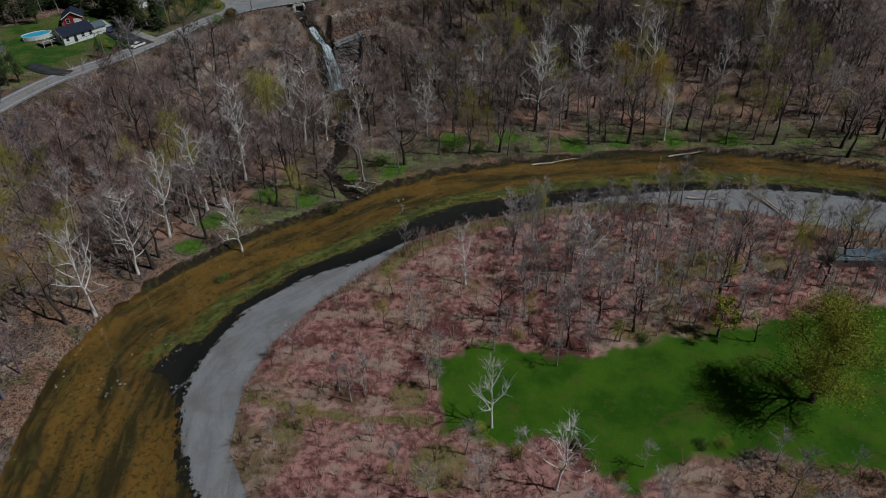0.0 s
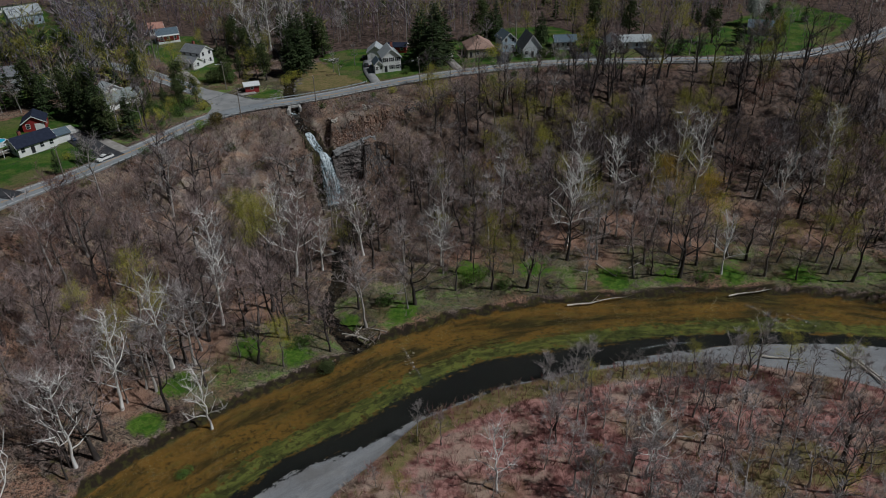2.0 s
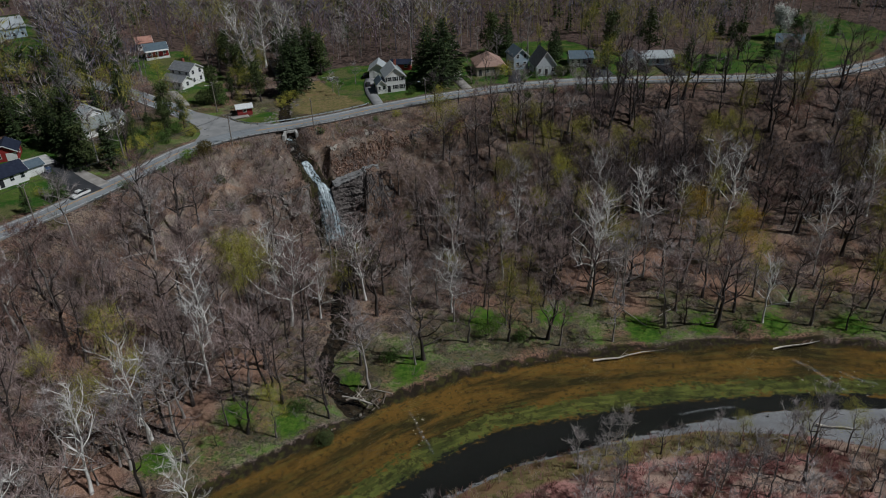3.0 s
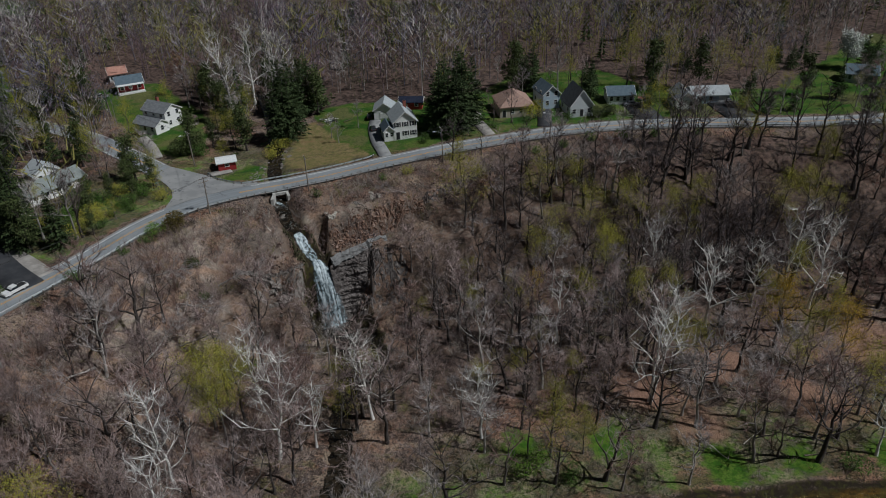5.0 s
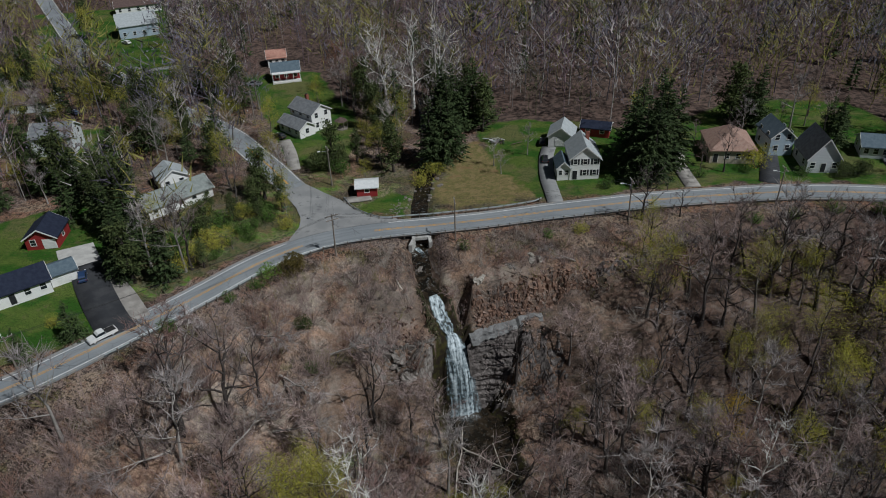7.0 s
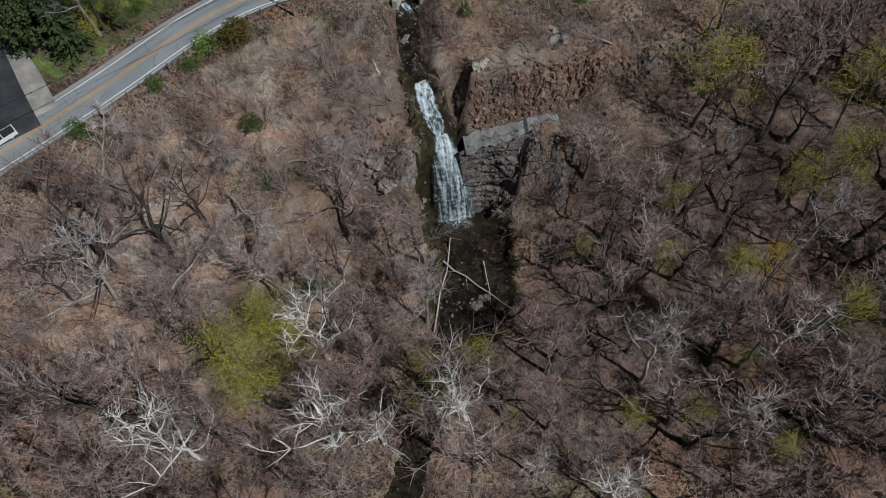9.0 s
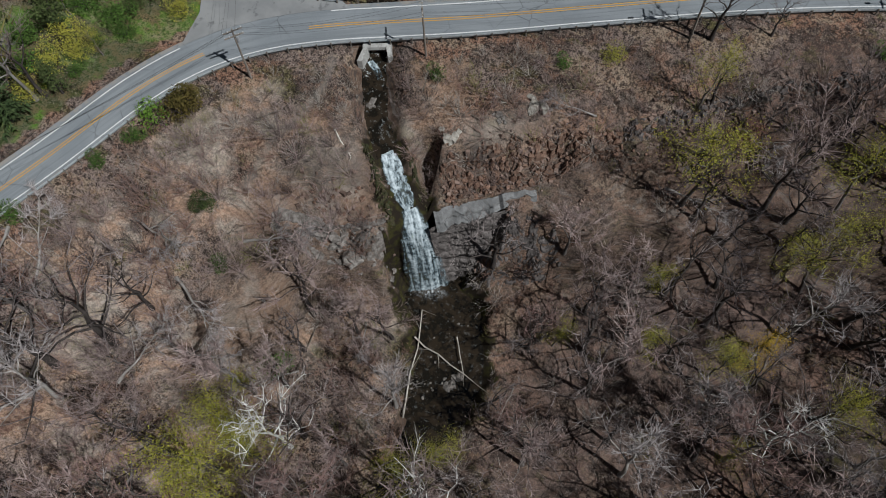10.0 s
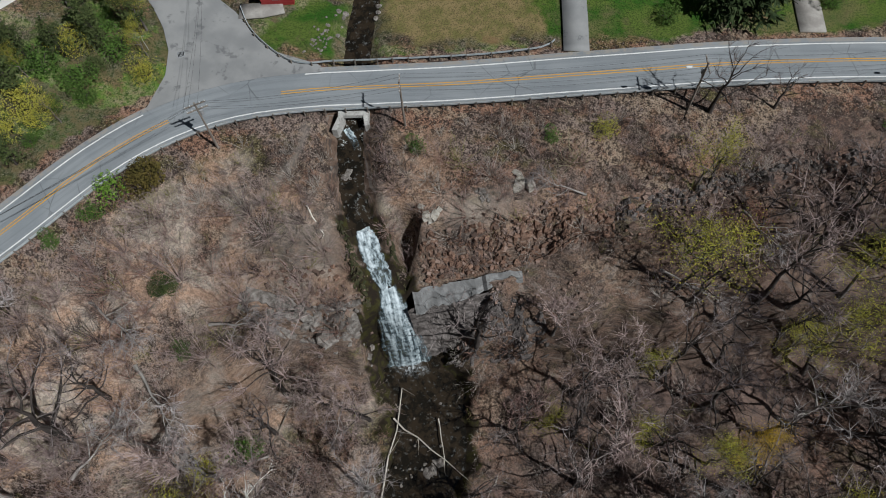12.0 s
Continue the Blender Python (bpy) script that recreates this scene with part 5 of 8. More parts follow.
woods("low_brush", sp, [rnd.uniform(0.5, 1.5) for _ in sp], [thicket(150 + i, 2.2 + 0.5 * i, 34, 1.3, 0.020) for i in range(4)], MATS["brush_twigs"], "sprawling grey leafless brush on the scarp")
c = np.concatenate([scatter(-118, -44, 140, 250, 3.2), scatter(-125, -50, 150, 220, 3.6)])
h, f = land(c[:, 0], c[:, 1])
keep = (f["north"] > 5) & (f["road"] > 10) & (f["creek"] > 3) & ((ripple(c[:, 0], c[:, 1], 21, 52) > -0.22) | (c[:, 1] < 218)) & ((f["north"] > 30) | (c[:, 0] < -84)) & (nprnd.uniform(size=len(c)) < 0.8)
sp = np.column_stack([c[keep], h[keep]])
woods("sapling_brush", sp, [rnd.uniform(0.6, 1.25) for _ in sp], [thicket(155 + i, 4.5 + i, 30, 0.75, 0.036) for i in range(4)], MATS["brush_twigs"], "hazy mauve-grey saplings on the western slope", (0.06, 0.62))
# red-stemmed brush on the south bank
g = Graph("red_stems")
t = g.attr("tint").outputs["Fac"]
c1 = g.mix(g.ramp(t, 0.0, 0.6), (0.235, 0.095, 0.090), (0.460, 0.270, 0.246))
c1 = g.mix(g.ramp(t, 0.58, 0.66), c1, (0.44, 0.35, 0.27))
c1 = g.mix(g.ramp(t, 0.84, 0.86), c1, (0.085, 0.025, 0.022))
c1 = g.mix(g.ramp(t, 0.93, 0.95), c1, (0.16, 0.15, 0.05))
g.out(c1, 0.9)
c = scatter(-45, 130, 50, 165, 1.7)
h, f = land(c[:, 0], c[:, 1])
ld = edge_dist(LAWN_SOUTH, c[:, 0], c[:, 1])
keep = (f["gravel_in"] > 0.5) & (ld < -0.5) & (nprnd.uniform(size=len(c)) < 0.75)
sp = np.column_stack([c[keep], h[keep]])
stem_shapes = [thicket(160 + i, 2.2 + 0.6 * i, 10, 0.35, 0.036) for i in range(4)]
woods("red_brush", sp, [rnd.uniform(0.5, 1.2) for _ in sp], stem_shapes, MATS["red_stems"], "dense pinkish-red leafless stems on the river bank")
# dark evergreens standing in the woods
c = np.concatenate([scatter(-380, 380, 326, 470, 19), scatter(-500, 500, 470, 760, 34)])
h, f = land(c[:, 0], c[:, 1])
lawn_d = np.full(len(c), -99.0)
for p in LAWNS + [DRY]:
    lawn_d = np.maximum(lawn_d, edge_dist(p, c[:, 0], c[:, 1]))
keep = (lawn_d < -2) & (f["road"] < -20) & (f["side"] > 7) & (nprnd.uniform(size=len(c)) < np.where(ripple(c[:, 0], c[:, 1], 110, 9) > 0.2, 0.95, 0.25))
sp = np.column_stack([c[keep], h[keep]])


def far_fir(seed, H):
    r = random.Random(seed)
    V, T = [], []
    for k in range(150):
        t = r.random()
        a, R = r.uniform(0, 6.28), H * 0.2 * (1 - t) + 0.2
        p = Vector((0, 0, H * (0.12 + 0.86 * t)))
        d = Vector((math.cos(a), math.sin(a), r.uniform(-0.5, 0.3))).normalized()
        sliver(V, T, p + d * R * 0.25, d, R * r.uniform(0.5, 1.0), 0.16 + 0.1 * R, r)
    return triangles((V, T))


woods("evergreen_woods", sp, [rnd.uniform(0.7, 1.2) for _ in sp], [far_fir(180 + i, 15) for i in range(3)], MATS["needle_dark"], "dark evergreens scattered through the woods")


# ---------------------------------------------------------------- houses
def part(name, bm, material, parent, label=""):
    me = bpy.data.meshes.new(name)
    bm.to_mesh(me)
    bm.free()
    me.materials.append(MATS[material])
    ob = new(name, me)
    ob.parent = parent
    if label:
        ob["label"] = label
    return ob


def box(x0, x1, y0, y1, z0, z1, bevel=0.0):
    bm = bmesh.new()
    bmesh.ops.create_cube(bm, size=1, matrix=Matrix.Translation(((x0 + x1) / 2, (y0 + y1) / 2, (z0 + z1) / 2)) @ Matrix.Diagonal((x1 - x0, y1 - y0, z1 - z0, 1)))
    if bevel:
        bmesh.ops.bevel(bm, geom=bm.edges[:], offset=bevel, segments=2, affect="EDGES")
    return bm


def solid(verts, faces):
    bm = bmesh.new()
    vs = [bm.verts.new(v) for v in verts]
    for fc in faces:
        bm.faces.new([vs[i] for i in fc])
    bmesh.ops.recalc_face_normals(bm, faces=bm.faces[:])
    return bm


for name, a, b in [("siding_white", (0.80, 0.80, 0.78), (0.86, 0.86, 0.84)), ("siding_grey", (0.40, 0.42, 0.44), (0.48, 0.50, 0.52)), ("siding_blue", (0.36, 0.45, 0.54), (0.44, 0.53, 0.60)),
                   ("siding_tan", (0.46, 0.40, 0.33), (0.54, 0.47, 0.40)), ("siding_red", (0.26, 0.025, 0.025), (0.33, 0.04, 0.04)), ("siding_pale", (0.55, 0.58, 0.60), (0.62, 0.65, 0.67))]:
    plain(name, a, b, 1.2, 0.6, stretch=(0.3, 0.3, 6))
for name, a, b in [("roof_grey", (0.15, 0.16, 0.17), (0.22, 0.23, 0.24)), ("roof_navy", (0.012, 0.017, 0.036), (0.020, 0.027, 0.050)), ("roof_blue", (0.085, 0.12, 0.15), (0.12, 0.16, 0.19)), ("roof_pale", (0.34, 0.37, 0.38), (0.42, 0.45, 0.46)),
                   ("roof_sage", (0.20, 0.225, 0.215), (0.27, 0.295, 0.28)), ("roof_tan", (0.30, 0.19, 0.15), (0.38, 0.26, 0.21)), ("roof_orange", (0.40, 0.20, 0.15), (0.48, 0.27, 0.21)), ("roof_metal", (0.60, 0.62, 0.62), (0.68, 0.69, 0.68)), ("roof_brown", (0.09, 0.06, 0.055), (0.13, 0.09, 0.08))]:
    plain(name, a, b, 1.5, 0.85, bump=0.4)
plain("trim_white", (0.74, 0.74, 0.72), (0.80, 0.80, 0.78), 2, 0.5)
plain("shutter_dark", (0.02, 0.022, 0.026), (0.035, 0.036, 0.04), 2, 0.5)
plain("brick_red", (0.22, 0.07, 0.05), (0.30, 0.11, 0.08), 3, 0.9)
g = Graph("window_glass")
g.out((0.02, 0.025, 0.03), 0.05, 0, 0.6)


def window(parent, x, z, y, w, h, side, shutters=False):
    """A window on the wall at y (side 'f' or 'b') or at x = y (side 'l' or 'r')."""
    turn = {"f": 0, "b": 180, "l": 270, "r": 90}[side]
    m = pose(x, y, z) if side in "fb" else pose(y, x, z)
    m = m @ pose(0, 0, 0, 0, 0, turn)
    bm = bmesh.new()
    for a in (box(-w / 2 - 0.1, w / 2 + 0.1, -0.05, 0.02, h / 2, h / 2 + 0.1), box(-w / 2 - 0.1, w / 2 + 0.1, -0.08, 0.02, -h / 2 - 0.1, -h / 2), box(-w / 2 - 0.1, -w / 2, -0.05, 0.02, -h / 2, h / 2), box(w / 2, w / 2 + 0.1, -0.05, 0.02, -h / 2, h / 2),
              box(-w / 2, w / 2, -0.035, 0.02, -0.03, 0.03)):
        me = bpy.data.meshes.new("t")
        a.to_mesh(me)
        a.free()
        bm.from_mesh(me)
        bpy.data.meshes.remove(me)
    bm.transform(m)
    fr = part("window", bm, "trim_white", parent)
    bm = box(-w / 2, w / 2, -0.02, 0.02, -h / 2, h / 2)
    bm.transform(m)
    part("pane", bm, "window_glass", fr)
    if shutters:
        for s in (-1, 1):
            bm = box(s * (w / 2 + 0.32) - 0.2, s * (w / 2 + 0.32) + 0.2, -0.06, 0.02, -h / 2 - 0.05, h / 2 + 0.05)
            bm.transform(m)
            part("shutter", bm, "shutter_dark", fr)


def house_block(top, w, d, wh, rh, wall, roof, ox=0.0, oy=0.0, along="y", hip=0.0, over=0.4, base=0.0, door=None, garage=None, rows=1, front=3, sides=2, shutters=False, chimney=None, win=(1.0, 1.3)):
    """One gabled or hipped block of a house; along: the way its ridge runs; the front is at -y."""
    x0, x1, y0, y1 = ox - w / 2, ox + w / 2, oy - d / 2, oy + d / 2
    b, e, r = base, base + wh, base + wh + rh
    if along == "y":
        peak = [(ox, y0 + hip, r), (ox, y1 - hip, r)]
    else:
        peak = [(x0 + hip, oy, r), (x1 - hip, oy, r)]
    v = [(x0, y0, b - 0.8), (x1, y0, b - 0.8), (x1, y1, b - 0.8), (x0, y1, b - 0.8), (x0, y0, e), (x1, y0, e), (x1, y1, e), (x0, y1, e)] + peak
    if along == "y":
        fc = [(0, 1, 5, 8, 4), (2, 3, 7, 9, 6), (1, 2, 6, 5), (3, 0, 4, 7), (5, 6, 9, 8), (7, 4, 8, 9), (3, 2, 1, 0)]
    else:
        fc = [(0, 1, 5, 4), (2, 3, 7, 6), (1, 2, 6, 9, 5), (3, 0, 4, 8, 7), (4, 5, 9, 8), (6, 7, 8, 9), (3, 2, 1, 0)]
    if hip:
        fc = [(0, 1, 5, 4), (2, 3, 7, 6), (1, 2, 6, 5), (3, 0, 4, 7), (3, 2, 1, 0), (4, 5, 6, 7)]
    part("wall", solid(v, fc), wall, top)
    # roof slabs with thickness
    half = (w if along == "y" else d) / 2
    k = rh / half
    th = 0.22
    if hip:
        o = over
        a = [(x0 - o, y0 - o, e - o * k * 0.6), (x1 + o, y0 - o, e - o * k * 0.6), (x1 + o, y1 + o, e - o * k * 0.6), (x0 - o, y1 + o, e - o * k * 0.6)] + [(p[0], p[1], p[2] + 0.1) for p in peak]
        lo = [(p[0], p[1], p[2] - th) for p in a]
        top_f = [(0, 1, 4), (1, 2, 5, 4), (2, 3, 5), (3, 0, 4, 5)] if along == "y" else [(0, 1, 5, 4), (1, 2, 5), (2, 3, 4, 5), (3, 0, 4)]
        fcs = top_f + [tuple(i + 6 for i in reversed(q)) for q in top_f] + [(i, (i + 1) % 4, (i + 1) % 4 + 6, i + 6) for i in range(4)]
        part("roof", solid(a + lo, fcs), roof, top)
    else:
        for s in (-1, 1):
            if along == "y":
                q = [(ox, y0 - over, r + 0.12), (ox, y1 + over, r + 0.12), (ox + s * (half + over), y1 + over, e - over * k + 0.12), (ox + s * (half + over), y0 - over, e - over * k + 0.12)]
            else:
                q = [(x0 - over, oy, r + 0.12), (x1 + over, oy, r + 0.12), (x1 + over, oy + s * (half + over), e - over * k + 0.12), (x0 - over, oy + s * (half + over), e - over * k + 0.12)]
            lo = [(p[0], p[1], p[2] - th) for p in q]
            part("roof", solid(q + lo, [(0, 1, 2, 3), (7, 6, 5, 4), (0, 4, 5, 1), (1, 5, 6, 2), (2, 6, 7, 3), (3, 7, 4, 0)]), roof, top)
        # white verge boards
        for s in (-1, 1):
            for yy in ((y0 - over, y1 + over) if along == "y" else (x0 - over, x1 + over)):
                t = 0.06
                if along == "y":
                    q = [(ox, yy, r + 0.1), (ox + s * (half + over), yy, e - over * k + 0.1)]
                    n = Vector((0, t, 0))
                else:
                    q = [(yy, oy, r + 0.1), (yy, oy + s * (half + over), e - over * k + 0.1)]
                    n = Vector((t, 0, 0))
                vs = []
                for sg in (-1, 1):
                    for p in q:
                        vs += [tuple(Vector(p) + n * sg), tuple(Vector(p) + n * sg - Vector((0, 0, 0.3)))]
                part("verge_board", solid(vs, [(0, 1, 3, 2), (4, 6, 7, 5), (0, 2, 6, 4), (1, 5, 7, 3), (0, 4, 5, 1), (2, 3, 7, 6)]), "trim_white", top)
    for lev in range(rows):
        z = b + 1.6 + lev * 2.7
        for i in range(front):
            if (door == i and lev == 0) or (garage == i and lev == 0):
                continue
            window(top, x0 + w * (i + 0.5) / front, z, y0, win[0], win[1], "f", shutters)
            window(top, x0 + w * (i + 0.5) / front, z, y1, win[0], win[1], "b")
        for i in range(sides):
            window(top, y0 + d * (i + 0.5) / sides, z, x0, win[0], win[1], "l")
            window(top, y0 + d * (i + 0.5) / sides, z, x1, win[0], win[1], "r")
    if door is not None:
        xd = x0 + w * (door + 0.5) / front
        dr = part("door", box(xd - 0.5, xd + 0.5, y0 - 0.06, y0 + 0.02, b, b + 2.1), "shutter_dark", top)
        part("door_frame", box(xd - 0.62, xd + 0.62, y0 - 0.04, y0 + 0.015, b, b + 2.22), "trim_white", dr)
    if garage is not None:
        xd = x0 + w * (garage + 0.5) / front
        gd = part("garage_door", box(xd - 1.3, xd + 1.3, y0 - 0.05, y0 + 0.02, b, b + 2.2), "trim_white", top)
        for j in range(1, 4):
            part("panel", box(xd - 1.28, xd + 1.28, y0 - 0.075, y0 - 0.045, b + 0.55 * j - 0.5, b + 0.55 * j - 0.04), "trim_white", gd)
    if chimney:
        ch = part("chimney", box(chimney[0] - 0.4, chimney[0] + 0.4, chimney[1] - 0.4, chimney[1] + 0.4, b, r + 0.9), "brick_red", top)
        part("flue", box(chimney[0] - 0.2, chimney[0] + 0.2, chimney[1] - 0.2, chimney[1] + 0.2, r + 0.9, r + 1.15), "shutter_dark", ch)


def house(name, label, x, y, turn, category="house"):
    ob = new(name)
    ob.matrix_basis = pose(x, y, ground_z(x, y) + 0.15, 0, 0, turn)
    return tagged(ob, label, category)


h = house("colonial_house", "white gable-fronted house with grey roof and dark shutters", -26.2, 297.0, 14)
house_block(h, 6.6, 8.6, 5.2, 2.8, "siding_white", "roof_pale", rows=2, front=3, sides=3, shutters=True, door=0, win=(0.8, 1.25), chimney=(1.2, 2.0))
house_block(h, 2.8, 5.5, 3.0, 1.4, "siding_white", "roof_blue", ox=-4.7, oy=-1.4, front=2, sides=1, win=(0.7, 1.1))
h = house("garage", "small white gabled garage behind the house", -32.5, 312.5, 0, "garage")
house_block(h, 6, 6.5, 2.7, 2.2, "siding_white", "roof_pale", garage=0, front=1, sides=1)
h = house("red_shed", "low red shed with a dark roof", -24.5, 318, -4, "shed")
house_block(h, 7, 4.5, 2.3, 1.0, "siding_red", "roof_navy", along="x", front=2, sides=1)
h = house("hip_house", "tan bungalow with a hipped reddish roof", 6.5, 311.5, 8)
house_block(h, 10, 11, 3.2, 3.2, "siding_tan", "roof_tan", hip=4.0, front=4, sides=2, door=0)
h = house("blue_house", "pale blue house with a gabled grey-blue roof", 17.2, 316, 16)
house_block(h, 5.4, 8, 4.4, 2.4, "siding_blue", "roof_blue", front=2, rows=2)
h = house("steep_house", "grey house with a steep gable facing the road", 25.5, 309.5, 10)
house_block(h, 7, 9, 3.4, 4.6, "siding_pale", "roof_grey", front=3, door=1)
h = house("low_house", "low grey house beside a wide drive", 40, 318, 0)
house_block(h, 8, 6.5, 2.8, 1.8, "siding_pale", "roof_blue", along="x", front=4)
h = house("split_house", "blue-grey split-level house with two gables", 58, 313, 0)
house_block(h, 6, 9, 3.0, 2.2, "siding_white", "roof_grey", front=2)
house_block(h, 11, 7, 2.8, 1.7, "siding_blue", "roof_pale", ox=8.6, oy=3, along="x", front=3, garage=2)
h = house("far_house", "grey house under a flowering tree", 119, 328, -20)
house_block(h, 9, 6.5, 2.8, 2.2, "siding_grey", "roof_blue", along="x", rows=1, front=4)
h = house("white_house", "white two-level house with grey roofs", -101.2, 313.5, -28)
house_block(h, 9.5, 6.5, 5.0, 2.0, "siding_white", "roof_grey", along="x", rows=2, front=3, chimney=(-2.0, 1.0))
house_block(h, 9.0, 5.0, 2.7, 1.5, "siding_white", "roof_grey", oy=-5.78, ox=1.2, along="x", front=3, sides=1)
h = house("porch_house", "brick-red and white house with a slate roof and porch", -124, 346, 28)
house_block(h, 8.5, 6.5, 2.8, 2.0, "siding_red", "roof_blue", along="x", front=3)
part("porch_roof", box(-4.4, 4.4, -5.4, -3.3, 2.55, 2.75, 0.04), "trim_white", h)
for k in range(5):
    part("porch_post", box(-4.2 + k * 2.1 - 0.08, -4.2 + k * 2.1 + 0.08, -5.3, -5.14, -0.3, 2.56), "trim_white", h)
part("porch_floor", box(-4.4, 4.4, -5.4, -3.3, -0.4, 0.1), "trim_white", h)
h = house("orange_roof_house", "white house with a faded orange roof", -133, 358, 28)
house_block(h, 6, 6, 3.0, 1.8, "siding_white", "roof_orange", along="x", front=3)
h = house("red_shed", "dark red shed with a pale flat-pitched roof", -73, 280.2, 20, "shed")
house_block(h, 4.6, 4.2, 2.2, 0.7, "siding_red", "roof_metal", along="x", front=1, sides=1)
h = house("long_house", "long low house with a pale grey roof", -113.3, 265.3, 58)
house_block(h, 15, 7.4, 2.3, 1.9, "siding_white", "roof_sage", along="x", front=5)
h = house("white_cottage", "small white cottage with a pale roof", -119, 273, 50)
house_block(h, 6.5, 6, 2.8, 2.0, "siding_white", "roof_pale", front=2)
h = house("ranch_house", "long white ranch house with a navy roof", -122.4, 227.9, 52)
house_block(h, 10.5, 6.8, 2.7, 1.9, "siding_white", "roof_navy", along="x", front=4, door=1, sides=2, chimney=(-2.0, 1.0))
house_block(h, 4.6, 4.6, 2.3, 1.0, "siding_white", "roof_blue", ox=7.7, oy=0.2, along="x", front=1, sides=1, garage=0)
h = house("red_garage", "red garage with a white door and navy roof", -130, 245, 22, "garage")
house_block(h, 6.2, 7, 2.7, 1.9, "siding_red", "roof_navy", garage=1, front=2, sides=1)
h = house("grey_house", "two-storey pale grey house among trees", -159, 284, 20)
house_block(h, 10, 8, 5.0, 2.4, "siding_pale", "roof_grey", rows=2, along="x")
h = house("big_blue_house", "large blue-grey house with a pale roof", -203, 382, 40)
house_block(h, 14, 11, 4.6, 3.4, "siding_blue", "roof_pale", rows=1, along="x", front=4)
h = house("brown_house", "long low house with a brown roof", -222, 410, 35)
house_block(h, 18, 8, 3.0, 2.2, "siding_white", "roof_brown", along="x", front=5)
h = house("tan_house", "weathered house with a brownish roof among trees", -188, 309, 25)
house_block(h, 12, 8, 3.0, 2.4, "siding_pale", "roof_brown", along="x", front=4)


h = house("long_shed", "long low grey shed on the river bank", 96, 133.6, -3, "shed")
house_block(h, 15, 4.2, 2.0, 1.1, "siding_grey", "roof_blue", along="x", front=4, sides=1)
# heap of old boards on the lawn
scrap = new("scrap_heap")
scrap.matrix_basis = pose(-48.7, 311.0, ground_z(-48.7, 311.0))
tagged(scrap, "heap of pale boards and dark scrap on the lawn", "scrap heap")
heap = random.Random(31)
for k in range(18):
    bm = box(-heap.uniform(0.7, 1.6), heap.uniform(0.7, 1.6), -0.12, 0.12, -0.03, 0.03)
    bm.transform(pose(heap.gauss(0, 1.6), heap.gauss(0, 0.7), 0.1 + 0.05 * k, heap.uniform(-12, 12), heap.uniform(-14, 14), heap.uniform(0, 180)))
    part("board", bm, ("trim_white", "roof_pale", "shutter_dark", "roof_brown")[k % 4], scrap)


# ---------------------------------------------------------------- creek, falls and pool
g = Graph("creek_water")
P = g.pos()
foam = g.ramp(g.noise(P, 1.6, 5, 0.75), 0.56, 0.66)
base = g.mix(g.ramp(g.noise(P, 0.7, 3), 0.4, 0.6), (0.012, 0.010, 0.007), (0.030, 0.022, 0.014))
g.bump(g.noise(P, 2.2, 3), 0.35, 0.1)
g.out(g.mix(g.math("MULTIPLY", foam, g.attr("foam").outputs["Fac"]), base, (0.65, 0.68, 0.68)), 0.12, 0, 0.5)
CR = resample([Vector(p) for p in CREEK], 0.8)
CW = np.array([land(np.array([p.x]), np.array([p.y]))[1]["creek"][0] for p in CR])
RUN = np.array([land(np.array([p.x]), np.array([p.y]))[1]["creek_run"][0] for p in CR])


def creek_piece(name, r0, r1, label, foam_of):
    idx = [i for i in range(len(CR)) if r0 <= RUN[i] <= r1]
    line = [CR[i] for i in idx]
    halfw = [-CW[i] + 0.9 for i in idx]
    verts, fo = [], []
    for k, p in enumerate(line):
        a, b = line[max(k - 1, 0)], line[min(k + 1, len(line) - 1)]
        t = (b - a).to_2d().normalized()
        for m in range(5):
            o = halfw[k] * (m / 2 - 1)
            verts.append((p.x + t.y * o, p.y - t.x * o, p.z - 0.12))
            fo.append(foam_of(RUN[idx[k]]))
    faces = [(k * 5 + m, k * 5 + m + 1, k * 5 + m + 6, k * 5 + m + 5) for k in range(len(line) - 1) for m in range(4)]
    ob = link_mesh(name, verts, faces, MATS["creek_water"], smooth_shade=True)
    put_attr(ob, "foam", fo)
    return tagged(ob, label, "creek", kind="structure")


creek_piece("creek", 0, 66, "small rocky creek running to the culvert", lambda r: 0.15)
creek_piece("creek", 72.5, 89, "dark creek with white riffles above the falls", lambda r: 0.9 if r < 77 else 0.25)
creek_piece("pool", 98.2, 177, "dark brown plunge pool and creek below the falls", lambda r: 0.6 if r < 101.5 else 0.10)

g = Graph("falling_water")
uvx, uvy = g.attr("across").outputs["Fac"], g.attr("down").outputs["Fac"]
vec = g.n("CombineXYZ", X=g.math("MULTIPLY", uvx, 1.6), Y=g.math("MULTIPLY", uvy, 0.13)).outputs[0]
s1, s2 = g.noise(vec, 1.2, 4, 0.6), g.noise(vec, 3.4, 4, 0.65)
clump = g.noise(g.pos(), 1.5, 4, 0.7)
body = g.math("ADD", g.math("MULTIPLY", g.ramp(s1, 0.30, 0.70), 0.24), g.math("ADD", g.math("MULTIPLY", s2, 0.16), g.math("MULTIPLY", clump, 0.60)))
body = g.math("ADD", body, g.attr("body").outputs["Fac"])
col = g.mix(g.ramp(body, 0.50, 0.92), (0.13, 0.19, 0.22), (0.64, 0.71, 0.74))
g.bump(s2, 0.4, 0.2)
g.out(col, 0.55, 0, 0.4)
g.put(g.b.inputs["Alpha"], g.ramp(body, 0.42, 0.82))


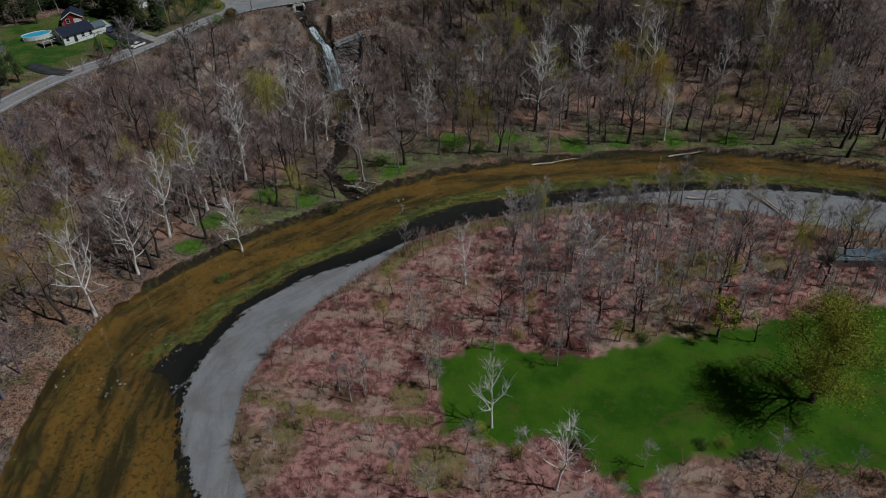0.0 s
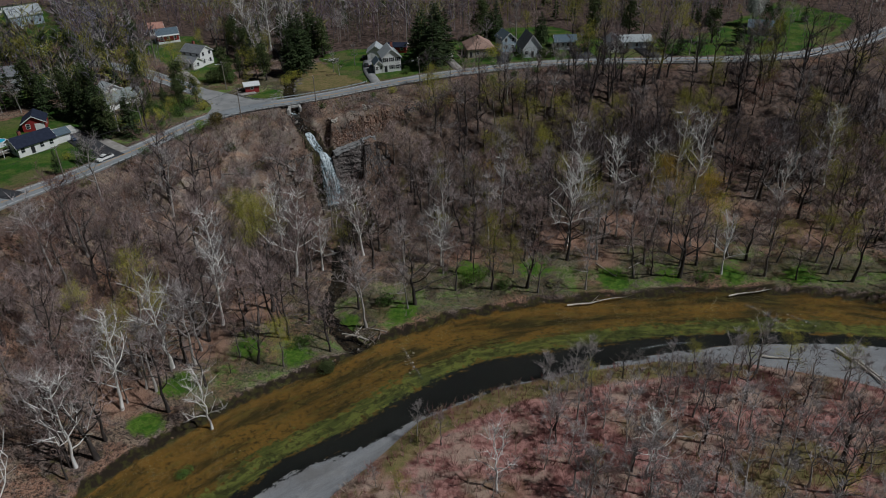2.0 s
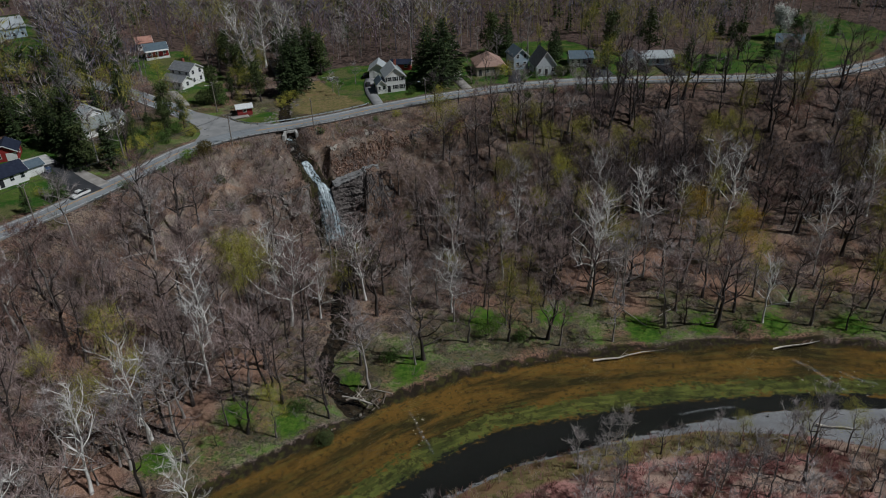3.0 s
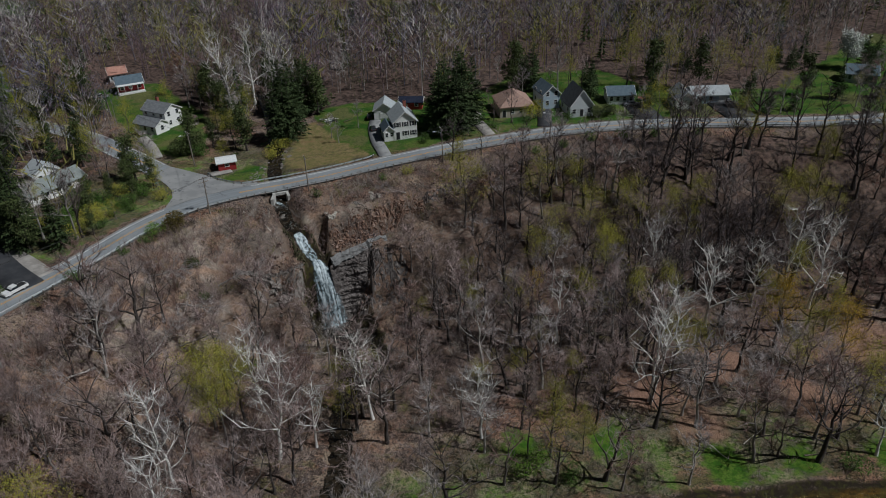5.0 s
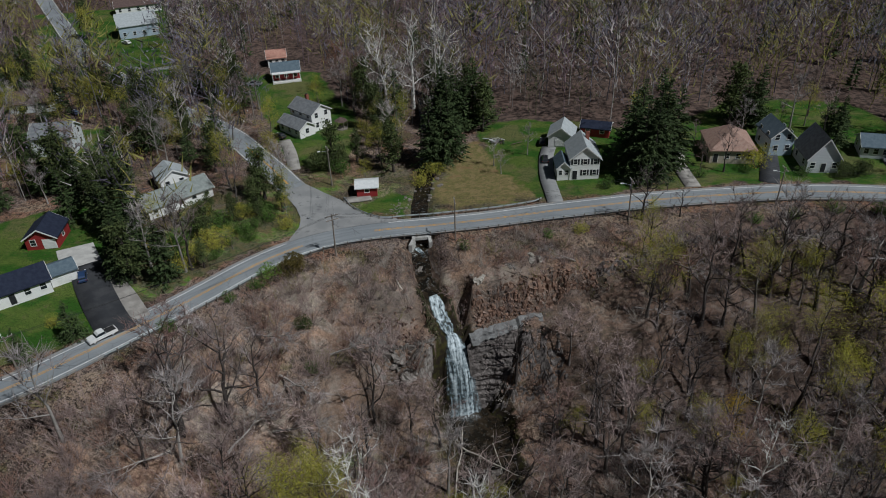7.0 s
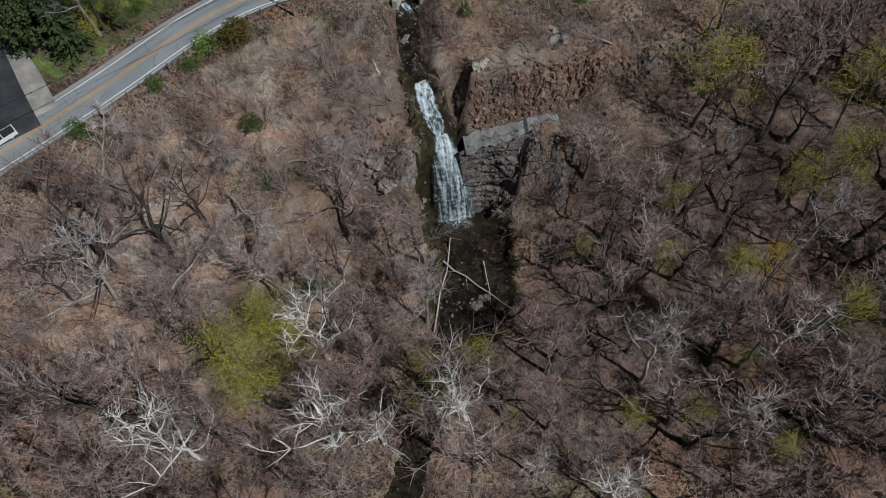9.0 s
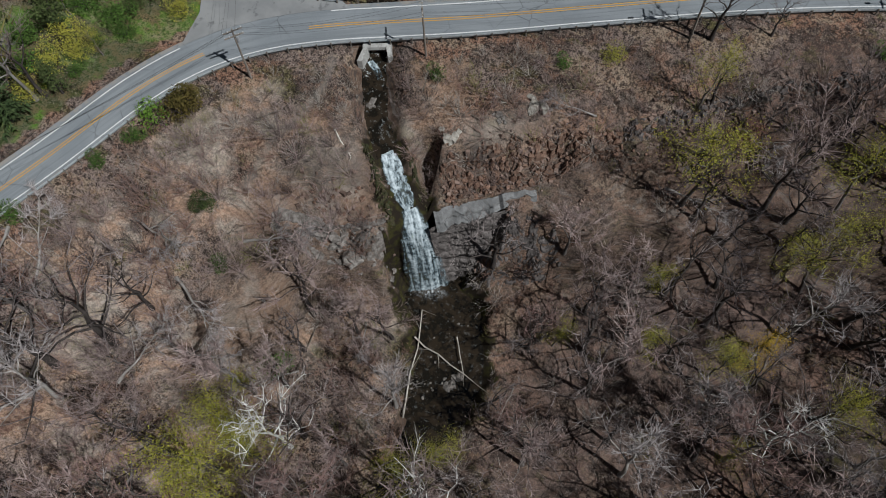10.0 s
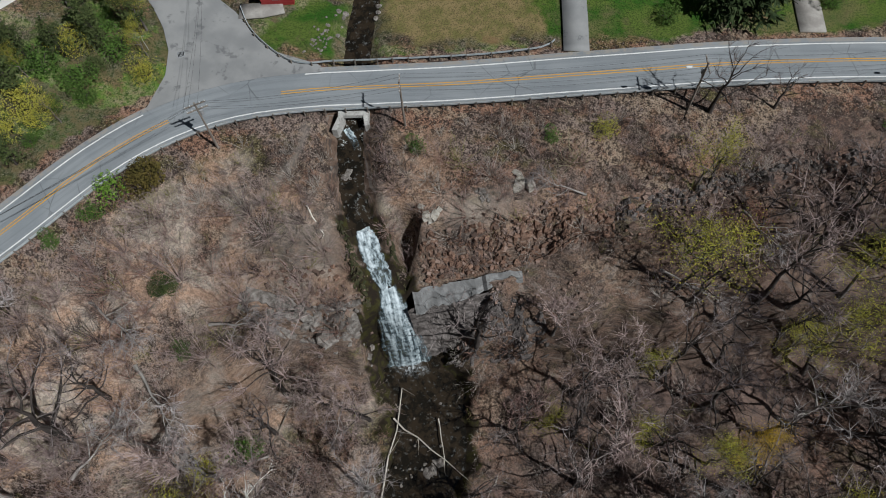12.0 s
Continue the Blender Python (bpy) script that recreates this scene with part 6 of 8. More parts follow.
def fall(name, line, widths, label, seed, thin, froth=1.0):
    """A sheet of falling water down a line of points, ragged at its sides; thin: how far it frays at the foot."""
    r = random.Random(seed)
    pts = resample([Vector(p) for p in line], 0.35)
    n, nx = len(pts), 26
    lumps = [(r.uniform(-0.5, 0.5), r.uniform(0.05, 0.16), r.uniform(-0.35, 0.45)) for _ in range(9)]
    verts, ax, dn, bd = [], [], [], []
    out = Vector((line[-1][0] - line[0][0], line[-1][1] - line[0][1], 0)).normalized()
    across = Vector((-out.y, out.x, 0))
    for j, p in enumerate(pts):
        t = j / (n - 1)
        w = float(np.interp(t, [i / (len(widths) - 1) for i in range(len(widths))], widths))
        for i in range(nx + 1):
            s = i / nx - 0.5
            push = sum(a * math.exp(-((s - c) / q) ** 2) for c, q, a in lumps)
            edge = 1 - (2 * abs(s)) ** 3
            v = p + across * (s * w + 0.05 * math.sin(j * 0.3 + i)) + out * (push * (0.25 + 0.75 * t) + 0.5 * edge - 0.4)
            v.z += 0.04 * math.sin(i * 1.7 + j * 0.4) - 0.25 * (1 - edge)
            verts.append(tuple(v))
            ax.append(s * w), dn.append(j * 0.35 * froth)
            foot = 0.12 * max(0.0, t - 0.80) / 0.20
            bd.append(0.16 * (1 - t) - thin * t + 0.09 + 0.10 * push + foot - 0.85 * max(0.0, 2 * abs(s) - 0.62))
    m = nx + 1
    ob = link_mesh(name, verts, [(j * m + i, j * m + i + 1, (j + 1) * m + i + 1, (j + 1) * m + i) for j in range(n - 1) for i in range(nx)], MATS["falling_water"], smooth_shade=True)
    put_attr(ob, "across", ax), put_attr(ob, "down", dn), put_attr(ob, "body", bd)
    return tagged(ob, label, "waterfall")


fall("waterfall", [(-49.6, 251.2, 23.5), (-48.9, 250.4, 23.0), (-47.6, 249.0, 21.4), (-46.0, 247.2, 19.6), (-44.9, 246.0, 19.0)], [2.6, 3.7, 4.2, 3.9, 1.6], "white upper cascade sliding down dark rock", 3, 0.0, 5.0)
fall("waterfall", [(-44.9, 246.0, 18.95), (-44.0, 244.8, 18.6), (-43.2, 243.5, 16.8), (-42.4, 242.4, 12.5), (-41.7, 241.4, 7.5), (-41.2, 240.6, 3.7)], [2.2, 4.2, 5.7, 6.4, 6.9, 7.2], "white waterfall flaring over a ledge into a pool", 4, 0.0)
fall("waterfall", [(-56.4, 263.3, ground_z(-56.4, 263.3) + 0.55), (-54.9, 262.1, ground_z(-54.9, 262.1) + 0.4), (-53.9, 260.6, ground_z(-53.9, 260.6) + 0.3)], [1.1, 1.5, 1.2], "short white spill below the culvert", 6, 0.1, 5.0)
g = Graph("spray")
g.out((0.80, 0.84, 0.86), 0.7)
g.put(g.b.inputs["Alpha"], g.math("MULTIPLY", g.ramp(g.noise(g.pos(), 2.2, 4, 0.7), 0.42, 0.7), g.attr("edge").outputs["Fac"]))
V, ed = [(-41.0, 240.3, 3.95)], [0.75]
for k in range(24):
    a = 2 * math.pi * k / 24
    V.append((-41.0 + math.cos(a) * 3.3 + 0.3 * math.sin(3 * a), 240.3 + math.sin(a) * 1.7, 3.92))
    ed.append(0.0)
ob = link_mesh("foam", V, [(0, 1 + k, 1 + (k + 1) % 24) for k in range(24)], MATS["spray"])
put_attr(ob, "edge", ed)
tagged(ob, "thin white foam where the fall meets the pool", "foam")

# ---------------------------------------------------------------- rock face
plain("rock_brown", (0.155, 0.088, 0.060), (0.285, 0.180, 0.130), 1.6, 0.95, bump=0.8, vary=0.5, c3=(0.055, 0.042, 0.036))
plain("rock_grey", (0.130, 0.112, 0.098), (0.300, 0.275, 0.250), 1.4, 0.95, bump=0.9, vary=0.4, c3=(0.070, 0.058, 0.048))
plain("rock_tan", (0.340, 0.315, 0.270), (0.480, 0.450, 0.400), 1.2, 0.95, bump=0.8, c3=(0.230, 0.190, 0.140))
plain("rock_grey_dark", (0.092, 0.080, 0.074), (0.190, 0.168, 0.158), 1.2, 0.95, bump=0.9, c3=(0.040, 0.035, 0.032))
plain("slab_grey", (0.150, 0.150, 0.148), (0.255, 0.255, 0.252), 0.9, 0.9, bump=0.5, c3=(0.150, 0.140, 0.130))
plain("moss_rock", (0.030, 0.036, 0.012), (0.065, 0.055, 0.028), 1.2, 0.9, bump=0.6, vary=0.3, c3=(0.025, 0.022, 0.016))


def rock_mesh(seed, material, round_off=False):
    r = random.Random(seed)
    bm = bmesh.new()
    if round_off:
        bmesh.ops.create_icosphere(bm, subdivisions=2, radius=0.62)
        cuts = [(Vector((r.gauss(0, 1), r.gauss(0, 1), r.gauss(0, 1))).normalized(), r.uniform(0.34, 0.52)) for _ in range(9)]
        for v in bm.verts:
            for n, d in cuts:
                over = v.co.dot(n) - d
                if over > 0:
                    v.co -= n * over * 0.9
            v.co += Vector((r.uniform(-1, 1), r.uniform(-1, 1), r.uniform(-1, 1))) * 0.025
    else:
        bmesh.ops.create_cube(bm, size=1)
        bmesh.ops.bevel(bm, geom=bm.edges[:], offset=0.16, segments=1, affect="EDGES")
        for v in bm.verts:
            v.co += Vector((r.uniform(-1, 1), r.uniform(-1, 1), r.uniform(-1, 1))) * 0.16
    me = bpy.data.meshes.new("rock")
    bm.to_mesh(me)
    bm.free()
    me.materials.append(MATS[material])
    return me


ROCKS = {m: [rock_mesh(i * 7 + k, m) for i in range(5)] for k, m in enumerate(("rock_brown", "rock_grey", "moss_rock", "rock_tan"))}


rubble_v, rubble_f = [], []
rq = random.Random(77)
for x0, y0, x1, y1, n, wd in [(-41, 249.5, -25, 258.5, 500, 3.0), (-25, 258, 4, 274, 400, 2.6), (4, 274, 60, 282, 400, 3.0), (-60, 242, -46, 243, 200, 3.5), (-42, 243.5, -20, 252.5, 250, 2.5)]:
    lx, ly = x1 - x0, y1 - y0
    ln = math.hypot(lx, ly)
    xs_, ys_ = [], []
    for _ in range(n):
        u, o = rq.random(), rq.gauss(0, wd * 0.5)
        xs_.append(x0 + lx * u + ly / ln * o), ys_.append(y0 + ly * u - lx / ln * o)
    hz_, fz_ = land(np.array(xs_), np.array(ys_))
    for x, y, z, cr in zip(xs_, ys_, hz_, fz_["creek"]):
        if cr < 0.3:
            continue
        s = 0.07 + 0.34 * rq.random() ** 3
        q = Euler((rq.uniform(0, 6), rq.uniform(0, 6), rq.uniform(0, 6))).to_matrix()
        b = len(rubble_v)
        sh = (s * rq.uniform(0.6, 1.3), s * rq.uniform(0.6, 1.3), s * rq.uniform(0.4, 0.9))
        for cx, cy, cz in ((-1, -1, -1), (1, -1, -1), (1, 1, -1), (-1, 1, -1), (-1, -1, 1), (1, -1, 1), (1, 1, 1), (-1, 1, 1)):
            v = q @ Vector((cx * sh[0] * rq.uniform(0.7, 1), cy * sh[1] * rq.uniform(0.7, 1), cz * sh[2] * rq.uniform(0.7, 1)))
            rubble_v.append((x + v.x, y + v.y, z + v.z + s * 0.1))
        rubble_f += [tuple(b + i for i in fc) for fc in ((0, 3, 2, 1), (4, 5, 6, 7), (0, 1, 5, 4), (1, 2, 6, 5), (2, 3, 7, 6), (3, 0, 4, 7))]
g = Graph("rubble_stone")
isl = g.n("NewGeometry").outputs["Random Per Island"]
rc1 = g.mix(isl, (0.110, 0.074, 0.058), (0.290, 0.205, 0.165))
rc1 = g.mix(g.math("MULTIPLY", g.ramp(g.noise(g.pos(), 5, 4, 0.7), 0.5, 0.65), 0.5), rc1, (0.055, 0.042, 0.036))
g.out(rc1, 0.95)
tagged(link_mesh("rubble", rubble_v, rubble_f, MATS["rubble_stone"]), "broken brown rock littering the ledges", "rubble", kind="stuff")
BOULDERS = {m: [rock_mesh(i * 5 + k + 50, m, True) for i in range(5)] for k, m in enumerate(("rock_brown", "rock_grey", "moss_rock"))}


def ledge(name, line, width, thick, material, label):
    """A tilted shelf of bedded rock along a line of x, y, z: two uneven treads with a broken outer edge."""
    r = random.Random(11)
    pts = resample([Vector(p) for p in line], 0.45)
    V, m = [], 9
    drift = 0.0
    for k, p in enumerate(pts):
        a, b = pts[max(k - 1, 0)], pts[min(k + 1, len(pts) - 1)]
        t = (b - a).to_2d().normalized()
        n = Vector((t.y, -t.x, 0))
        p.z = max(p.z, ground_z(p.x, p.y) + 0.2)
        drift = 0.7 * drift + r.uniform(-0.32, 0.32)
        w = width * (1.2 - 0.7 * k / (len(pts) - 1))
        for across, drop in ((-0.55, -0.3), (-0.45, 0.35), (-0.1, 0.15), (0.12, 0.05), (0.16, -0.35), (0.45, -0.5), (0.52, -0.6), (0.46, -1.0 * thick), (-0.5, -1.0 * thick)):
            V.append(tuple(p + n * (across * w + (drift if across > 0.1 else 0.3 * drift) + r.uniform(-0.05, 0.05)) + Vector((0, 0, drop + r.uniform(-0.05, 0.05)))))
    Fc = []
    for k in range(len(pts) - 1):
        for j in range(m):
            Fc.append((k * m + j, k * m + (j + 1) % m, (k + 1) * m + (j + 1) % m, (k + 1) * m + j))
    Fc += [tuple(range(m)), tuple(reversed(range((len(pts) - 1) * m, len(pts) * m)))]
    return tagged(link_mesh(name, V, Fc, MATS[material]), label, "rock ledge", kind="structure")


ledge_e = ledge("rock_ledge", [(-40.9, 245.2, 19.1), (-37.0, 247.4, 20.0), (-33.0, 249.6, 20.6), (-28.5, 252.0, 21.2)], 2.6, 0.9, "slab_grey", "pale grey tilted rock ledge beside the waterfall")
ledge_w = ledge("rock_ledge", [(-62, 238.5, 15), (-56, 239.5, 14), (-51, 240.5, 13), (-47.0, 242.5, 13)], 2.6, 1.6, "rock_grey", "grey broken ledge west of the waterfall")
rr = random.Random(21)


def rocks_along(parent, line, n, across, size, kind, lift=0.0, flat=0.8):
    pts = [Vector((*p, 0)) for p in line]
    total = sum((b - a).length for a, b in zip(pts, pts[1:]))
    for _ in range(n):
        d = rr.uniform(0, total)
        for a, b in zip(pts, pts[1:]):
            if d <= (b - a).length:
                break
            d -= (b - a).length
        t = (b - a).normalized()
        p = a + t * d + Vector((t.y, -t.x, 0)) * rr.uniform(-across, across)
        s = rr.uniform(*size)
        ob = new("rock", ROCKS[kind][rr.randrange(5)])
        ob.parent = parent
        ob.matrix_basis = pose(p.x, p.y, ground_z(p.x, p.y) + lift + s * 0.1, rr.uniform(-35, 35), rr.uniform(-35, 35), rr.uniform(0, 360)) @ Matrix.Diagonal((s * rr.uniform(0.7, 1.4), s * rr.uniform(0.7, 1.3), s * rr.uniform(0.6, 1.1) * flat, 1))




def rock_bank(name, line, widths, cell, proud, material, label, seed, step=0.17):
    """Broken bedrock laid over the slope above a line of x, y: angular lumps with dark clefts between them."""
    r = np.random.RandomState(seed)
    pts = resample([Vector((*p, 0)) for p in line], step)
    nv = int(max(widths) / step) + 1
    P, UV = [], []
    run = 0.0
    for k, p in enumerate(pts):
        a, b = pts[max(k - 1, 0)], pts[min(k + 1, len(pts) - 1)]
        t = (b - a).to_2d().normalized()
        run += step
        w = float(np.interp(k / (len(pts) - 1), [i / (len(widths) - 1) for i in range(len(widths))], widths))
        w *= 1 + 0.22 * float(ripple(p.x, p.y, 5, seed))
        for m in range(nv):
            v = m / (nv - 1) * w - 0.4
            P.append((p.x - t.y * v, p.y + t.x * v))
            UV.append((run, v))
    P, UV = np.array(P), np.array(UV)
    z, f = land(P[:, 0], P[:, 1])
    n_cells = int(UV[:, 0].max() * max(widths) / (cell[0] * cell[1]))
    C = np.stack([r.uniform(0, UV[:, 0].max(), n_cells), r.uniform(-0.5, max(widths), n_cells)], 1)
    D = np.hypot((UV[:, None, 0] - C[None, :, 0]) / cell[0], (UV[:, None, 1] - C[None, :, 1]) / cell[1])
    near = np.argpartition(D, 1, axis=1)[:, :2]
    row = np.arange(len(P))
    d0, d1 = D[row, near[:, 0]], D[row, near[:, 1]]
    first = np.where(d0 <= d1, near[:, 0], near[:, 1])
    gap = np.abs(d1 - d0)
    hgt, tx, ty = r.uniform(0.1, 1.0, n_cells), r.uniform(-0.5, 0.5, n_cells), r.uniform(-0.7, 0.3, n_cells)
    lift = proud * (hgt[first] + tx[first] * (UV[:, 0] - C[first, 0]) + ty[first] * (UV[:, 1] - C[first, 1])) - proud * 1.7 * np.exp(-((gap / 0.17) ** 2))
    vmax = UV[:, 1].reshape(len(pts), nv).max(1).repeat(nv)
    fade = smooth(-0.4, 0.1, UV[:, 1]) * (1 - smooth(vmax - 0.7, vmax, UV[:, 1])) * smooth(0, 1, UV[:, 0]) * (1 - smooth(UV[:, 0].max() - 1.5, UV[:, 0].max(), UV[:, 0]))
    lift = lift * fade + r.uniform(-0.04, 0.04, len(P)) - 0.35 * (1 - fade)
    lift = np.where(f["creek"] < 0.2, -0.6, lift)
    push = 0.35 * np.maximum(lift, 0)
    verts = [(p[0], p[1] - push[k], z[k] + lift[k]) for k, p in enumerate(P)]
    faces = [(k * nv + m, (k + 1) * nv + m, (k + 1) * nv + m + 1, k * nv + m + 1) for k in range(len(pts) - 1) for m in range(nv - 1)]
    ob = link_mesh(name, verts, faces, MATS[material])
    return tagged(ob, label, "rock face", kind="structure")


rock_bank("rock_face", [(-41.0, 247.9), (-36, 250.0), (-31, 252.4), (-25.5, 255.6), (-18.5, 260.2)], [4.8, 5.2, 4.8, 4.4, 3.0], (0.85, 0.55), 0.62, "rock_brown", "broken reddish-brown rock band beside the waterfall", 3)
rock_bank("rock_face", [(-19.5, 260.4), (-12, 265), (-7, 268.3), (1, 272.5), (9.5, 276.1), (24, 279), (44, 281.5)], [2.8, 2.4, 3.0, 3.6, 3.2, 2.6], (0.8, 0.6), 0.55, "rock_grey_dark", "dark grey jointed rock band along the scarp", 5, 0.22)


def bedded_cliff(name, top, foot, material, label, seed):
    """A rock wall of thin level beds between a top line and a foot line of x, y, z."""
    r = random.Random(seed)
    a, b = [resample([Vector(p) for p in ln], 0.4) for ln in (top, foot)]
    n = max(len(a), len(b))
    pick = lambda ln, u: ln[min(int(u * (len(ln) - 1)), len(ln) - 2)].lerp(ln[min(int(u * (len(ln) - 1)), len(ln) - 2) + 1], u * (len(ln) - 1) - min(int(u * (len(ln) - 1)), len(ln) - 2))
    beds = [r.uniform(-0.35, 0.35) for _ in range(90)]
    cracks = [r.uniform(-0.25, 0.25) for _ in range(400)]
    rows_, V = 44, []
    for k in range(n + 1):
        p, q = pick(a, k / n), pick(b, k / n)
        out = Vector((q.x - p.x, q.y - p.y, 0)).normalized()
        for m in range(rows_ + 1):
            v = p.lerp(q, m / rows_)
            bed = int((v.z + 0.12 * math.sin(v.x * 0.9)) / 0.42)
            lump = cracks[(bed * 7 + int(k / (3 + bed % 4))) % 400]
            edge = min(1.0, 4 * k / n, 4 * (n - k) / n)
            V.append(tuple(v + out * (beds[bed % 90] + lump + r.uniform(-0.05, 0.05)) * edge + Vector((0, 0, r.uniform(-0.04, 0.04)))))
    w = rows_ + 1
    return tagged(link_mesh(name, V, [(k * w + m, k * w + m + 1, (k + 1) * w + m + 1, (k + 1) * w + m) for k in range(n) for m in range(rows_)], MATS[material]), label, "rock face", kind="structure")


bedded_cliff("rock_face", [(-41.4, 244.0, 18.3), (-38.8, 245.6, 19.0), (-36.2, 247.0, 19.6), (-31.5, 249.3, 20.4)], [(-39.4, 242.2, 3.6), (-37.4, 243.2, 4.2), (-35.2, 244.4, 8.0), (-31.5, 246.6, 14.0)], "rock_grey_dark", "thin-bedded dark shale wall beside the fall", 7)
rock_bank("rock_face", [(-37.2, 241.4), (-34.6, 241.8), (-31, 243.2), (-27, 244.6), (-22, 247.0)], [5.6, 6.4, 5.8, 4.8, 3.0], (1.5, 0.38), 0.42, "rock_grey_dark", "thin-bedded grey shale under the ledge", 8)
rock_bank("rock_face", [(-61, 235.6), (-55, 237.0), (-50.5, 238.6), (-46.8, 240.2)], [2.4, 4.0, 4.4, 3.6], (1.5, 0.45), 0.5, "rock_grey", "pale broken shale face west of the waterfall", 9)
rocks_along(ledge_w, [(-58, 242.5), (-50, 243.5)], 24, 2.6, (0.2, 0.6), "rock_brown")
rocks_along(ledge_w, [(-54, 238), (-46, 240)], 20, 2.0, (0.3, 0.7), "rock_grey")
rocks_along(ledge_e, [(-40.5, 249.5), (-31, 254), (-25, 258), (-15.8, 262.5)], 60, 1.9, (0.25, 0.7), "rock_brown", 0.1)
rock_bank("rock_face", [(-46.2, 242.6), (-47.8, 245.4), (-49.8, 248.2), (-52.6, 251.6)], [1.8, 2.2, 2.2, 1.6], (0.55, 0.45), 0.4, "moss_rock", "mossy wet rock beside the upper cascade", 11)
rock_bank("rock_face", [(-46.6, 251.2), (-44.4, 248.6), (-42.6, 245.6)], [1.2, 1.5, 1.2], (0.5, 0.4), 0.4, "moss_rock", "dark wet rock between cascade and cleft", 13)


def boulder(name, x, y, s, kind, label, sink=0.25, z=None):
    ob = new(name, BOULDERS[kind][rr.randrange(5)])
    ob.matrix_basis = pose(x, y, (ground_z(x, y) if z is None else z) + s * (0.3 - sink), rr.uniform(-15, 15), rr.uniform(-15, 15), rr.uniform(0, 360)) @ Matrix.Diagonal((s * 1.3, s, s * 0.7, 1))
    return tagged(ob, label, "rock", "boulders")


for _ in range(36):
    boulder("boulder", -37.5 + rr.uniform(-4.5, 4.5), 232 + rr.uniform(-8, 7), rr.uniform(0.15, 0.38), "rock_grey", "small pale stone in the plunge pool", z=3.5)


def outcrop(x, y, s, label, kind="rock_grey"):
    """A bit of bedrock breaking through the litter: tilted angular blocks."""
    ob = new("rock_outcrop")
    ob.matrix_basis = pose(x, y, ground_z(x, y))
    tagged(ob, label, "rock", "outcrops")
    for k in range(7):
        c = new("rock", ROCKS[kind][rr.randrange(5)])
        c.parent = ob
        q = s * rr.uniform(0.3, 0.75)
        dx, dy = rr.gauss(0, 0.45) * s, rr.gauss(0, 0.45) * s
        c.matrix_basis = pose(dx, dy, ground_z(x + dx, y + dy) - ground_z(x, y) + q * 0.1, rr.uniform(-30, 30), rr.uniform(-30, 30), rr.uniform(0, 360)) @ Matrix.Diagonal((q * 1.4, q, q * 0.8, 1))


outcrop(-33.8, 227.5, 1.6, "large pale rock at the pool's edge")
outcrop(-32.3, 261.8, 1.7, "large tan-white rock on the scarp", "rock_tan")
outcrop(-41.3, 254.9, 1.5, "pale rock outcrop above the ledge", "rock_tan")
outcrop(-36, 258.5, 1.1, "pale rock in the brush")
outcrop(-54.6, 256.8, 1.2, "tall grey rock beside the creek")
outcrop(-52, 238.5, 2.2, "pale broken rock west of the fall")
for _ in range(30):
    boulder("boulder", -60.5 + rr.uniform(-3.5, 3.5), 281 + rr.uniform(-6, 9), rr.uniform(0.3, 0.9), "rock_grey", "pale stone along the upper creek")
for _ in range(40):
    boulder("boulder", -64.3 + rr.gauss(0, 0.9), 274.6 + rr.gauss(0, 1.6), rr.uniform(0.15, 0.45), "rock_grey", "pale broken stone beside the upper creek")
for _ in range(26):
    t = rr.random()
    boulder("boulder", -82.5 + rr.uniform(-1.5, 1.2), 78 + 44 * t, rr.uniform(0.2, 0.5), "rock_grey", "pale cobble at the water's edge")

# ---------------------------------------------------------------- culvert under the road
plain("old_concrete", (0.36, 0.35, 0.33), (0.50, 0.49, 0.46), 0.7, 0.9, bump=0.4, c3=(0.22, 0.21, 0.19))
cv = new("culvert")
cv.matrix_basis = pose(-55.6, 264.6, 27.75, 0, 0, 19)
tagged(cv, "concrete box culvert with splayed wing walls under the road", "culvert")
part("lintel", box(-2.0, 2.0, -0.35, 0.35, -0.55, 0.12, 0.04), "old_concrete", cv)
for s in (-1, 1):
    part("abutment", box(s * 1.65 - 0.35, s * 1.65 + 0.35, -0.35, 3.2, -3.2, -0.55, 0.04), "old_concrete", cv)
    far = 2.1 if s < 0 else 1.5
    v = [(s * 1.3, -0.3, 0.1), (s * 1.9, -0.3, 0.1), (s * (far + 0.7), -far, -0.5), (s * far, -far - 0.1, -0.5), (s * 1.3, -0.3, -3.2), (s * 1.9, -0.3, -3.2), (s * (far + 0.7), -far, -3.2), (s * far, -far - 0.1, -3.2)]
    part("wing_wall", solid(v, [(0, 1, 2, 3), (4, 7, 6, 5), (0, 4, 5, 1), (1, 5, 6, 2), (2, 6, 7, 3), (3, 7, 4, 0)]), "old_concrete", cv)

# ---------------------------------------------------------------- junction, drives and kerb
g = Graph("worn_asphalt")
P = g.pos()
a = g.mix(g.ramp(g.noise(P, 0.25, 5), 0.35, 0.65), (0.225, 0.228, 0.228), (0.290, 0.290, 0.286))
a = g.mix(g.math("MULTIPLY", g.ramp(g.noise(P, 0.45, 5, 0.65), 0.58, 0.66), 0.7), a, (0.120, 0.122, 0.126))
g.out(g.mix(g.math("MULTIPLY", g.ramp(g.noise(P, 9, 3), 0.5, 0.75), 0.4), a, (0.26, 0.25, 0.24)), 0.85)


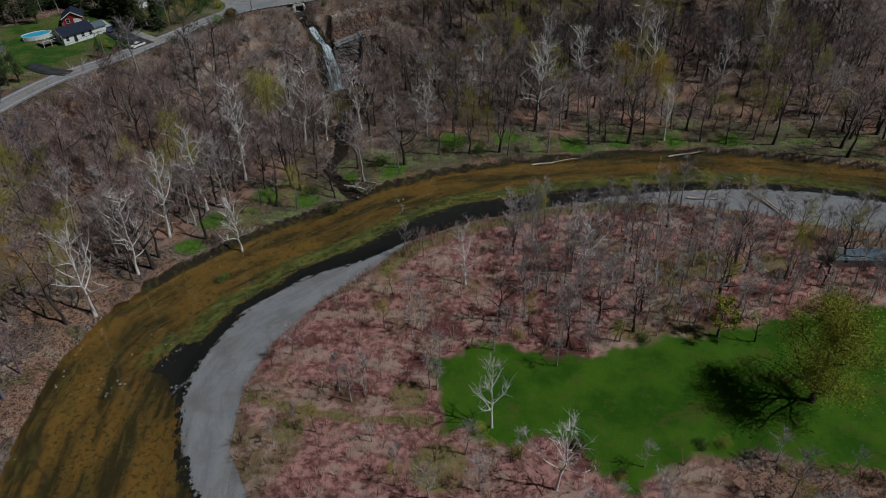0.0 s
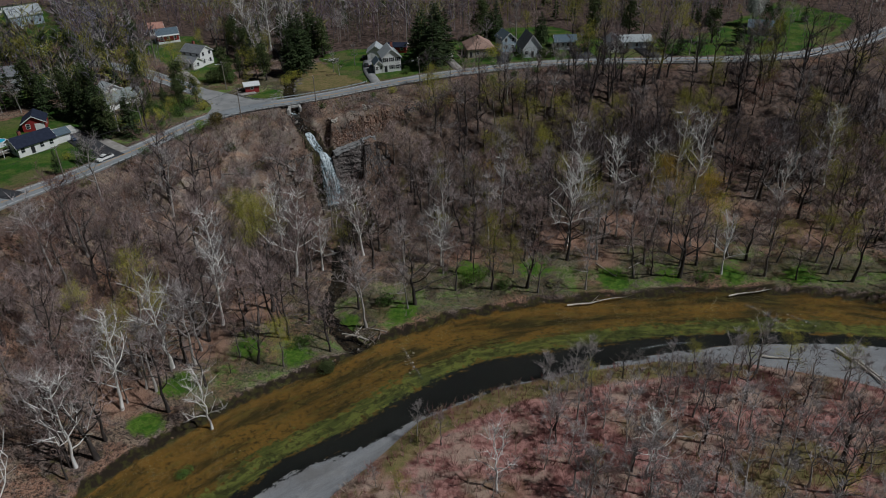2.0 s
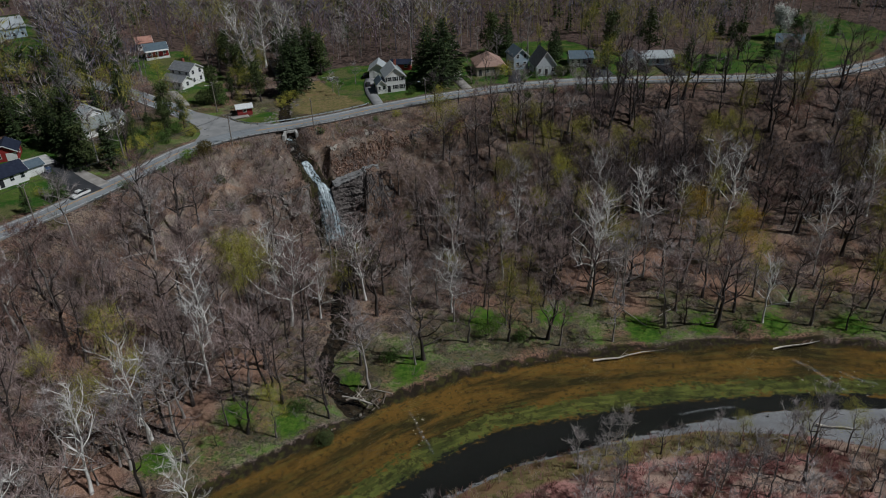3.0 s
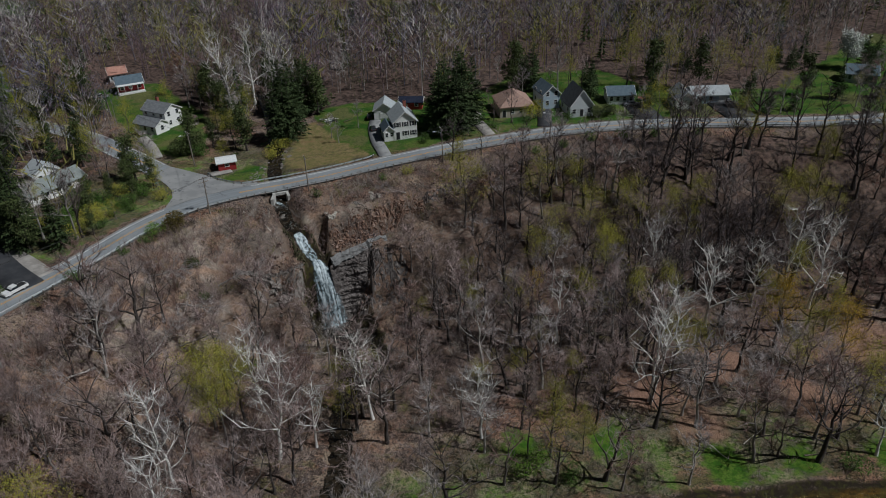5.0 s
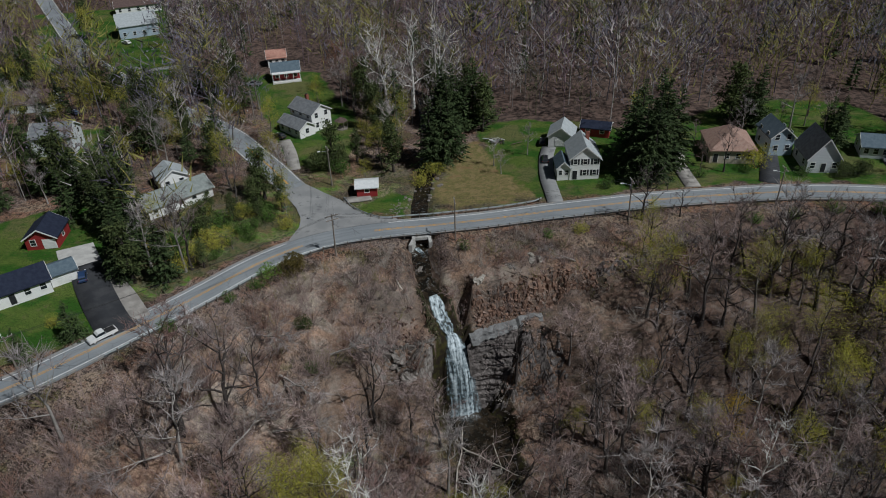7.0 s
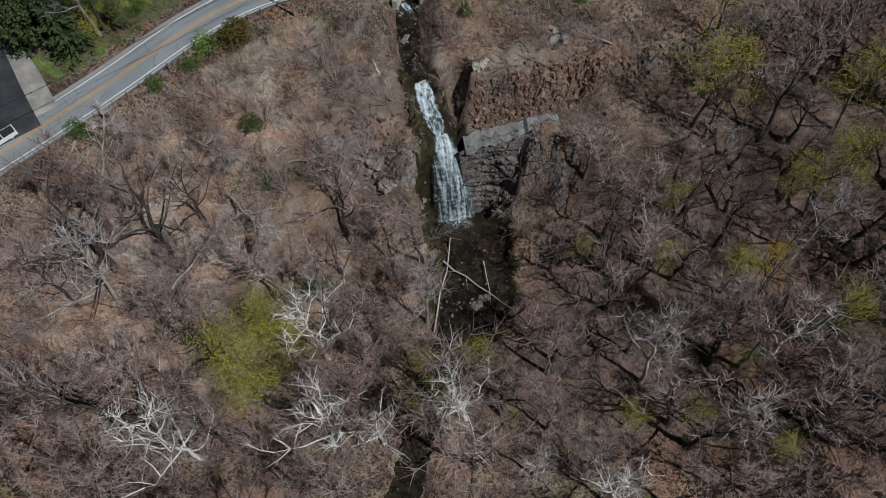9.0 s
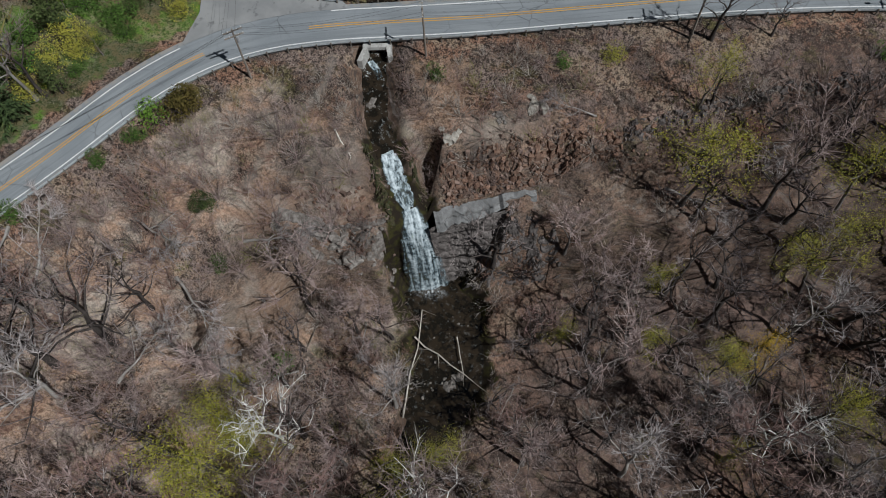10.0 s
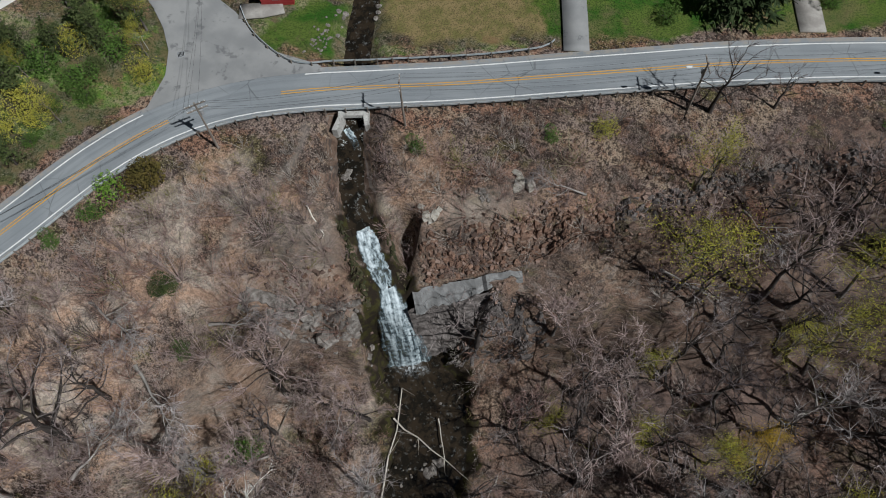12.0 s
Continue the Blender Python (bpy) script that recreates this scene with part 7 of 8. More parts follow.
def patch(name, poly, lift, material, label, category="pavement"):
    bm = bmesh.new()
    for p in poly:
        bm.verts.new((p[0], p[1], 0))
    bm.faces.new(bm.verts[:])
    bmesh.ops.triangulate(bm, faces=bm.faces[:])
    bmesh.ops.subdivide_edges(bm, edges=bm.edges[:], cuts=3, use_grid_fill=True)
    for v in bm.verts:
        v.co.z = ground_z(v.co.x, v.co.y) + lift
    me = bpy.data.meshes.new(name)
    bm.to_mesh(me)
    bm.free()
    me.materials.append(MATS[material])
    return tagged(new(name, me), label, category, kind="structure")


plain("dirt", (0.155, 0.142, 0.130), (0.225, 0.205, 0.188), 0.8, 0.95, bump=0.5)
seam = [tuple(p) for p in offset([p for p in rc if -81 < p.x < -60], -2.8)]
patch("junction", [(-92, 274.4), (-88.6, 272.0), (-85.8, 269.4), (-83.4, 266.2), (-82.0, 262.5)] + seam + [(-63, 270.4), (-69.5, 270.6), (-73.5, 272.6), (-77.5, 275.2), (-83, 277.4), (-88, 279.6)], 0.24, "worn_asphalt", "patched grey asphalt apron where the side road joins", "road")


def drive(line, w, material, label, lift=0.12):
    pts = resample(line, 1.5)
    a, b = offset(pts, -w / 2), offset(pts, w / 2)
    z = [max(ground_z(*p), ground_z(*q), ground_z(*c)) + lift for p, q, c in zip(a, b, pts)]
    z = [max(z[max(i - 2, 0) : i + 3]) for i in range(len(z))]
    z = [sum(z[max(i - 2, 0) : i + 3]) / len(z[max(i - 2, 0) : i + 3]) for i in range(len(z))]
    ob = ribbon("driveway", a, b, MATS[material], z)
    ob.data.polygons.foreach_set("use_smooth", [True] * len(ob.data.polygons))
    m = ob.modifiers.new("thick", "SOLIDIFY")
    m.thickness, m.offset = 0.3, -1
    return tagged(ob, label, "driveway", kind="structure")


drive([(-30.2, 281.5), (-31.5, 286), (-33.5, 293), (-35, 302), (-35.2, 309)], 3.4, "worn_asphalt", "grey drive beside the white house")
drive([(-1.5, 293), (-3, 298), (-4.6, 304), (-4.8, 312)], 3.4, "drive_gravel", "pale gravel drive to the bungalow")
drive([(14.6, 298), (15.4, 304), (15.8, 312)], 4.2, "drive_blacktop", "dark drive by the blue house")
drive([(46, 300), (45, 308), (44.5, 316)], 8.0, "drive_blacktop", "wide blue-grey drive")
drive([(72, 300), (71, 306), (70, 313)], 9.0, "drive_blacktop", "dark drive to the split-level house")
drive([(-97.6, 222.6), (-104, 227.5), (-111, 233.5), (-116.5, 239)], 6.2, "drive_blacktop", "fresh black drive to the ranch house")
patch("apron", [(-125.5, 241.5), (-119.4, 235.5), (-114.5, 241), (-120.2, 246)], 0.16, "concrete", "pale concrete apron between the garages")
drive([(-96.8, 226.8), (-103.5, 232), (-111, 236.6)], 4.6, "drive_gravel", "pale gravel pull-in beside the black drive", 0.13)
drive([(-112, 199), (-120, 201.5), (-127, 206)], 4.5, "drive_blacktop", "dark lower drive across the lawn")
drive([(-94, 286.5), (-99, 295), (-104, 302)], 3.0, "drive_gravel", "pale drive up to the white house", 0.14)
drive([(-77, 275.4), (-74, 276.6), (-71.5, 278.2)], 2.6, "drive_gravel", "short drive to the red shed", 0.2)
drive([(-178, 338), (-172, 345), (-160, 352)], 3.0, "worn_asphalt", "short drive off the side road", 0.14)
# ---------------------------------------------------------------- guard rails
plain("galvanised", (0.46, 0.51, 0.53), (0.58, 0.62, 0.64), 1.5, 0.5, 0.2, spec=0.5)
plain("weathered_post", (0.16, 0.14, 0.12), (0.24, 0.21, 0.18), 2.0, 0.9)
post_mesh = bpy.data.meshes.new("post")
bm = box(-0.08, 0.08, -0.10, 0.10, -0.4, 0.78, 0.015)
bm.to_mesh(post_mesh)
bm.free()
post_mesh.materials.append(MATS["weathered_post"])


def guard_rail(line, label, zf, step=2.0):
    top = new("guard_rail")
    tagged(top, label, "guard rail")
    pts = resample(line, 1.0)
    prof = [(0.0, 0.42), (0.07, 0.50), (0.0, 0.58), (0.07, 0.66), (0.0, 0.74), (-0.03, 0.74), (-0.03, 0.42)]
    V, n = [], len(prof)
    for k, p in enumerate(pts):
        a, b = pts[max(k - 1, 0)], pts[min(k + 1, len(pts) - 1)]
        t = (b - a).to_2d().normalized()
        for o, z in prof:
            V.append((p.x - t.y * o, p.y + t.x * o, zf(p) + z))
    Fc = [(k * n + j, k * n + (j + 1) % n, (k + 1) * n + (j + 1) % n, (k + 1) * n + j) for k in range(len(pts) - 1) for j in range(n)]
    link_mesh("beam", V, Fc, MATS["galvanised"], top)
    acc = 0.0
    for a, b in zip(pts, pts[1:]):
        acc += (b - a).length
        if acc >= step:
            acc = 0
            t = (b - a).normalized()
            ob = new("post", post_mesh)
            ob.parent = top
            ob.matrix_basis = pose(b.x + t.y * 0.14, b.y - t.x * 0.14, zf(b), 0, 0, math.degrees(math.atan2(t.y, t.x)))
    return top


south_line = [tuple(p) for p in offset([p for p in rc if -100 < p.x < 122], 3.65)]
guard_rail(south_line, "galvanised guard rail along the scarp side of the road", lambda p: road_height(p.x) - 0.05)
north_line = [(-77, 276), (-74.6, 273.4), (-71.5, 271.4), (-67.5, 269.8)] + [tuple(p) for p in offset([p for p in rc if -63.5 < p.x < -37], -4.2)] + [(-34.8, 280.6), (-33.4, 282.2)]
guard_rail(north_line, "galvanised guard rail curving round the grass island", lambda p: max(road_height(p.x) - 0.05, ground_z(p.x, p.y)))


# ---------------------------------------------------------------- poles and wires
def cyl(p0, p1, r0, r1, sides=8):
    V, Fc = [], []
    p0, p1 = Vector(p0), Vector(p1)
    tube(V, Fc, [p0, p1], [r0, r1], sides)
    Fc += [tuple(range(sides)), tuple(reversed(range(sides, 2 * sides)))]
    return solid(V, Fc)


plain("pole_wood", (0.19, 0.165, 0.14), (0.29, 0.255, 0.22), 1.5, 0.9, stretch=(3, 3, 0.3))
plain("transformer_grey", (0.30, 0.31, 0.32), (0.38, 0.39, 0.40), 2, 0.5)
plain("wire_black", (0.02, 0.02, 0.02), (0.03, 0.03, 0.03), 2, 0.6)
plain("lamp_white", (0.70, 0.71, 0.70), (0.76, 0.76, 0.75), 2, 0.4)


def utility_pole(x, y, h, turn, arms=1, can=False, lamp=False, label="weathered wooden utility pole with a crossarm"):
    ob = new("utility_pole")
    ob.matrix_basis = pose(x, y, ground_z(x, y), rr.uniform(-1.5, 1.5), rr.uniform(-1.5, 1.5), turn)
    tagged(ob, label, "utility pole", "roadside poles")
    part("pole", cyl((0, 0, -0.5), (0, 0, h), 0.17, 0.11), "pole_wood", ob)
    for k in range(arms):
        arm = part("crossarm", box(-1.3, 1.3, -0.06, 0.06, h - 0.45 - k * 0.9, h - 0.30 - k * 0.9), "pole_wood", ob)
        for s in (-1.2, -0.6, 0.6, 1.2):
            part("insulator", cyl((s, 0, h - 0.30 - k * 0.9), (s, 0, h - 0.10 - k * 0.9), 0.05, 0.035, 6), "lamp_white", arm)
        for s in (-1, 1):
            part("brace", cyl((s * 0.7, 0.07, h - 0.45 - k * 0.9), (0, 0.1, h - 1.05 - k * 0.9), 0.02, 0.02, 4), "galvanised", arm)
    if can:
        part("transformer", cyl((0.3, 0, h - 2.4), (0.3, 0, h - 1.5), 0.22, 0.22, 12), "transformer_grey", ob)
    if lamp:
        la = part("lamp_arm", cyl((0, 0, h - 1.2), (0, 1.9, h - 0.7), 0.03, 0.03, 6), "galvanised", ob)
        part("lamp_head", box(-0.14, 0.14, 1.7, 2.4, h - 0.76, h - 0.60, 0.04), "lamp_white", la)
    return Vector((x, y, ground_z(x, y) + h - 0.2)), turn


tops = [utility_pole(-135, 160, 9.5, 70), utility_pole(-104.8, 208.5, 9.4, 60, lamp=True), utility_pole(-70.5, 254.6, 9.6, 45, arms=2, can=True), utility_pole(-48.4, 264.8, 9.4, 110, arms=1),
        utility_pole(-14.7, 276.6, 9.4, 110, can=True, lamp=True), utility_pole(14.6, 287.4, 9.2, 105, lamp=True), utility_pole(48, 291, 9.2, 95), utility_pole(82, 291, 9.2, 88), utility_pole(112, 290, 9.2, 80)]
side_top = utility_pole(-82, 281, 9.6, 130, lamp=True)
side_top2 = utility_pole(-116, 309, 9.6, 130)


def wires(a, b, n=4):
    """A span of wires with sag, as one thing."""
    ob = new("overhead_wires")
    tagged(ob, "thin black overhead wires between poles", "cable", "wire spans")
    for k in range(n):
        o = (-1.2, -0.6, 0.6, 1.2)[k]
        ends = []
        for (p, turn) in (a, b):
            ends.append(p + Vector((math.cos(radians(turn)), math.sin(radians(turn)), 0)) * o)
        pts = [ends[0].lerp(ends[1], i / 10) - Vector((0, 0, 1.0 * 4 * (i / 10) * (1 - i / 10))) for i in range(11)]
        V, Fc = [], []
        tube(V, Fc, pts, [0.014] * 11, 3)
        link_mesh("wire", V, Fc, MATS["wire_black"], ob)


for a, b in zip(tops, tops[1:]):
    wires(a, b)
wires(tops[2], side_top, 3)
wires(side_top, side_top2, 3)

# street sign, drain and markers
plain("sign_green", (0.01, 0.16, 0.06), (0.015, 0.19, 0.08), 2, 0.4)
ob = new("street_sign")
ob.matrix_basis = pose(-86.2, 265.6, ground_z(-86.2, 265.6), 0, 0, 30)
tagged(ob, "green street name sign on a thin steel post", "sign")
part("post", cyl((0, 0, -0.3), (0, 0, 2.9), 0.03, 0.03, 6), "galvanised", ob)
bl = part("blade", box(-0.65, 0.65, -0.012, 0.012, 2.6, 2.85), "sign_green", ob, "green sign blade")
part("lettering", box(-0.45, 0.45, -0.018, 0.018, 2.68, 2.77), "lamp_white", bl, "plain white bar of lettering")
ob = new("drain_grate")
ob.matrix_basis = pose(-81.5, 266.2, ground_z(-81.5, 266.2) + 0.26, 0, 0, 35)
tagged(ob, "dark iron drain grate in the apron", "drain")
part("frame", box(-0.5, 0.5, -0.5, 0.5, -0.1, 0.02), "transformer_grey", ob)
for k in range(5):
    part("bar", box(-0.42 + k * 0.18, -0.32 + k * 0.18, -0.42, 0.42, 0.0, 0.035), "wire_black", ob)


# ---------------------------------------------------------------- vehicles
for name, c in (("car_white", (0.75, 0.75, 0.74)), ("car_black", (0.02, 0.02, 0.024)), ("car_blue", (0.03, 0.06, 0.14)), ("car_red", (0.30, 0.03, 0.03)), ("car_grey", (0.25, 0.26, 0.28))):
    plain(name, c, tuple(v * 0.9 for v in c), 1.0, 0.3, 0.0, 0.0, spec=0.6)
plain("rubber", (0.02, 0.02, 0.02), (0.03, 0.03, 0.03), 3, 0.9)


def lofted(profile, halfw, taper=0.0):
    """A car body from a side outline (y, z), narrowed towards the top."""
    zs = [p[1] for p in profile]
    lo, hi = min(zs), max(zs)
    V = []
    for s in (-1, 1):
        V += [(s * halfw * (1 - taper * (z - lo) / (hi - lo)), y, z) for y, z in profile]
    n = len(profile)
    return solid(V, [tuple(range(n)), tuple(reversed(range(n, 2 * n)))] + [(i, (i + 1) % n, n + (i + 1) % n, n + i) for i in range(n)])


def vehicle(kind, x, y, turn, paint, label, lift=0.12, z=None):
    """Front at +y."""
    ob = new("pickup_truck" if kind == "pickup" else "car")
    ob.matrix_basis = pose(x, y, (ground_z(x, y) if z is None else z) + lift, 0, 0, turn)
    tagged(ob, label, "pickup truck" if kind == "pickup" else "car", "vehicles")
    if kind == "pickup":
        body = lofted([(-2.8, 0.45), (-2.8, 1.05), (-0.5, 1.08), (1.1, 1.08), (2.5, 1.0), (2.75, 0.85), (2.8, 0.45)], 0.98, 0.06)
        cab = lofted([(-0.55, 1.06), (-0.45, 1.75), (0.75, 1.75), (1.35, 1.06)], 0.88, 0.16)
        glass = lofted([(-0.6, 1.12), (-0.47, 1.62), (0.8, 1.62), (1.36, 1.12)], 0.885, 0.13)
        axles = (-1.75, 1.8)
    else:
        body = lofted([(-2.25, 0.4), (-2.3, 0.8), (-2.1, 0.98), (0.9, 0.98), (2.05, 0.82), (2.25, 0.65), (2.25, 0.4)], 0.9, 0.08)
        cab = lofted([(-2.0, 0.96), (-1.5, 1.45), (0.1, 1.48), (0.95, 0.96)], 0.82, 0.2)
        glass = lofted([(-2.02, 1.0), (-1.55, 1.36), (0.15, 1.38), (0.97, 1.0)], 0.826, 0.17)
        axles = (-1.35, 1.4)
    bo = part("body", body, paint, ob)
    if kind == "pickup":
        part("bed", box(-0.82, 0.82, -2.65, -0.7, 1.0, 1.085), "rubber", bo)
    part("roof", cab, paint, ob)
    part("windows", glass, "window_glass", ob)
    for s in (-1, 1):
        for a in axles:
            w = part("wheel", cyl((s * 0.72, a, 0.34), (s * 0.95, a, 0.34), 0.34, 0.34, 14), "rubber", ob)
            part("rim", cyl((s * 0.9, a, 0.34), (s * 0.965, a, 0.34), 0.2, 0.2, 10), "galvanised", w)
        part("headlight", box(s * 0.68 - 0.16, s * 0.68 + 0.16, axles[1] + 0.78, axles[1] + 0.90, 0.68, 0.82), "lamp_white", ob)
        part("tail_light", box(s * 0.75 - 0.1, s * 0.75 + 0.1, -2.84 if kind == "pickup" else -2.31, -2.74 if kind == "pickup" else -2.2, 0.75, 0.9), "siding_red", ob)
    return ob


vehicle("pickup", -99.5, 221.0, 151, "car_white", "white pickup truck driving along the road", 0.06, 28.6)
vehicle("car", -35.2, 301.5, 10, "car_black", "black car parked on the drive")
vehicle("car", -37.2, 311.5, 5, "car_black", "black car parked beside the garage")
vehicle("car", -105.8, 303.2, 60, "car_black", "dark car parked before the white house")
vehicle("pickup", -131, 337.5, 100, "car_grey", "grey truck parked by the porch")
vehicle("car", 48, 318, 85, "car_red", "red car parked by the low house")
vehicle("car", 42.5, 313.5, 90, "car_grey", "grey car parked on the wide drive")
vehicle("car", 72, 313.5, 0, "car_black", "dark car parked by the garage door")
vehicle("car", -113.8, 234.6, 40, "car_blue", "dark blue car parked on the black drive")
vehicle("car", -172, 306, 60, "car_blue", "blue car under the trees")
vehicle("car", -199, 368.5, 70, "car_white", "white car by the large house")

# ---------------------------------------------------------------- pool and yard things
plain("pool_wall", (0.66, 0.70, 0.73), (0.74, 0.77, 0.79), 2, 0.5)
plain("pool_water", (0.05, 0.42, 0.62), (0.07, 0.50, 0.70), 0.8, 0.08, bump=0.3, spec=0.5)
ob = new("swimming_pool")
ob.matrix_basis = pose(-135, 228.5, ground_z(-135, 228.5), 0, 0, 35)
tagged(ob, "oval above-ground pool with white walls and bright blue water", "swimming pool")
ring = [(math.cos(a) * 4.6, math.sin(a) * 2.9) for a in [2 * math.pi * k / 28 for k in range(28)]]
V = [(x, y, -0.4) for x, y in ring] + [(x, y, 1.25) for x, y in ring] + [(x * 0.95, y * 0.93, 1.25) for x, y in ring] + [(x * 0.95, y * 0.93, 0.2) for x, y in ring]
part("pool_wall", solid(V, [(k * 28 + i, k * 28 + (i + 1) % 28, (k + 1) * 28 + (i + 1) % 28, (k + 1) * 28 + i) for k in range(3) for i in range(28)]), "pool_wall", ob)
part("water", solid([(x * 0.96, y * 0.94, 1.08) for x, y in ring], [tuple(range(28))]), "pool_water", ob)
for i in range(0, 28, 4):
    part("upright", box(ring[i][0] * 1.01 - 0.06, ring[i][0] * 1.01 + 0.06, ring[i][1] * 1.01 - 0.06, ring[i][1] * 1.01 + 0.06, -0.3, 1.3), "trim_white", ob)
ob = new("deck")
ob.matrix_basis = pose(-128.6, 222.6, ground_z(-128.6, 222.6), 0, 0, 52)
tagged(ob, "weathered grey wooden pool deck with white railing", "deck")
for k in range(16):
    part("board", box(-2.6, 2.6, -2.2 + k * 0.28, -1.95 + k * 0.28, 1.0, 1.05), "weathered_post", ob)
for sx in (-2.5, 0, 2.5):
    for sy in (-2.1, 2.1):
        part("post", box(sx - 0.06, sx + 0.06, sy - 0.06, sy + 0.06, -0.4, 1.9), "trim_white", ob)
for sy in (-2.1, 2.1):
    part("rail", box(-2.6, 2.6, sy - 0.04, sy + 0.04, 1.82, 1.92), "trim_white", ob)
ob = new("gazebo")
ob.matrix_basis = pose(-92, 312.5, ground_z(-92, 312.5), 0, 0, 15)
tagged(ob, "small brown garden gazebo", "gazebo")
V = [(math.cos(a) * 1.9, math.sin(a) * 1.9, 2.3) for a in [math.pi * k / 3 for k in range(6)]] + [(0, 0, 3.4)]
part("roof", solid(V, [(i, (i + 1) % 6, 6) for i in range(6)] + [tuple(reversed(range(6)))]), "roof_brown", ob)
for k in range(6):
    a = math.pi * k / 3
    part("post", cyl((math.cos(a) * 1.6, math.sin(a) * 1.6, -0.2), (math.cos(a) * 1.6, math.sin(a) * 1.6, 2.32), 0.07, 0.07, 6), "weathered_post", ob)
part("floor", cyl((0, 0, -0.2), (0, 0, 0.15), 1.8, 1.8, 6), "weathered_post", ob)


# ---------------------------------------------------------------- logs and driftwood
bark("drift_pale", (0.40, 0.36, 0.31), (0.55, 0.51, 0.45), 0.3)
bark("log_brown", (0.12, 0.095, 0.075), (0.19, 0.16, 0.13), 0.4)


def log(p0, p1, r, material, label, stubs=3):
    """A fallen trunk with a bend, broken ends and stubs of limbs."""
    p0, p1 = Vector(p0), Vector(p1)
    L = (p1 - p0).length
    V, Fc = [], []
    pts = [p0.lerp(p1, k / 5) + Vector((rr.uniform(-1, 1), rr.uniform(-1, 1), rr.uniform(-0.5, 0.5))) * 0.02 * L for k in range(6)]
    tube(V, Fc, pts, [r * (1.15 - 0.12 * k) for k in range(6)], 7)
    Fc += [tuple(range(7)), tuple(reversed(range(35, 42)))]
    ob = link_mesh("log", V, Fc, MATS[material], smooth_shade=True)
    tagged(ob, label, "log", "fallen logs")
    for k in range(stubs):
        q = pts[rr.randrange(2, 6)]
        d = ((p1 - p0).normalized() * 0.6 + Vector((rr.uniform(-1, 1), rr.uniform(-1, 1), rr.uniform(0, 1)))).normalized()
        V, Fc = [], []
        tube(V, Fc, [q, q + d * L * 0.09, q + d * L * 0.2 + Vector((0, 0, 0.1))], [r * 0.4, r * 0.25, r * 0.06], 5)
        link_mesh("limb", V, Fc, MATS[material], ob)
    return ob


log((23.4, 187.6, 0.35), (38.4, 190.2, 0.9), 0.2, "drift_pale", "pale bare log lying along the far bank")
log((65, 190.6, 0.4), (76, 192.2, 1.0), 0.18, "drift_pale", "pale log lying at the foot of the bank")
log((81.2, 168.2, 0.9), (85.5, 156.3, 1.0), 0.35, "drift_pale", "bleached driftwood trunk on the gravel bar", 5)
log((85.4, 151.5, 1.1), (93, 150, 1.2), 0.26, "drift_pale", "bleached log across the gravel bar")
log((63.7, 166, 0.9), (71.5, 164.6, 0.9), 0.22, "drift_pale", "grey driftwood on the gravel bar")
log((84, 164, 0.9), (87, 154, 1.0), 0.25, "drift_pale", "bleached driftwood trunk on the gravel bar", 4)
log((-38.3, 221, 3.9), (-40.9, 237.2, 4.3), 0.13, "drift_pale", "long pale trunk fallen along the pool", 5)
log((-40.5, 232.5, 4.4), (-29.6, 228.6, 4.2), 0.12, "drift_pale", "pale trunk fallen across the pool", 4)
log((-34.5, 234.5, 4.2), (-31.5, 228.5, 4.0), 0.09, "drift_pale", "broken branch lying in the pool", 2)
for k in range(18):
    a = rr.uniform(0, 3.14)
    L = rr.uniform(2.0, 5.0)
    cx, cy, cz = -25.5 + rr.uniform(-4.5, 4), 176.5 + rr.uniform(-3, 2.5), rr.uniform(1.0, 2.0)
    dx, dy = math.cos(a) * L / 2, math.sin(a) * L / 2
    log((cx - dx, cy - dy, cz - rr.uniform(0, 0.4)), (cx + dx, cy + dy, cz + rr.uniform(0, 0.35)), rr.uniform(0.09, 0.22), rr.choice(("drift_pale", "log_brown", "log_brown", "log_brown")), "weathered trunk heaped in a log jam", 2)
for k in range(46):
    x, y = rr.uniform(-110, 110), rr.uniform(150, 262)
    fz = land(np.array([x]), np.array([y]))[1]
    if fz["north"][0] < 4 or fz["road"][0] < 12 or fz["creek"][0] < 3:
        continue
    a, L = rr.uniform(0, 6.28), rr.uniform(3, 9)
    q = (x + math.cos(a) * L, y + math.sin(a) * L)
    log((x, y, ground_z(x, y) + 0.25), (*q, ground_z(*q) + 0.3), rr.uniform(0.07, 0.15), rr.choice(("drift_pale", "log_brown", "log_brown")), "fallen trunk on the leaf litter", 3)


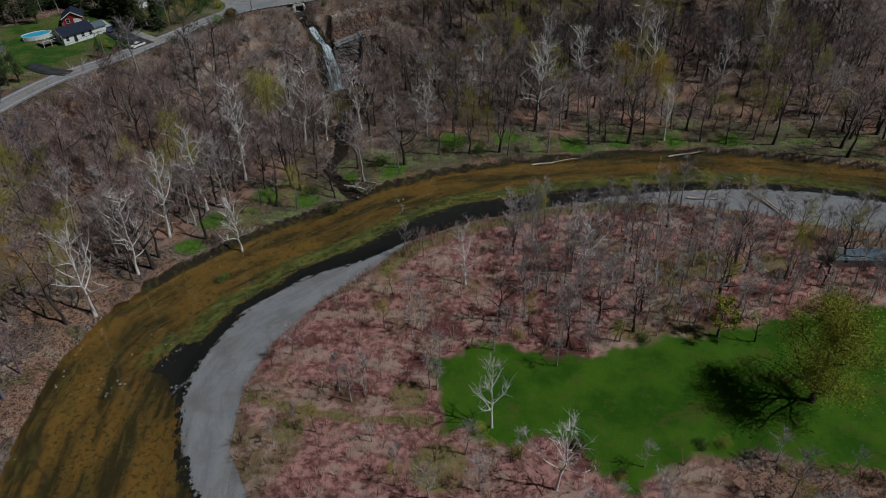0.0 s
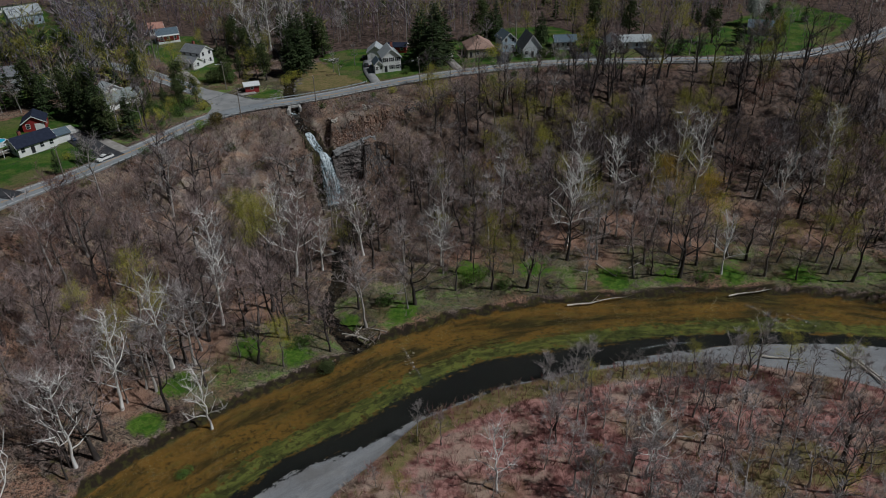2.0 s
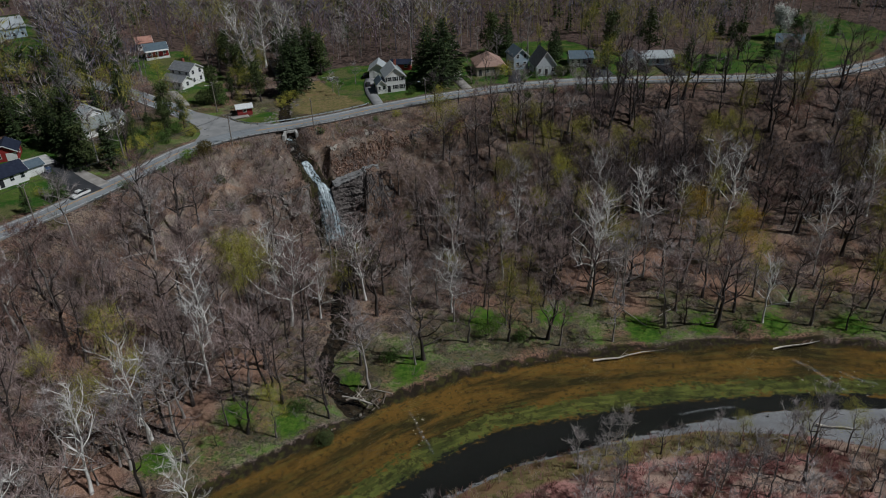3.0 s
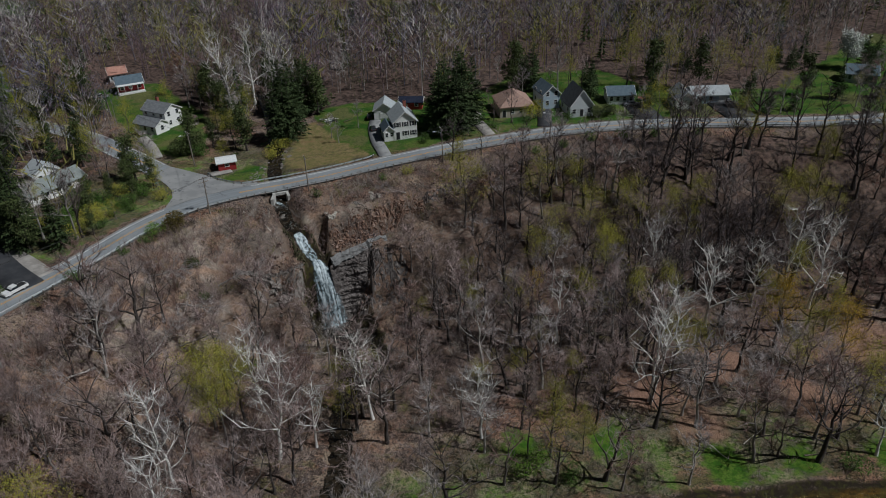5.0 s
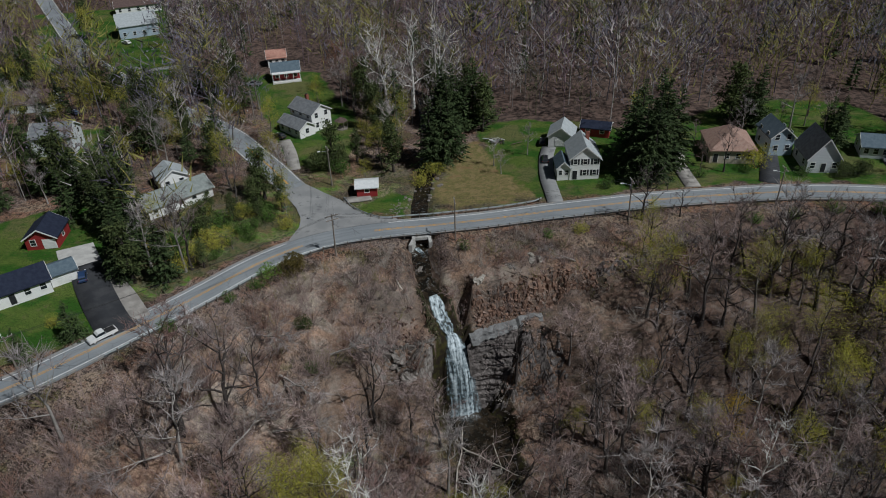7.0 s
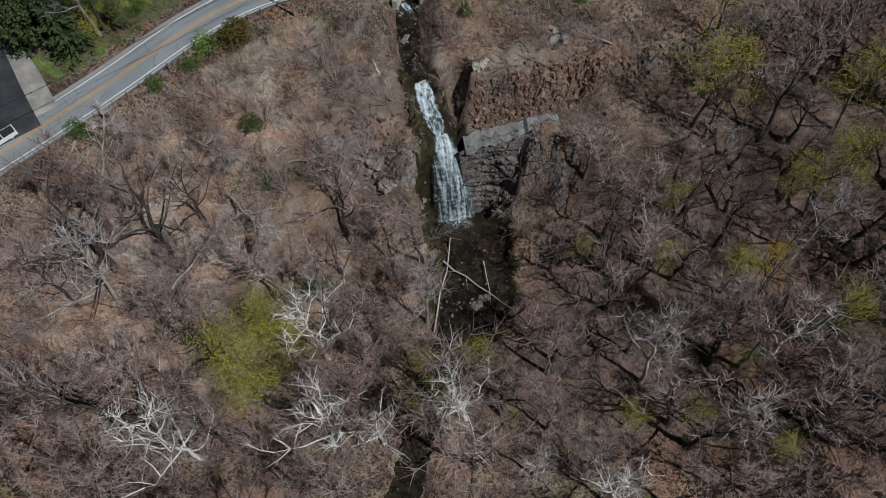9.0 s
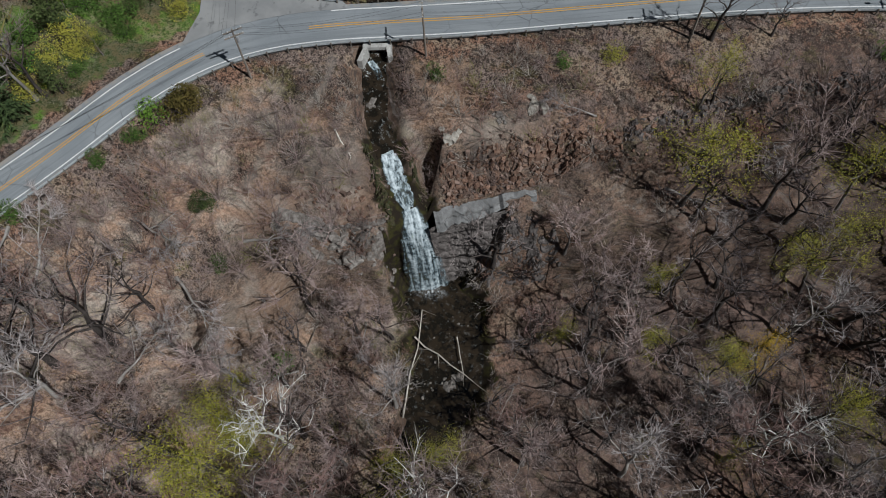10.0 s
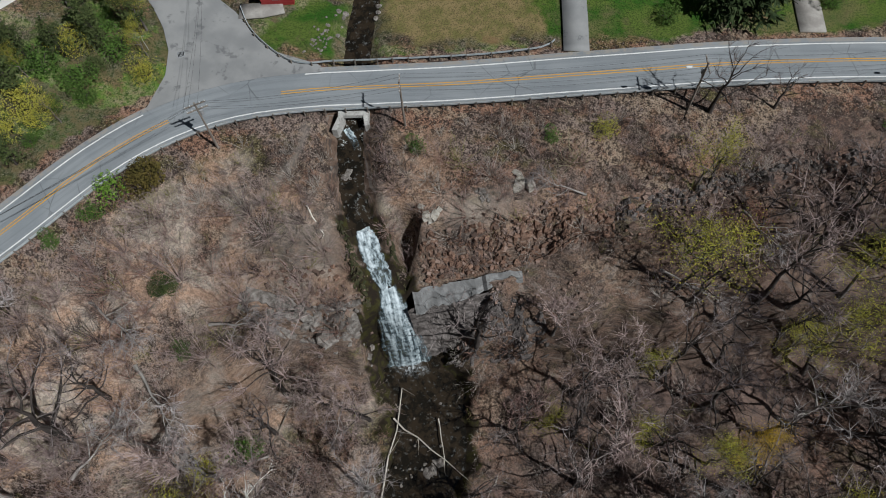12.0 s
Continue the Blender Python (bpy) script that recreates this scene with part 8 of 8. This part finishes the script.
# riffles: thin broken white water over stones
def riffle(line, width, label):
    pts = resample(line, 0.7)
    a, b, V, ed = offset(pts, -width / 2), offset(pts, width / 2), [], []
    for p, q, m in zip(a, b, pts):
        V += [(p.x, p.y, 0.03), (m.x, m.y, 0.06), (q.x, q.y, 0.03)]
        ed += [0.0, 0.9, 0.0]
    ob = link_mesh("riffle", V, [(k * 3 + i, k * 3 + i + 1, k * 3 + i + 4, k * 3 + i + 3) for k in range(len(pts) - 1) for i in (0, 1)], MATS["spray"])
    put_attr(ob, "edge", [0.42 * e for e in ed])
    tagged(ob, label, "riffle", "river riffles")


riffle([(68.0, 187.0), (70.5, 184.5), (72.2, 181.5), (73.5, 178.5), (75.0, 176.2)], 1.3, "white broken water over a shallow bar")
riffle([(77, 182), (80, 179.5), (82.5, 178.5)], 0.9, "white broken water over a shallow bar")
riffle([(-17.6, 173.2), (-16.0, 170.2), (-15.0, 167.0), (-13.4, 164.2), (-12.2, 161.2)], 0.7, "thin line of white water across the river")
riffle([(38, 170.5), (44, 171.8), (50, 172.4)], 1.0, "pale ripples near the gravel bar")
riffle([(-57.5, 98.5), (-56, 101), (-54.2, 103.2)], 1.0, "white water round a stone at the bar's tip")
for x, y, n, sp_ in [(72, 181, 12, 4.5), (-15, 168, 8, 3.5), (-56.5, 100, 10, 2.0), (-45, 120, 8, 3), (80, 180, 6, 4), (-62, 112, 10, 6), (-70, 100, 12, 6)]:
    for _ in range(n):
        boulder("boulder", x + rr.gauss(0, sp_ * 0.6), y + rr.gauss(0, sp_ * 0.6), rr.uniform(0.22, 0.5), "rock_grey", "wet stone breaking the river's surface", z=-0.05)
# stones and clods along the cut north bank
for k in range(60):
    i = rr.randrange(5, 17)
    u = rr.random()
    p, q = NORTH_BANK[i], NORTH_BANK[i + 1]
    boulder("boulder", p[0] + (q[0] - p[0]) * u + rr.uniform(-0.3, 0.3), p[1] + (q[1] - p[1]) * u + rr.uniform(0.0, 0.7), rr.uniform(0.2, 0.6), rr.choice(("rock_brown", "moss_rock", "rock_grey")), "stone at the foot of the cut bank", z=0.1)

# ---------------------------------------------------------------- true size
# The plan above is drawn in units of UNIT metres; vehicles are drawn in metres already.
for ob in list(scene.objects):
    if ob.parent is None and ob.type in ("MESH", "EMPTY"):
        m = ob.matrix_basis.copy()
        if ob.get("group") == "vehicles":
            m.translation = m.translation * UNIT
        else:
            m = Matrix.Diagonal((UNIT, UNIT, UNIT, 1)) @ m
        ob.matrix_basis = m
